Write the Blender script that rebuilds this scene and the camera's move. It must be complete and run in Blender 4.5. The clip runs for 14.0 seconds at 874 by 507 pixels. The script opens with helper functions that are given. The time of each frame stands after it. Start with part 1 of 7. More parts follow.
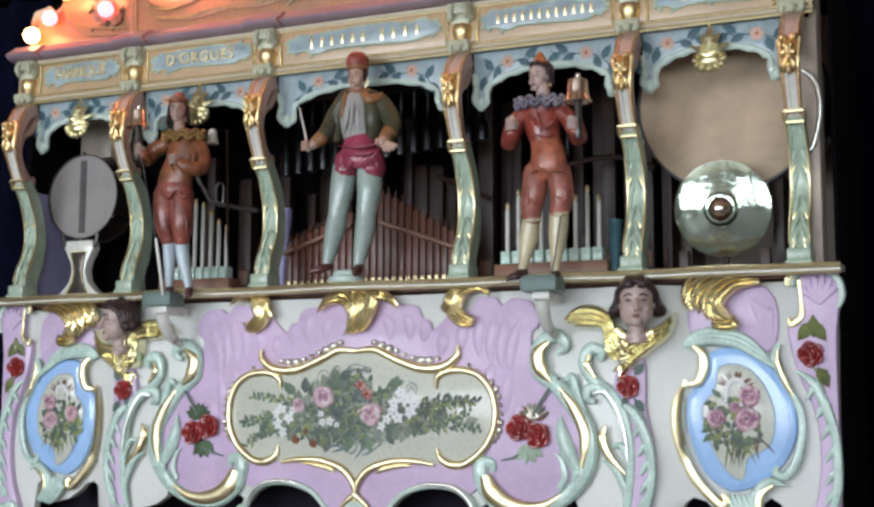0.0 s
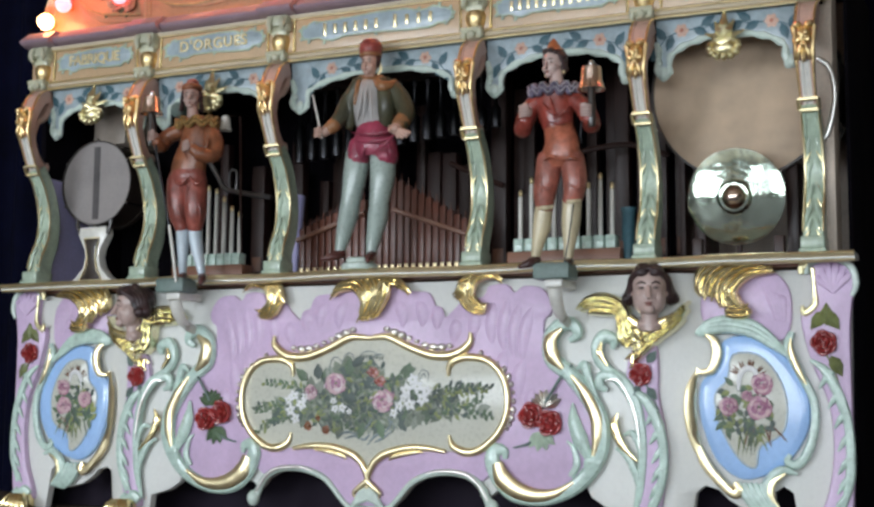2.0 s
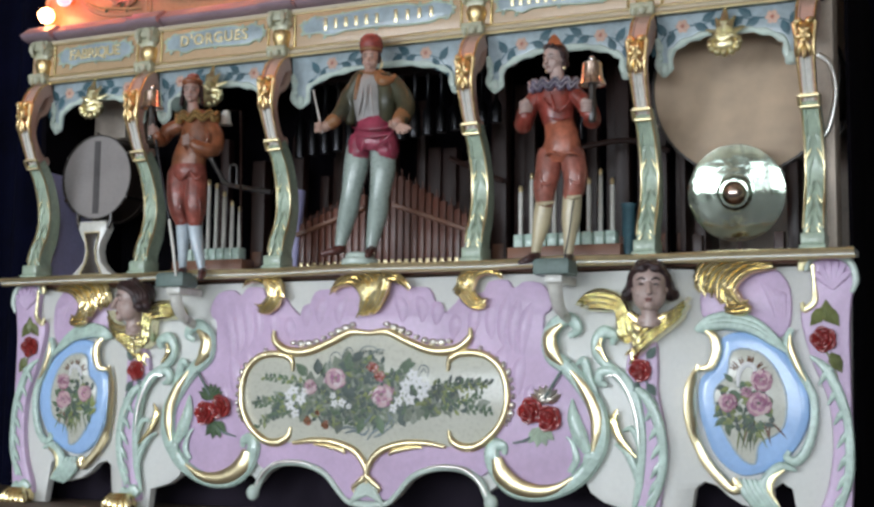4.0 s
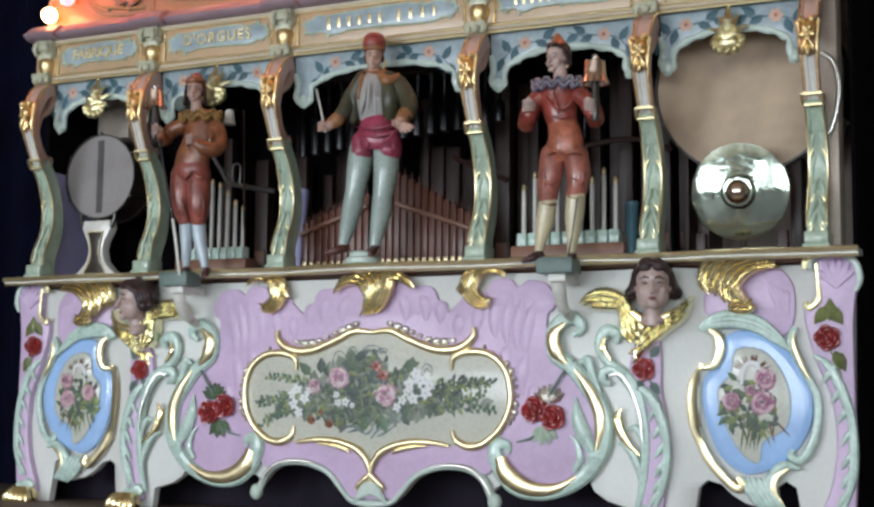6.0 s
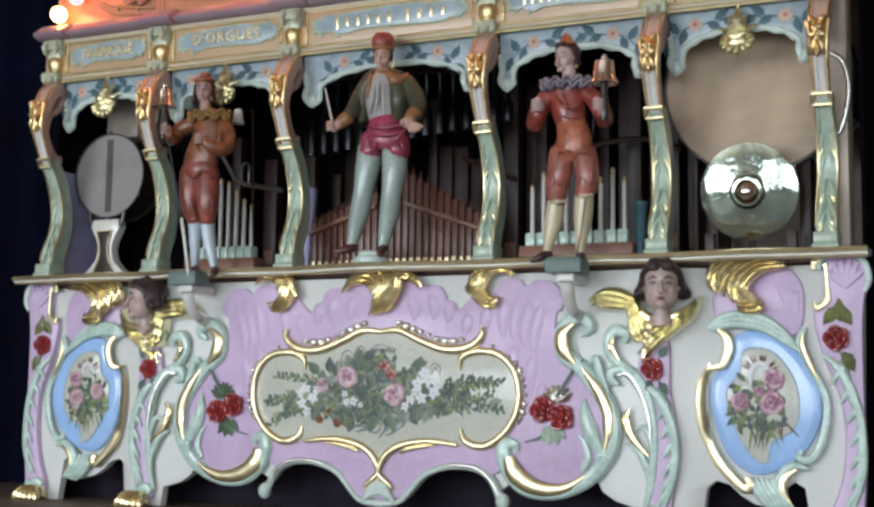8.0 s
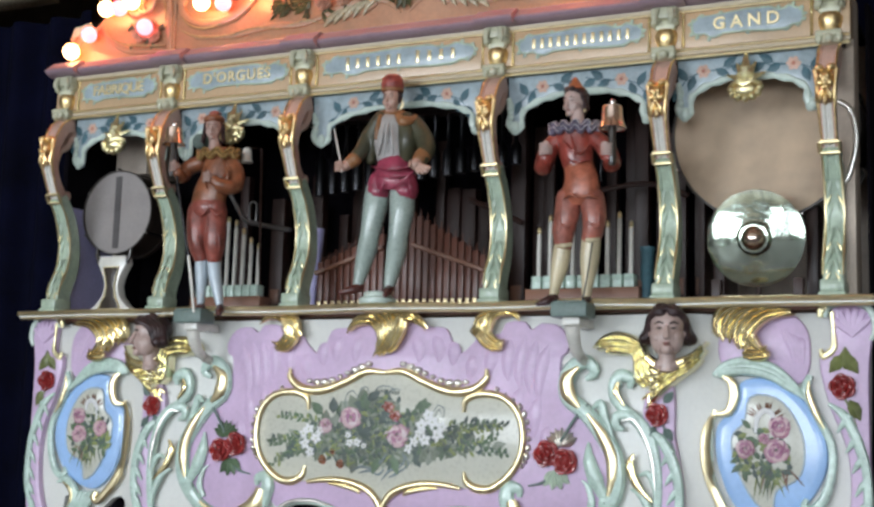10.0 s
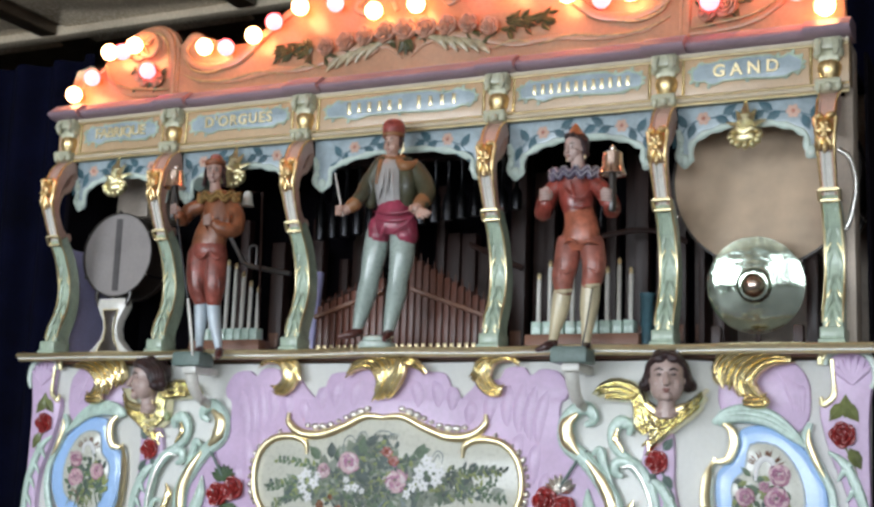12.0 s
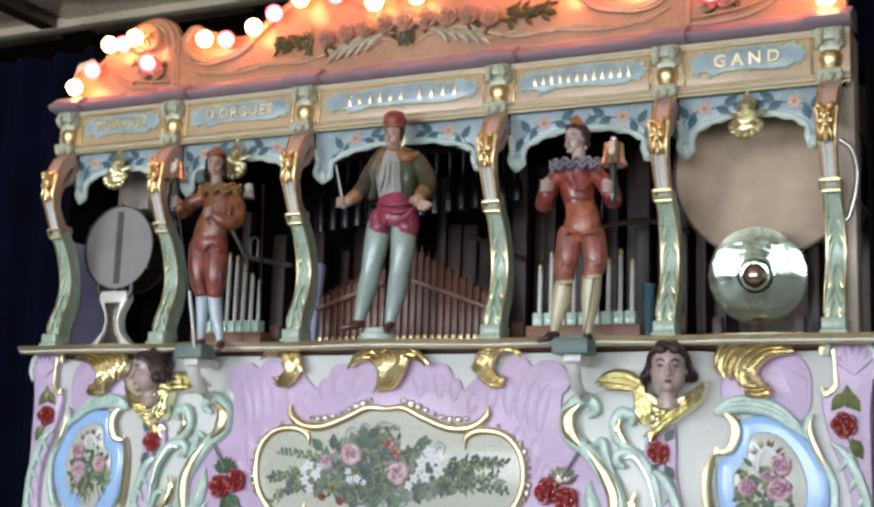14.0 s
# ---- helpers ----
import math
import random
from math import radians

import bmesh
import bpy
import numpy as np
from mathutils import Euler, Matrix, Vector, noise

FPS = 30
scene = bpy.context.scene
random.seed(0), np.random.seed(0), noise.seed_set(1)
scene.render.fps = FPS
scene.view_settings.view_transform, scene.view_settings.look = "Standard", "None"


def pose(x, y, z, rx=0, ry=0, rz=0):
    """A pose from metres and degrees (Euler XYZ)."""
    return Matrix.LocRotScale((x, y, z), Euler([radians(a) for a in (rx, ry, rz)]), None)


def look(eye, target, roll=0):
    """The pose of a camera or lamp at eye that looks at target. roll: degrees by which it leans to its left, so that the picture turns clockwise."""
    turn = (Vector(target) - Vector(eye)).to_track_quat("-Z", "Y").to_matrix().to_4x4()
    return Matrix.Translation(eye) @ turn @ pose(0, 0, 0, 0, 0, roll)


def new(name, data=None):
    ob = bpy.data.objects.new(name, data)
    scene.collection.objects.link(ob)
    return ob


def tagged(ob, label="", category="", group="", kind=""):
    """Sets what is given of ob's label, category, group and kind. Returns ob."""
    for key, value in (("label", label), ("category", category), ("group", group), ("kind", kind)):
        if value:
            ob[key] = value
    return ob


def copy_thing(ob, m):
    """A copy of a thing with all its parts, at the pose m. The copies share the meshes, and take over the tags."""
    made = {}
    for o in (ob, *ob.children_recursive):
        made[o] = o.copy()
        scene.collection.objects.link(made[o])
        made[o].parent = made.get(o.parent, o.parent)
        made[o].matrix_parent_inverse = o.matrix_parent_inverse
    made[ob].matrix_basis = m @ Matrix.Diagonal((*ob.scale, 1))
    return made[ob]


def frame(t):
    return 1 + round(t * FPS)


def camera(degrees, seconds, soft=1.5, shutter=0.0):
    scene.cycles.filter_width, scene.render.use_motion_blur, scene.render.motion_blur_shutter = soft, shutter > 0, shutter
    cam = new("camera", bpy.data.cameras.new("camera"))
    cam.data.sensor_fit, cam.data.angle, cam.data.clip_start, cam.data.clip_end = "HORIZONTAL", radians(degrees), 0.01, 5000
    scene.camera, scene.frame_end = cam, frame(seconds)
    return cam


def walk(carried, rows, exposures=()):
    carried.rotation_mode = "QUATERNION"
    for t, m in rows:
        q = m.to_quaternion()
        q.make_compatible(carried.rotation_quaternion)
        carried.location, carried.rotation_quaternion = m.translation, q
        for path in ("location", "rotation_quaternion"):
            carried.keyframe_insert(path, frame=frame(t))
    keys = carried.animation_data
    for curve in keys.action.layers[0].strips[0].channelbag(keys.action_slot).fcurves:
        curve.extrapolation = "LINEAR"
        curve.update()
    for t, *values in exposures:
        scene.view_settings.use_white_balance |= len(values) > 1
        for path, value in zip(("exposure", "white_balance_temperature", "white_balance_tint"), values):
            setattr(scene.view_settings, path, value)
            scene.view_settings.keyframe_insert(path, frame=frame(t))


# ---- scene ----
from mathutils.geometry import tessellate_polygon

cam = camera(36.2, 14.0, soft=2.75)
EYE = (2.58, -4.874, 1.548)
# seconds, then the camera's turn about x, y and z in degrees: it stands still and pans
TURNS = [
    (0.0, 97.129, -0.215, 24.297),
    (0.5, 96.996, -0.227, 24.464),
    (1.0, 96.826, -0.268, 24.627),
    (1.5, 96.696, -0.352, 24.746),
    (2.0, 96.579, -0.450, 24.819),
    (2.5, 96.503, -0.547, 24.828),
    (3.0, 96.446, -0.634, 24.783),
    (5.5, 96.326, -0.590, 24.868),
    (6.0, 96.332, -0.578, 24.951),
    (6.5, 96.313, -0.593, 25.025),
    (7.0, 96.275, -0.613, 25.126),
    (7.5, 96.231, -0.612, 25.235),
    (10.0, 98.091, -1.666, 25.449),
    (10.5, 98.775, -1.895, 25.409),
    (11.0, 99.387, -2.027, 25.381),
    (11.5, 99.779, -2.057, 25.378),
    (12.0, 100.009, -2.070, 25.378),
    (12.5, 100.055, -2.036, 25.399),
    (13.0, 99.989, -1.998, 25.417),
    (13.5, 99.845, -1.956, 25.443),
    (14.0, 99.644, -1.889, 25.463),
]
walk(cam, [(t, pose(*EYE, rx, ry, rz)) for t, rx, ry, rz in TURNS],
     exposures=((0.0, 0.12), (1.5, 0.05), (3.0, 0.0), (7.5, 0.0), (10.5, 0.15), (12.0, 0.2), (14.0, 0.2)))

# ---- world and light ----
world = bpy.data.worlds.new("sky")
scene.world = world
world.use_nodes = True
wn = world.node_tree
sky = wn.nodes.new("ShaderNodeTexSky")
sky.sky_type, sky.sun_disc = "NISHITA", False
sky.sun_elevation, sky.sun_rotation = radians(48), radians(20)
wn.links.new(sky.outputs[0], wn.nodes["Background"].inputs[0])
wn.nodes["Background"].inputs[1].default_value = 0.12

sun = new("sun", bpy.data.lights.new("sun", "SUN"))
sun.data.energy, sun.data.angle, sun.data.color = 3.0, radians(0.5), (1.0, 0.95, 0.87)
sun.matrix_world = look((4, 12, 18), (0, -10, 0))


def area(name, eye, target, sx, sy, power, colour):
    lamp = new(name, bpy.data.lights.new(name, "AREA"))
    lamp.data.shape, lamp.data.size, lamp.data.size_y = "RECTANGLE", sx, sy
    lamp.data.energy, lamp.data.color = power, colour
    lamp.matrix_world = look(eye, target)
    return lamp


# daylight in the three gate openings of the hall, behind the camera
for gx, watts in ((-4.2, 365), (0.6, 240), (5.4, 180)):
    area("gate_daylight", (gx, -9.7, 2.45), (gx * 0.9, 0, 1.7), 3.6, 2.3, watts * 1.06, (0.83, 0.91, 1.0))

# ---- materials ----


def material(name, colour, rough=0.4, metal=0.0, spec=0.5, vary=0.12, scale=6.0, bump=0.15, grain=60.0, coat=0.0, emit=None, stretch=(1, 1, 1), dark=None):
    m = bpy.data.materials.new(name)
    m.use_nodes = True
    t = m.node_tree
    b = t.nodes["Principled BSDF"]
    b.inputs["Roughness"].default_value, b.inputs["Metallic"].default_value = rough, metal
    b.inputs["Specular IOR Level"].default_value = spec
    b.inputs["Coat Weight"].default_value, b.inputs["Coat Roughness"].default_value = coat, 0.12
    tc = t.nodes.new("ShaderNodeTexCoord")
    mp = t.nodes.new("ShaderNodeMapping")
    mp.inputs["Scale"].default_value = stretch
    t.links.new(tc.outputs["Object"], mp.inputs[0])
    big, fine = t.nodes.new("ShaderNodeTexNoise"), t.nodes.new("ShaderNodeTexNoise")
    for n, s, d in ((big, scale, 3.0), (fine, grain, 4.0)):
        n.inputs["Scale"].default_value, n.inputs["Detail"].default_value = s, d
        t.links.new(mp.outputs[0], n.inputs[0])
    add = t.nodes.new("ShaderNodeMath")
    add.operation = "MULTIPLY_ADD"
    add.inputs[1].default_value = 0.35
    t.links.new(fine.outputs[0], add.inputs[0])
    sc = t.nodes.new("ShaderNodeMath")
    sc.operation = "MULTIPLY"
    sc.inputs[1].default_value = 0.65
    t.links.new(big.outputs[0], sc.inputs[0])
    t.links.new(sc.outputs[0], add.inputs[2])
    ramp = t.nodes.new("ShaderNodeValToRGB")
    lo = dark or tuple(c * (1 - 1.6 * vary) for c in colour)
    hi = tuple(min(1.0, c * (1 + vary)) for c in colour)
    ramp.color_ramp.elements[0].position, ramp.color_ramp.elements[1].position = 0.32, 0.66
    ramp.color_ramp.elements[0].color, ramp.color_ramp.elements[1].color = (*lo, 1), (*hi, 1)
    t.links.new(add.outputs[0], ramp.inputs[0])
    t.links.new(ramp.outputs[0], b.inputs["Base Color"])
    rr = t.nodes.new("ShaderNodeMapRange")
    rr.inputs["To Min"].default_value, rr.inputs["To Max"].default_value = max(0.03, rough - 0.1), min(1.0, rough + 0.12)
    t.links.new(fine.outputs[0], rr.inputs[0])
    t.links.new(rr.outputs[0], b.inputs["Roughness"])
    if bump:
        bp = t.nodes.new("ShaderNodeBump")
        bp.inputs["Strength"].default_value, bp.inputs["Distance"].default_value = bump, 0.004
        t.links.new(add.outputs[0], bp.inputs["Height"])
        t.links.new(bp.outputs[0], b.inputs["Normal"])
    if emit:
        b.inputs["Emission Color"].default_value, b.inputs["Emission Strength"].default_value = (*emit[0], 1), emit[1]
    return m


CREAM = material("cream_enamel", (0.75, 0.75, 0.715), 0.42, coat=0.18, scale=2.2, vary=0.05, bump=0.08)
FRIEZECREAM = material("pale_cream_moulding_enamel", (0.68, 0.58, 0.43), 0.3, coat=0.3, vary=0.08, scale=4)
PEACH = material("peach_enamel", (0.57, 0.395, 0.235), 0.35, coat=0.25, scale=3)
# peach for the crest, with the bulbs' orange glow mixed into the colour
CRESTPAINT = material("bulb_glow_peach_enamel", (0.47, 0.245, 0.14), 0.32, coat=0.3, vary=0.16, scale=5, bump=0.3)
CAPITAL = material("pale_green_cream_enamel", (0.55, 0.55, 0.40), 0.32, coat=0.3, vary=0.2, scale=16, bump=0.3)
MASKGOLD = material("warm_worn_gilding", (0.98, 0.66, 0.34), 0.36, 1.0, vary=0.2, scale=30, bump=0.5, grain=60)
SHELLGOLD = material("pale_worn_gilding", (0.97, 0.80, 0.48), 0.36, 1.0, vary=0.18, scale=30, bump=0.5, grain=60)
ROSEPEACH = material("peach_rose_paint", (0.52, 0.28, 0.19), 0.4, vary=0.25, grain=120)
PINK = material("salmon_enamel", (0.58, 0.37, 0.30), 0.35, coat=0.25)
LILAC = material("lilac_enamel", (0.65, 0.48, 0.68), 0.44, coat=0.15, vary=0.09, scale=5, bump=0.1)
LAVENDER = material("lavender_enamel", (0.33, 0.23, 0.27), 0.4, coat=0.2)
MINT = material("mint_enamel", (0.52, 0.67, 0.59), 0.28, coat=0.4, vary=0.14, scale=16)
PALEMINT = material("pale_mint_enamel", (0.58, 0.68, 0.61), 0.32, coat=0.3, vary=0.14)
SAGE = material("sage_enamel_worn", (0.44, 0.54, 0.42), 0.32, coat=0.35, vary=0.2, scale=14, bump=0.3)
BLUE = material("sky_blue_enamel", (0.38, 0.59, 0.95), 0.22, coat=0.5, vary=0.07, bump=0.08)
PALEBLUE = material("pale_blue_enamel", (0.37, 0.45, 0.49), 0.35, coat=0.25, vary=0.16, scale=14)
GOLD = material("gold_leaf", (0.95, 0.76, 0.42), 0.21, 1.0, vary=0.12, scale=20, bump=0.35, grain=45)
PALEGOLD = material("pale_gold_leaf", (0.96, 0.81, 0.50), 0.33, 1.0, vary=0.06, scale=20, bump=0.04, grain=45)
SILVER = material("silver_leaf", (0.86, 0.83, 0.78), 0.32, 1.0, vary=0.1, scale=20, bump=0.3)
COPPER = material("copper", (0.84, 0.66, 0.57), 0.14, 1.0, vary=0.1, bump=0.15)
PAINTED_CREAM = material("painted_panel_ground", (0.60, 0.60, 0.52), 0.28, coat=0.4, scale=3, vary=0.05, bump=0.06)
RED = material("red_enamel", (0.38, 0.03, 0.028), 0.3, coat=0.4, vary=0.3)
PEACHFLOWER = material("peach_flower_paint", (0.62, 0.40, 0.31), 0.4, vary=0.15, grain=120)
ROSE = material("rose_pink_paint", (0.46, 0.22, 0.30), 0.4, vary=0.2, grain=120)
ROSEPALE = material("pale_rose_paint", (0.62, 0.43, 0.45), 0.4, vary=0.15, grain=120)
PINKWHITE = material("pinkish_white_paint", (0.70, 0.58, 0.60), 0.4, vary=0.12, grain=120)
PURPLEROSE = material("mauve_rose_paint", (0.42, 0.18, 0.30), 0.4, vary=0.2, grain=120)
WHITEP = material("white_flower_paint", (0.76, 0.76, 0.76), 0.4, vary=0.08, grain=120)
ORANGEP = material("orange_flower_paint", (0.44, 0.16, 0.11), 0.4, vary=0.2, grain=120)
LEAF = material("leaf_green_paint", (0.095, 0.15, 0.08), 0.45, vary=0.35, grain=120)
LEAFDARK = material("dark_leaf_paint", (0.07, 0.10, 0.085), 0.45, vary=0.35, grain=120)
LEAFLIGHT = material("yellow_green_paint", (0.24, 0.28, 0.09), 0.45, vary=0.3, grain=120)
RIBBON = material("grey_blue_ribbon_paint", (0.17, 0.21, 0.22), 0.4, vary=0.3, grain=120)
GREYLEAF = material("pale_grey_green_leaf_paint", (0.27, 0.30, 0.24), 0.45, vary=0.3, grain=120)
SAGELEAF = material("grey_green_leaf_paint", (0.17, 0.20, 0.14), 0.45, vary=0.35, grain=120)
SLATE = material("slate_blue_paint", (0.05, 0.12, 0.15), 0.45, vary=0.3)
WHITE = material("white_enamel", (0.74, 0.72, 0.66), 0.3, coat=0.3)
# both woods are lowered in colour for the shadow among the pipes
DARKWOOD = material("shade_dark_wood", (0.034, 0.012, 0.008), 0.45, vary=0.35, scale=9, stretch=(1, 1, 0.12))
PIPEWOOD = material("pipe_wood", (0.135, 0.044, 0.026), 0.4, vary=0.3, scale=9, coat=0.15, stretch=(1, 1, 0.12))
BOXWOOD = material("red_brown_wood", (0.22, 0.10, 0.06), 0.4, vary=0.25, stretch=(0.15, 1, 1))
# metal darkened well below grey, again for interior shadow
ZINC = material("dull_pipe_metal", (0.055, 0.055, 0.06), 0.35, 1.0, vary=0.2)
PEWTER = material("grey_pewter_rod", (0.24, 0.23, 0.23), 0.4, 1.0, vary=0.15)
PALEPIPE = material("pale_pipe_paint", (0.62, 0.60, 0.55), 0.35, coat=0.2)
# near-black colour in place of the shade inside the case
BLACK = material("shade_black_interior", (0.004, 0.003, 0.005), 0.95, vary=0.4, spec=0.1)
NAVY = material("navy_velvet", (0.0015, 0.002, 0.011), 0.95, vary=0.4, scale=4, bump=0.4, spec=0.1)
DRUMHEAD = material("calfskin", (0.56, 0.41, 0.28), 0.55, vary=0.22, scale=3.2, grain=9, bump=0.05)
SNAREHEAD = material("grey_drum_skin", (0.30, 0.27, 0.26), 0.5, vary=0.1)
SHELL = material("dark_drum_shell", (0.035, 0.025, 0.02), 0.35, coat=0.4)
# the cymbal's metal is tinted green for the trees it reflects
BRASS = material("reflection_green_brass", (0.56, 0.63, 0.53), 0.12, 1.0, vary=0.14, scale=11, bump=1.0, grain=24)
CHROME = material("chrome", (0.8, 0.8, 0.82), 0.12, 1.0, vary=0.05, bump=0.05)
SKIN = material("painted_flesh", (0.50, 0.32, 0.255), 0.4, coat=0.2, vary=0.12, scale=12)
SKINPALE = material("painted_pale_flesh", (0.40, 0.27, 0.23), 0.4, coat=0.2, vary=0.12, scale=12)
HAIR = material("brown_hair_paint", (0.042, 0.021, 0.022), 0.4, vary=0.4, scale=30, bump=0.8)
RUST = material("rust_red_paint", (0.29, 0.075, 0.055), 0.36, coat=0.25, vary=0.35, scale=14, bump=0.5)
CORAL = material("coral_red_paint", (0.42, 0.125, 0.07), 0.36, coat=0.25, vary=0.35, scale=14, bump=0.5)
DEEPRED = material("deep_red_tunic_paint", (0.29, 0.055, 0.04), 0.3, coat=0.35, vary=0.4, scale=14, bump=0.5)
ROSYRED = material("rosy_red_breeches_paint", (0.38, 0.125, 0.09), 0.34, coat=0.3, vary=0.35, scale=14, bump=0.5)
BROWNORANGE = material("brown_orange_jacket_paint", (0.235, 0.08, 0.035), 0.36, coat=0.25, vary=0.35, scale=14, bump=0.5)
FELT = material("grey_felt", (0.11, 0.10, 0.10), 0.9, vary=0.2)
RUFFEDGE = material("pale_ruff_edge_paint", (0.42, 0.40, 0.42), 0.4, vary=0.2)
CRIMSON = material("crimson_paint", (0.32, 0.045, 0.085), 0.33, coat=0.3, vary=0.3, scale=14, bump=0.5)
OLIVE = material("olive_coat_paint", (0.065, 0.062, 0.033), 0.45, coat=0.15, vary=0.3, scale=9)
TAN = material("tan_collar_paint", (0.26, 0.12, 0.05), 0.4, vary=0.2)
HOSE = material("grey_green_hose_paint", (0.36, 0.43, 0.39), 0.28, coat=0.4, vary=0.12, scale=9)
SHIRT = material("off_white_shirt_paint", (0.38, 0.36, 0.345), 0.35, coat=0.2, vary=0.12)
IVORY = material("ivory_hose_paint", (0.64, 0.55, 0.36), 0.32, coat=0.3)
PALEHOSE = material("pale_blue_hose_paint", (0.52, 0.60, 0.66), 0.32, coat=0.3)
STONEGREEN = material("grey_green_plinth_paint", (0.16, 0.22, 0.20), 0.45, vary=0.25)
SHOE = material("dark_shoe_paint", (0.06, 0.025, 0.025), 0.25, coat=0.5)
REDSHOE = material("red_shoe_paint", (0.10, 0.03, 0.025), 0.28, coat=0.5)
RUFF = material("ruff_paint", (0.14, 0.12, 0.17), 0.4, vary=0.5, scale=40)
GOLDRUFF = material("ochre_ruff_paint", (0.28, 0.17, 0.06), 0.4, vary=0.4, scale=30)
HATORANGE = material("orange_hat_paint", (0.30, 0.10, 0.04), 0.35, coat=0.3)
# violet that carries the bluish light from behind the organ
VIOLET = material("backlight_violet", (0.60, 0.57, 0.92), 0.5)
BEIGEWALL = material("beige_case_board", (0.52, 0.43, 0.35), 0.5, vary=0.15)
CEILP = material("ceiling_panel", (0.72, 0.60, 0.44), 0.25, coat=0.5, vary=0.15, scale=2)
CEILB = material("ceiling_beam", (0.12, 0.085, 0.055), 0.5, vary=0.2)
PLASTER = material("hall_plaster", (0.20, 0.19, 0.17), 0.8, vary=0.12, scale=1.5)
CONCRETE = material("concrete_floor", (0.12, 0.115, 0.11), 0.7, vary=0.2, scale=1.2)
DECK = material("worn_deck_boards", (0.13, 0.09, 0.065), 0.6, vary=0.3, scale=3, stretch=(0.2, 1, 1))
CAPRED = material("dull_red_cap_paint", (0.28, 0.055, 0.045), 0.4, coat=0.15, vary=0.3, scale=30, bump=0.6)
OLIVELEAF = material("olive_leaf_enamel", (0.16, 0.18, 0.06), 0.35, coat=0.3, vary=0.3, scale=20)
CHERUB = material("painted_cherub_flesh", (0.52, 0.38, 0.34), 0.36, coat=0.25, vary=0.1, scale=12)
# for an added sheet behind the foot arches: shade of the base as colour
DUSK = material("base_shade_dark", (0.018, 0.013, 0.022), 0.8, spec=0.2)
GADROON = material("dull_green_gold_enamel", (0.40, 0.33, 0.20), 0.28, coat=0.4, vary=0.25, scale=20, bump=0.3)
GILTPAINT = material("dull_gilt_paint", (0.42, 0.28, 0.13), 0.35, coat=0.25, vary=0.25, scale=20)
WINGGOLD = material("bright_wing_gilding", (0.96, 0.85, 0.58), 0.2, 1.0, vary=0.14, scale=25, bump=0.6, grain=50)
GARLAND = material("dull_olive_garland_paint", (0.085, 0.08, 0.03), 0.4, coat=0.2, vary=0.4, scale=20)
GRASS = material("lawn", (0.07, 0.11, 0.035), 0.9, vary=0.4, scale=2)
FOLIAGE = material("tree_foliage", (0.06, 0.11, 0.035), 0.8, vary=0.5, scale=3)
BULBW = material("warm_white_bulb", (1.0, 0.85, 0.6), 0.3, vary=0.02, bump=0, emit=((1.0, 0.39, 0.15), 21.0))
BULBR = material("pink_bulb", (1.0, 0.25, 0.25), 0.3, vary=0.02, bump=0, emit=((1.0, 0.10, 0.12), 7.0))
BULBO = material("amber_bulb", (1.0, 0.5, 0.2), 0.3, vary=0.02, bump=0, emit=((1.0, 0.33, 0.08), 5.0))

# ---- mesh helpers ----


def catmull(pts, n=8, closed=False):
    """A smooth run of points through the control points."""
    pts = [Vector(p) for p in pts]
    out, k = [], len(pts)
    for i in range(k if closed else k - 1):
        p1, p2 = pts[i], pts[(i + 1) % k]
        p0 = pts[i - 1] if (i or closed) else p1 * 2 - p2
        p3 = pts[(i + 2) % k] if (closed or i + 2 < k) else p2 * 2 - p1
        for j in range(n):
            u = j / n
            out.append(0.5 * (2 * p1 + (p2 - p0) * u + (2 * p0 - 5 * p1 + 4 * p2 - p3) * u * u + (3 * p1 - p0 - 3 * p2 + p3) * u ** 3))
    if not closed:
        out.append(pts[-1])
    return out


def part(name, bm, mats, parent=None, label="", smooth=40):
    mesh = bpy.data.meshes.new(name)
    bmesh.ops.recalc_face_normals(bm, faces=bm.faces[:])
    bm.to_mesh(mesh)
    bm.free()
    for m in mats if isinstance(mats, (list, tuple)) else [mats]:
        mesh.materials.append(m)
    if smooth:
        mesh.shade_smooth()
        mesh.set_sharp_from_angle(angle=radians(smooth))
    ob = new(name, mesh)
    if parent:
        ob.parent = parent
    if label:
        tagged(ob, label)
    return ob


def thing(name, at, label, category, group="", kind=""):
    ob = new(name)
    ob.empty_display_size = 0.1
    ob.matrix_world = pose(*at)
    return tagged(ob, label, category, group, kind)


def box(bm, lo, hi, bevel=0.004, mat=0):
    v = [bm.verts.new((x, y, z)) for z in (lo[2], hi[2]) for y in (lo[1], hi[1]) for x in (lo[0], hi[0])]
    fs = [bm.faces.new([v[i] for i in q]) for q in ((0, 2, 3, 1), (4, 5, 7, 6), (0, 1, 5, 4), (2, 6, 7, 3), (0, 4, 6, 2), (1, 3, 7, 5))]
    for f in fs:
        f.material_index = mat
    if bevel:
        r = bmesh.ops.bevel(bm, geom=list({e for f in fs for e in f.edges}), offset=bevel, segments=2, profile=0.5, affect="EDGES")
        for f in r["faces"]:
            f.material_index = mat


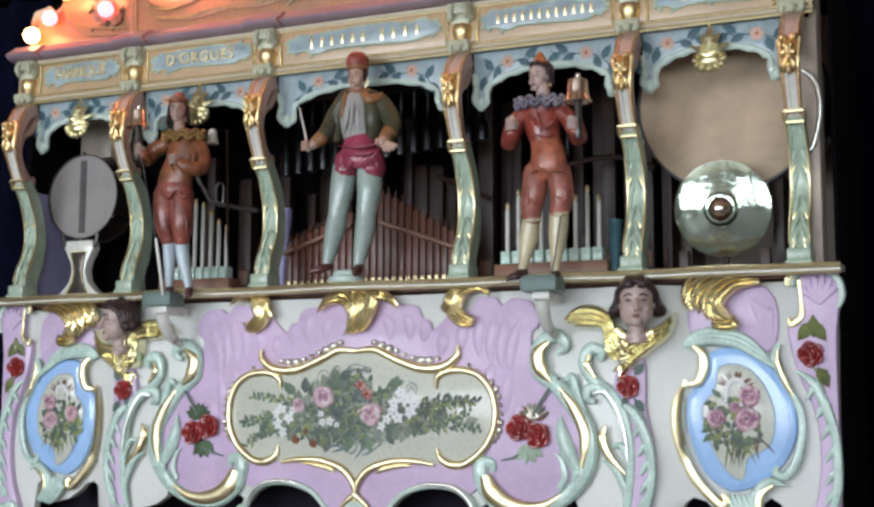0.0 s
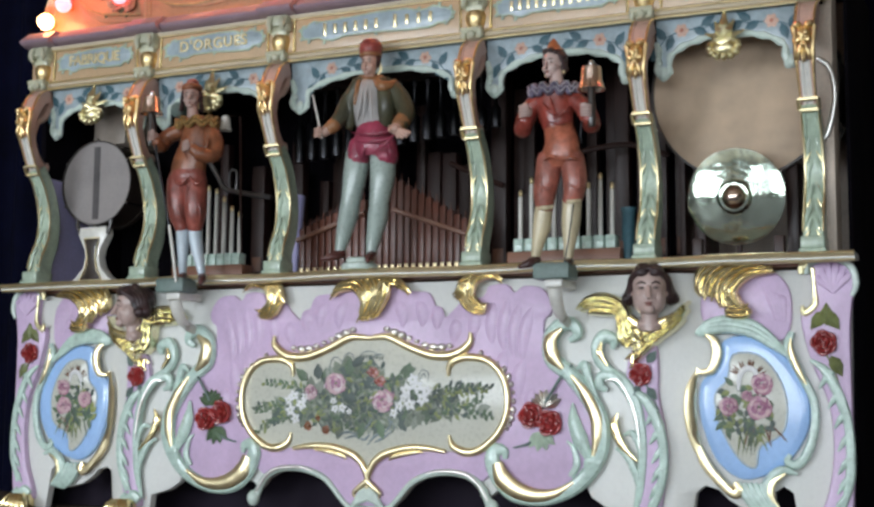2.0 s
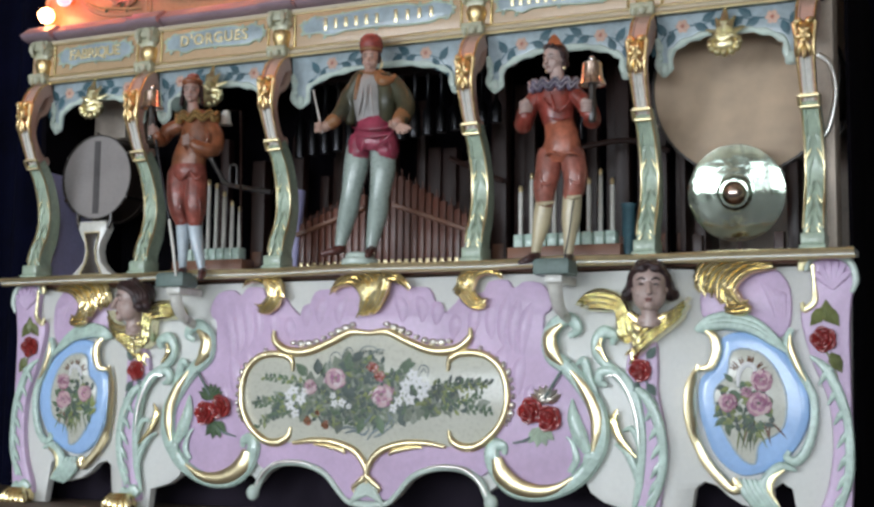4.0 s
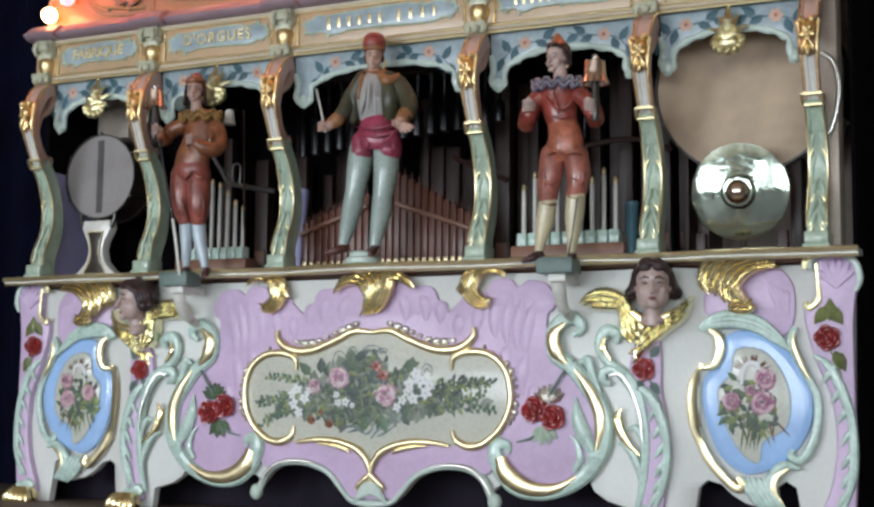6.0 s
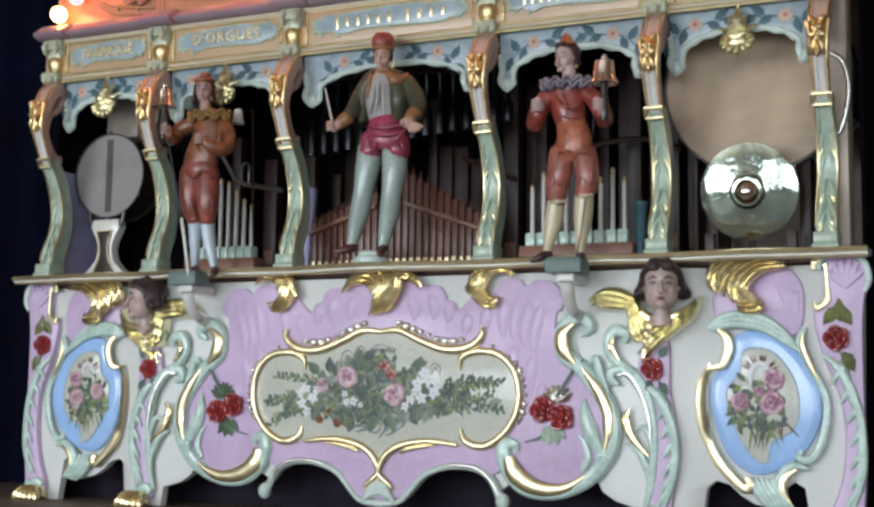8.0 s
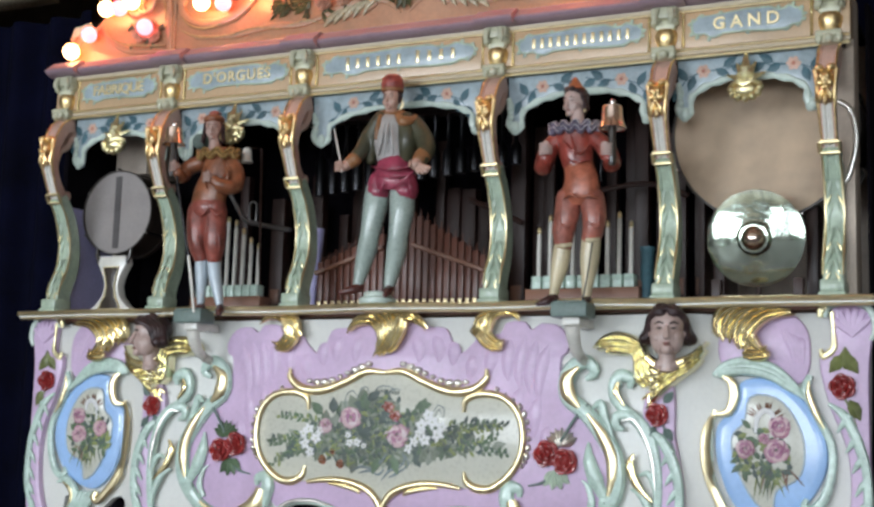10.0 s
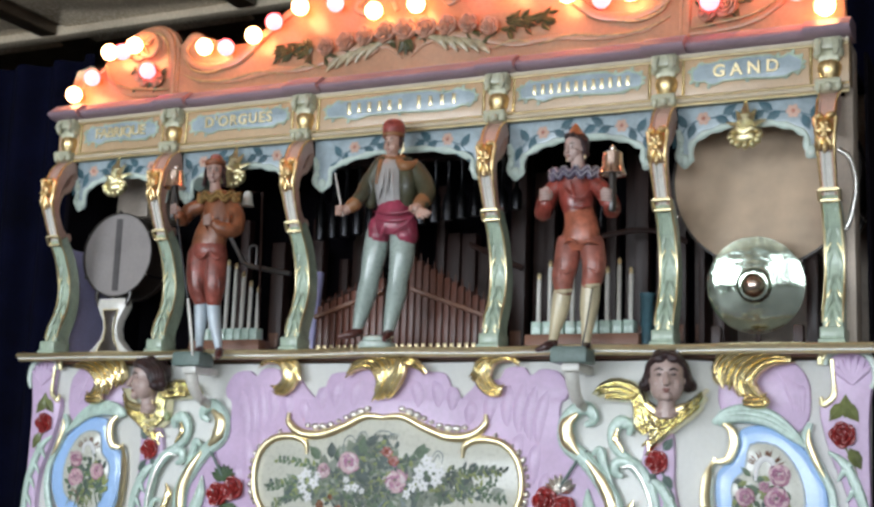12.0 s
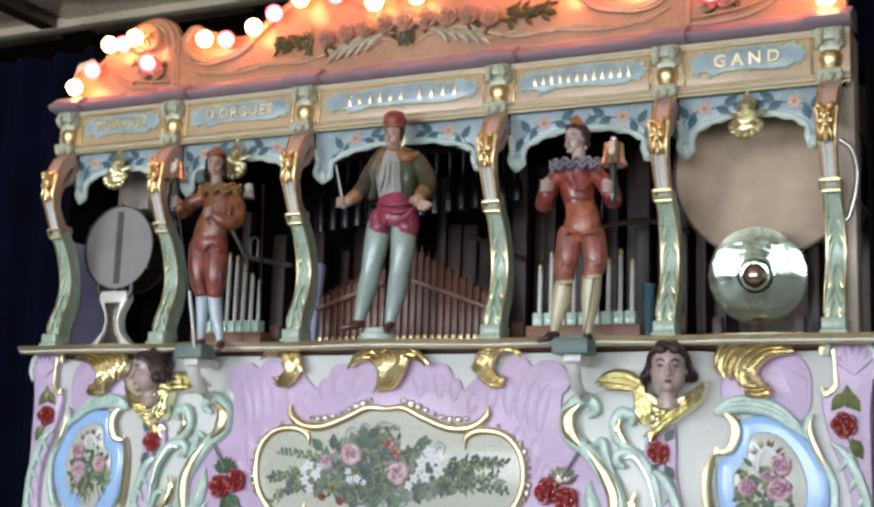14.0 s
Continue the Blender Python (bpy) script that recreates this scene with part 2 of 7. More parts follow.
def sweep(bm, pts, radii, flat=1.0, seg=8, mat=0, ref=(0, 1, 0), caps=True):
    """A tube along pts; radii one per point or a list to be stretched along; flat scales it along ref."""
    pts = [Vector(p) for p in pts]
    n, ref = len(pts), Vector(ref)
    rings = []
    for i, p in enumerate(pts):
        t = (pts[min(i + 1, n - 1)] - pts[max(i - 1, 0)]).normalized()
        r0 = ref if abs(t.dot(ref)) < 0.93 else Vector((1, 0, 0)) if abs(t.x) < 0.8 else Vector((0, 0, 1))
        a = t.cross(r0).normalized()
        b = a.cross(t).normalized()
        u = i / max(1, n - 1) * (len(radii) - 1)
        k = min(int(u), len(radii) - 2) if len(radii) > 1 else 0
        r = radii[k] + (radii[k + 1] - radii[k]) * (u - k) if len(radii) > 1 else radii[0]
        rings.append([bm.verts.new(p + a * r * math.cos(2 * math.pi * j / seg) + b * r * flat * math.sin(2 * math.pi * j / seg)) for j in range(seg)])
    for r1, r2 in zip(rings, rings[1:]):
        for j in range(seg):
            bm.faces.new((r1[j], r1[(j + 1) % seg], r2[(j + 1) % seg], r2[j])).material_index = mat
    if caps:
        bm.faces.new(rings[0][::-1]).material_index = mat
        bm.faces.new(rings[-1]).material_index = mat


def scroll(bm, pts, radii, y=0.0, flat=0.8, mat=0, n=7, seg=8, s=1):
    """A carved scroll in the facade's plane through (x, z) control points."""
    sweep(bm, [(s * p.x, y, p.y) for p in catmull(pts, n)], radii, flat, seg, mat)


def relief(bm, outline, back, front, rnd=0.006, mat=0, dome=0.0):
    """A carved board: an outline of (x, z), from y = back to y = front, with a rounded edge."""
    pts = [Vector(p) for p in outline]
    n = len(pts)
    area2 = sum(pts[i].x * pts[(i + 1) % n].y - pts[(i + 1) % n].x * pts[i].y for i in range(n))
    if area2 < 0:
        pts.reverse()
    nor = []
    for i in range(n):
        a, b = (pts[i] - pts[i - 1]), (pts[(i + 1) % n] - pts[i])
        t = (a.normalized() if a.length > 1e-9 else b.normalized()) + (b.normalized() if b.length > 1e-9 else a.normalized())
        t = t.normalized() if t.length > 1e-9 else a.normalized()
        nor.append(Vector((-t.y, t.x)))
    rows = ((0, back), (0, front + rnd), (rnd * 0.3, front + rnd * 0.3), (rnd, front))
    if dome:
        rows += ((rnd + dome * 0.5, front - dome * 0.18), (rnd + dome, front - dome * 0.25))
    rings = [[bm.verts.new((p.x + d * q.x, y, p.y + d * q.y)) for p, q in zip(pts, nor)] for d, y in rows]
    for r1, r2 in zip(rings, rings[1:]):
        for j in range(n):
            bm.faces.new((r1[j], r1[(j + 1) % n], r2[(j + 1) % n], r2[j])).material_index = mat
    last = rings[-1]
    for tri in tessellate_polygon([[Vector((v.co.x, v.co.z, 0)) for v in last]]):
        try:
            bm.faces.new([last[i] for i in tri]).material_index = mat
        except ValueError:
            pass


def ball(bm, c, r, seg=10, rings=7, mat=0, rot=None):
    """An ellipsoid at c with radii r; rot turns it."""
    r = r if isinstance(r, (tuple, list)) else (r, r, r)
    rot = rot or Matrix.Identity(3)
    c = Vector(c)
    rows = []
    for i in range(1, rings):
        a = math.pi * i / rings
        rows.append([bm.verts.new(c + rot @ Vector((r[0] * math.sin(a) * math.cos(2 * math.pi * j / seg), r[1] * math.sin(a) * math.sin(2 * math.pi * j / seg), r[2] * math.cos(a)))) for j in range(seg)])
    top, bot = bm.verts.new(c + rot @ Vector((0, 0, r[2]))), bm.verts.new(c - rot @ Vector((0, 0, r[2])))
    for j in range(seg):
        k = (j + 1) % seg
        bm.faces.new((top, rows[0][j], rows[0][k])).material_index = mat
        bm.faces.new((bot, rows[-1][k], rows[-1][j])).material_index = mat
        for r1, r2 in zip(rows, rows[1:]):
            bm.faces.new((r1[j], r2[j], r2[k], r1[k])).material_index = mat


def lathe(bm, prof, c, axis="z", seg=24, mat=0):
    """Turned work: (radius, height) along an axis through c."""
    c = Vector(c)
    rows = []
    for r, h in prof:
        row = []
        for j in range(seg):
            a = 2 * math.pi * j / seg
            u, v = max(r, 1e-4) * math.cos(a), max(r, 1e-4) * math.sin(a)
            row.append(bm.verts.new(c + (Vector((u, v, h)) if axis == "z" else Vector((u, h, v)) if axis == "y" else Vector((h, u, v)))))
        rows.append(row)
    for r1, r2 in zip(rows, rows[1:]):
        for j in range(seg):
            bm.faces.new((r1[j], r1[(j + 1) % seg], r2[(j + 1) % seg], r2[j])).material_index = mat
    bm.faces.new(rows[0][::-1]).material_index = mat
    bm.faces.new(rows[-1]).material_index = mat


def moulding(bm, prof, x0, x1, mat=0):
    """A profile of (y, z) drawn along x."""
    a = [bm.verts.new((x0, y, z)) for y, z in prof]
    b = [bm.verts.new((x1, y, z)) for y, z in prof]
    n = len(prof)
    for i in range(n):
        bm.faces.new((a[i], a[(i + 1) % n], b[(i + 1) % n], b[i])).material_index = mat
    for ring in (a, b):
        for tri in tessellate_polygon([[Vector((v.co.y, v.co.z, 0)) for v in ring]]):
            bm.faces.new([ring[i] for i in tri]).material_index = mat


def leaf(bm, x, z, ang, length, width, y, mat=0, lift=0.003):
    """A small painted or carved leaf lying on the facade."""
    d, q = Vector((math.cos(ang), math.sin(ang))), Vector((-math.sin(ang), math.cos(ang)))
    prof = ((0, 0), (0.3, 0.42), (0.6, 0.4), (1, 0))
    mid = [bm.verts.new((x + d.x * length * u, y - lift * math.sin(math.pi * min(1, u + 0.1)) - 0.001, z + d.y * length * u)) for u, _ in prof]
    for sgn in (1, -1):
        side = [bm.verts.new((x + d.x * length * u + sgn * q.x * width * w, y, z + d.y * length * u + sgn * q.y * width * w)) for u, w in prof[1:3]]
        for f in ((mid[0], side[0], mid[1]), (mid[1], side[0], side[1], mid[2]), (mid[2], side[1], mid[3])):
            bm.faces.new(f if sgn > 0 else f[::-1]).material_index = mat


def blossom(bm, x, z, r, y, mats, petals=6, rng=random, depth=0.3):
    """Rings of cupped petals round a heart: mats are petal, inner petal, heart."""
    for ring, (rr, m) in enumerate(((1.0, mats[0]), (0.62, mats[1]), (0.3, mats[2]))):
        for k in range(petals):
            a = 2 * math.pi * (k + 0.5 * ring) / petals + rng.uniform(-0.15, 0.15)
            c = (x + math.cos(a) * r * rr * 0.55, y - r * depth * (0.15 + 0.4 * ring), z + math.sin(a) * r * rr * 0.55)
            ball(bm, c, (r * rr * 0.5, r * depth * 0.5, r * rr * 0.42), 6, 4, m, Matrix.Rotation(-a, 3, "Y"))



def carved_rose(bm, x, z, r, y):
    """A carved rose: a domed cushion with standing petal rims in three turns round a rolled heart."""
    rng = random.Random(int(1000 * abs(x)))
    ball(bm, (x, y, z), (r * 1.0, r * 0.3, r * 0.98), 12, 7, 0)
    ball(bm, (x, y - r * 0.2, z), (r * 0.5, r * 0.36, r * 0.5), 12, 7, 0)
    for ring, (n, d, w, lift) in enumerate(((5, 0.86, 0.15, 0.12), (5, 0.60, 0.14, 0.34), (4, 0.36, 0.12, 0.5), (2, 0.15, 0.10, 0.58))):
        for k in range(n):
            a0 = 2 * math.pi * (k + 0.4 * ring) / n + rng.uniform(-0.2, 0.2)
            span = 2 * math.pi / n * 1.12
            pts = []
            for i in range(6):
                a = a0 + span * i / 5
                bulge = 1.0 + 0.16 * math.sin(math.pi * i / 5) - 0.10 * i / 5
                pts.append((x + math.cos(a) * r * d * bulge, y - r * lift - r * 0.10 * math.sin(math.pi * i / 5), z + math.sin(a) * r * d * bulge))
            sweep(bm, pts, [r * w * 0.3, r * w, r * w, r * w * 0.3], 1.5, 6)


def painted_rose(x, z, r, y, parent, mats, label, rng, open_to=0.4):
    """A brushed rose: wide outer petals, a cupped heart and short strokes; mats are outer, middle, heart, light."""
    bm = bmesh.new()
    for ring, (rr, n, m) in enumerate(((1.0, 6, 1), (0.94, 6, 0), (0.78, 5, 3), (0.62, 4, 1), (0.46, 4, 0), (0.34, 3, 2))):
        for k in range(n):
            a = 2 * math.pi * (k + 0.5 * ring) / n + rng.uniform(-0.25, 0.25)
            q = rr * rng.uniform(0.82, 1.1)
            cx, cz = x + math.cos(a) * r * q * 0.5, z + math.sin(a) * r * q * 0.46 + ring * r * 0.05 * open_to
            w = r * q * (0.46 if ring < 2 else 0.36)
            ball(bm, (cx, y - 0.0007 * ring, cz), (w * 0.72, 0.0012, w), 9, 5, m, Matrix.Rotation(-a, 3, "Y"))
    for k in range(15):
        a = rng.uniform(0, 6.28)
        d = r * rng.uniform(0.15, 0.85)
        leaf(bm, x + math.cos(a) * d, z + math.sin(a) * d, a + 1.57 + rng.uniform(-0.4, 0.4), r * 0.45, r * 0.13, y - 0.0052, rng.choice((1, 2, 2, 3)), 0.001)
    return part("painted_flower", bm, mats, parent, label, 60)

# ---- the hall ----


def slab(name, lo, hi, mat, label, bevel=0.0):
    bm = bmesh.new()
    box(bm, lo, hi, bevel)
    return tagged(part(name, bm, mat), label, name.split("_")[0], kind="structure")


slab("ground", (-60, -80, -0.3), (60, 60, -0.12), GRASS, "green lawn round the hall")
slab("floor", (-8, -10.2, -0.1), (8, 4.2, 0.0), CONCRETE, "grey concrete floor of the hall")
# the north wall's dark brown stands for the unlit void above the curtains
slab("wall_north", (-8, 4.0, 0), (8, 4.2, 5.8), CEILB, "back wall behind the stage, dark brown for the unlit void")
slab("wall_west", (-8.2, -10, 0), (-8, 4.2, 5.8), PLASTER, "plastered side wall of the hall")
slab("wall_east", (8, -10, 0), (8.2, 4.2, 5.8), PLASTER, "plastered side wall of the hall")
for wx0, wx1 in ((-8, -6), (-2.4, -1.2), (2.4, 3.6), (7.2, 8)):
    slab("wall_south", (wx0, -10.2, 0), (wx1, -9.95, 4.0), PLASTER, "plastered wall between the open gates")
slab("wall_south", (-8, -10.2, 4.0), (8, -9.95, 5.8), PLASTER, "plastered wall above the open gates")
slab("roof", (-8.3, -10.4, 5.8), (8.3, 4.4, 6.0), PLASTER, "plain flat roof of the hall")
slab("stage", (-4.6, -0.75, 0.0), (4.6, 3.2, 1.068), DECK, "dark worn wooden stage under the organ", 0.01)

# trees before the open gates, seen only as green in polished metal
bm = bmesh.new()
rng = random.Random(3)
for i in range(420):
    ball(bm, (rng.uniform(-26, 26), rng.uniform(-34, -29), abs(rng.gauss(0, 3.2))), (rng.uniform(0.6, 1.5), 0.7, rng.uniform(0.5, 1.1)), 6, 4)
tagged(part("backdrop", bm, FOLIAGE), "leafy green trees outside the gates", "trees", kind="structure")


def curtain(name, x0, x1, y, z0, z1, folds):
    bm = bmesh.new()
    n = folds * 10
    rows = []
    for z in (z0, (z0 + z1) / 2, z1):
        row = []
        for i in range(n + 1):
            u = i / n
            d = 0.05 * math.sin(2 * math.pi * folds * u + 0.7 * math.sin(5 * u)) + 0.02 * math.sin(17 * u)
            row.append((x0 + (x1 - x0) * u, y + d * (1.1 if z == z0 else 0.9), z))
        rows.append(row)
    fr = [[bm.verts.new(p) for p in r] for r in rows]
    bk = [[bm.verts.new((p[0], p[1] + 0.012, p[2])) for p in r] for r in rows]
    for g in (fr, bk):
        for r1, r2 in zip(g, g[1:]):
            for i in range(n):
                bm.faces.new((r1[i], r1[i + 1], r2[i + 1], r2[i]))
    for i in range(n):
        bm.faces.new((fr[0][i], fr[0][i + 1], bk[0][i + 1], bk[0][i]))
        bm.faces.new((fr[2][i], fr[2][i + 1], bk[2][i + 1], bk[2][i]))
    return tagged(part(name, bm, NAVY, smooth=80), "dark navy velvet stage curtain in hanging folds", "curtain")


curtain("curtain", -7.5, 7.5, 2.2, 1.08, 4.3, 46)
curtain("curtain", -4.6, -2.35, 0.85, 1.08, 3.90, 9)
curtain("curtain", 2.3, 4.6, 0.85, 1.08, 4.2, 9)

# the stage's own ceiling: pale panels between dark beams
bm = bmesh.new()
box(bm, (-8, -9.9, 4.78), (8, 2.42, 4.9), 0, 1)
for k in range(9):
    for j in range(8):
        box(bm, (-7.38 + k * 1.72, -10.05 + 0.35 + j * 1.56, 4.755), (-5.98 + k * 1.72, -8.62 + 0.35 + j * 1.56, 4.779), 0.01, 0)
box(bm, (-8, 2.30, 4.70), (8, 2.43, 4.779), 0.01, 0)
for k in range(9):
    box(bm, (-7.6 + k * 1.72, -9.8, 4.70), (-7.45 + k * 1.72, 2.29, 4.779), 0.01, 1)
tagged(part("ceiling", bm, [CEILP, CEILB]), "pale panelled ceiling with dark beams", "ceiling", kind="structure")

# ---- the organ ----
organ = thing("fairground_organ", (0, 0, 0), "ornate carved organ front in cream, lilac, mint and gold", "fairground organ")
COLS = (-1.8, -1.178, -0.466, 0.466, 1.178, 1.8)
SHELF = 2.10
# how far the lower front stands back from the shelf line: the wings recede beyond the inner posts
SET_BACK_X = (0.0, 1.0, 1.12, 1.27, 1.36, 2.2)
SET_BACK_Y = (0.03, 0.03, 0.018, 0.018, 0.07, 0.07)


def curve2(pts, n=6, closed=False):
    return [Vector((p.x, p.y)) for p in catmull([Vector((a, b)) for a, b in pts], n, closed)]


def both(pts):
    """The mirror image of a right half, then the right half."""
    return [(-x, z) for x, z in reversed(pts)] + list(pts)


# base board with the arched foot line
foot = [(0.0, 1.124), (0.086, 1.132), (0.131, 1.171), (0.187, 1.233), (0.242, 1.264), (0.33, 1.285), (0.43, 1.278), (0.494, 1.243), (0.53, 1.20), (0.57, 1.23),
        (0.632, 1.225), (0.725, 1.21), (0.82, 1.232), (0.92, 1.272), (0.948, 1.214), (1.0, 1.18), (1.09, 1.155), (1.10, 1.07), (1.32, 1.07), (1.335, 1.166), (1.345, 1.239), (1.384, 1.269),
        (1.432, 1.256), (1.47, 1.22), (1.52, 1.19), (1.60, 1.17), (1.639, 1.179), (1.635, 1.25), (1.668, 1.274), (1.704, 1.252), (1.717, 1.17), (1.735, 1.07), (1.90, 1.07)]
bm = bmesh.new()
relief(bm, both(foot) + [(1.915, 1.5), (1.925, 2.06), (-1.925, 2.06), (-1.915, 1.5)], 0.07, 0.03, 0.004)
for kx in SET_BACK_X[1:-1]:
    for s in (-1, 1):
        bmesh.ops.bisect_plane(bm, geom=bm.verts[:] + bm.edges[:] + bm.faces[:], plane_co=(s * kx, 0, 0), plane_no=(1, 0, 0))
board = part("front_board", bm, CREAM, organ, "cream enamelled board with arched foot line")

# case: sides, back, inside; the black boards stand for the shade within
# the violet board at the left is added for backlit background beyond the bay
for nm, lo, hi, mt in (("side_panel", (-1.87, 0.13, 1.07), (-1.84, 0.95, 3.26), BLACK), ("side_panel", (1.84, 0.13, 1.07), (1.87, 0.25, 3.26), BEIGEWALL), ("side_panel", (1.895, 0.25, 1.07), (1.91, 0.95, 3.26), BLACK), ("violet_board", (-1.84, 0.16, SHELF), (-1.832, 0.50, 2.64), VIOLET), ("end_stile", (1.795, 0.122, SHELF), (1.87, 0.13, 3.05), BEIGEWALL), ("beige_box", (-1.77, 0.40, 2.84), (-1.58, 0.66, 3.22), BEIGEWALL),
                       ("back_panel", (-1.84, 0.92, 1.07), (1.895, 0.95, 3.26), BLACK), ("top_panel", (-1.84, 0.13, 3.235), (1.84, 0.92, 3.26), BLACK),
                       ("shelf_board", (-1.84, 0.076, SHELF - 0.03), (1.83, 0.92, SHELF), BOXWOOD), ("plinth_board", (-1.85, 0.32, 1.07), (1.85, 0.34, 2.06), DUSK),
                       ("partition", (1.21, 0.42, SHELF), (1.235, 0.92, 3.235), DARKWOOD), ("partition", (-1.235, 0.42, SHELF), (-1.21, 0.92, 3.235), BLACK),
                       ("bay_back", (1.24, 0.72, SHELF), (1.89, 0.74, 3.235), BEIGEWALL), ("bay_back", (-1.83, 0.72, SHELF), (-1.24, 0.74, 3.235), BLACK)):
    bm = bmesh.new()
    box(bm, lo, hi, 0.003)
    part(nm, bm, mt, organ)


def shelf_front(x):
    a = abs(x)
    return -0.035 - 0.05 * math.exp(-((a - 0.87) / 0.2) ** 2) - 0.06 * math.exp(-(a / 0.28) ** 2) - 0.025 * math.exp(-((a - 1.5) / 0.2) ** 2)


bm = bmesh.new()
xs = [-1.93 + 3.88 * i / 120 for i in range(121)]
top, bot = [], []
for z, row in ((SHELF + 0.004, top), (SHELF - 0.018, bot)):
    for x in xs:
        row.append((bm.verts.new((x, 0.075, z)), bm.verts.new((x, shelf_front(x), z))))
for g in (top, bot):
    for a, b in zip(g, g[1:]):
        bm.faces.new((a[0], a[1], b[1], b[0]))
for a, b, c, d in zip(top, top[1:], bot, bot[1:]):
    bm.faces.new((a[1], b[1], d[1], c[1]))
    bm.faces.new((a[0], b[0], d[0], c[0]))
for k in (0, -1):
    bm.faces.new((top[k][0], top[k][1], bot[k][1], bot[k][0]))
shelf = part("shelf", bm, CREAM, organ, "wavy-edged cream shelf with gold edge")
bm = bmesh.new()
sweep(bm, [(x, shelf_front(x) - 0.003, SHELF - 0.001) for x in xs], [0.011], 1.0, 8, 0, (0, 0, 1))
sweep(bm, [(x, shelf_front(x) + 0.012, SHELF - 0.022) for x in xs], [0.007], 1.0, 8, 0, (0, 0, 1))
part("gold_edge", bm, PALEGOLD, shelf, "gilded double shelf moulding")

# ---- columns ----
COLPATH = [(0.028, 2.165), (0.045, 2.235), (0.088, 2.33), (0.097, 2.44), (0.062, 2.56), (0.004, 2.65), (-0.045, 2.75), (-0.072, 2.825), (-0.066, 2.905), (-0.018, 3.003), (0.04, 3.05)]


def strip(bm, path, width, thick, mat=0, x=0.0, rim=0.006):
    """A band with a raised rim whose front follows (y, z) points: width across, thick behind."""
    rows = []
    n = len(path)
    for i, p in enumerate(path):
        t = (path[min(i + 1, n - 1)] - path[max(i - 1, 0)]).normalized()
        nrm = Vector((-t.y, t.x))
        w = (width(i / (n - 1)) if callable(width) else width) / 2
        th = thick(i / (n - 1)) if callable(thick) else thick
        sec = ((-w, th), (-w, 0.004), (-w + 0.004, 0), (-w + 0.012, 0), (-w + 0.016, rim), (w - 0.016, rim), (w - 0.012, 0), (w - 0.004, 0), (w, 0.004), (w, th))
        rows.append([bm.verts.new((x + a, p.x - nrm.x * d, p.y - nrm.y * d)) for a, d in sec])
    m = len(rows[0])
    for r1, r2 in zip(rows, rows[1:]):
        for j in range(m):
            bm.faces.new((r1[j], r1[(j + 1) % m], r2[(j + 1) % m], r2[j])).material_index = mat
    for r in (rows[0], rows[-1]):
        bm.faces.new(r).material_index = mat


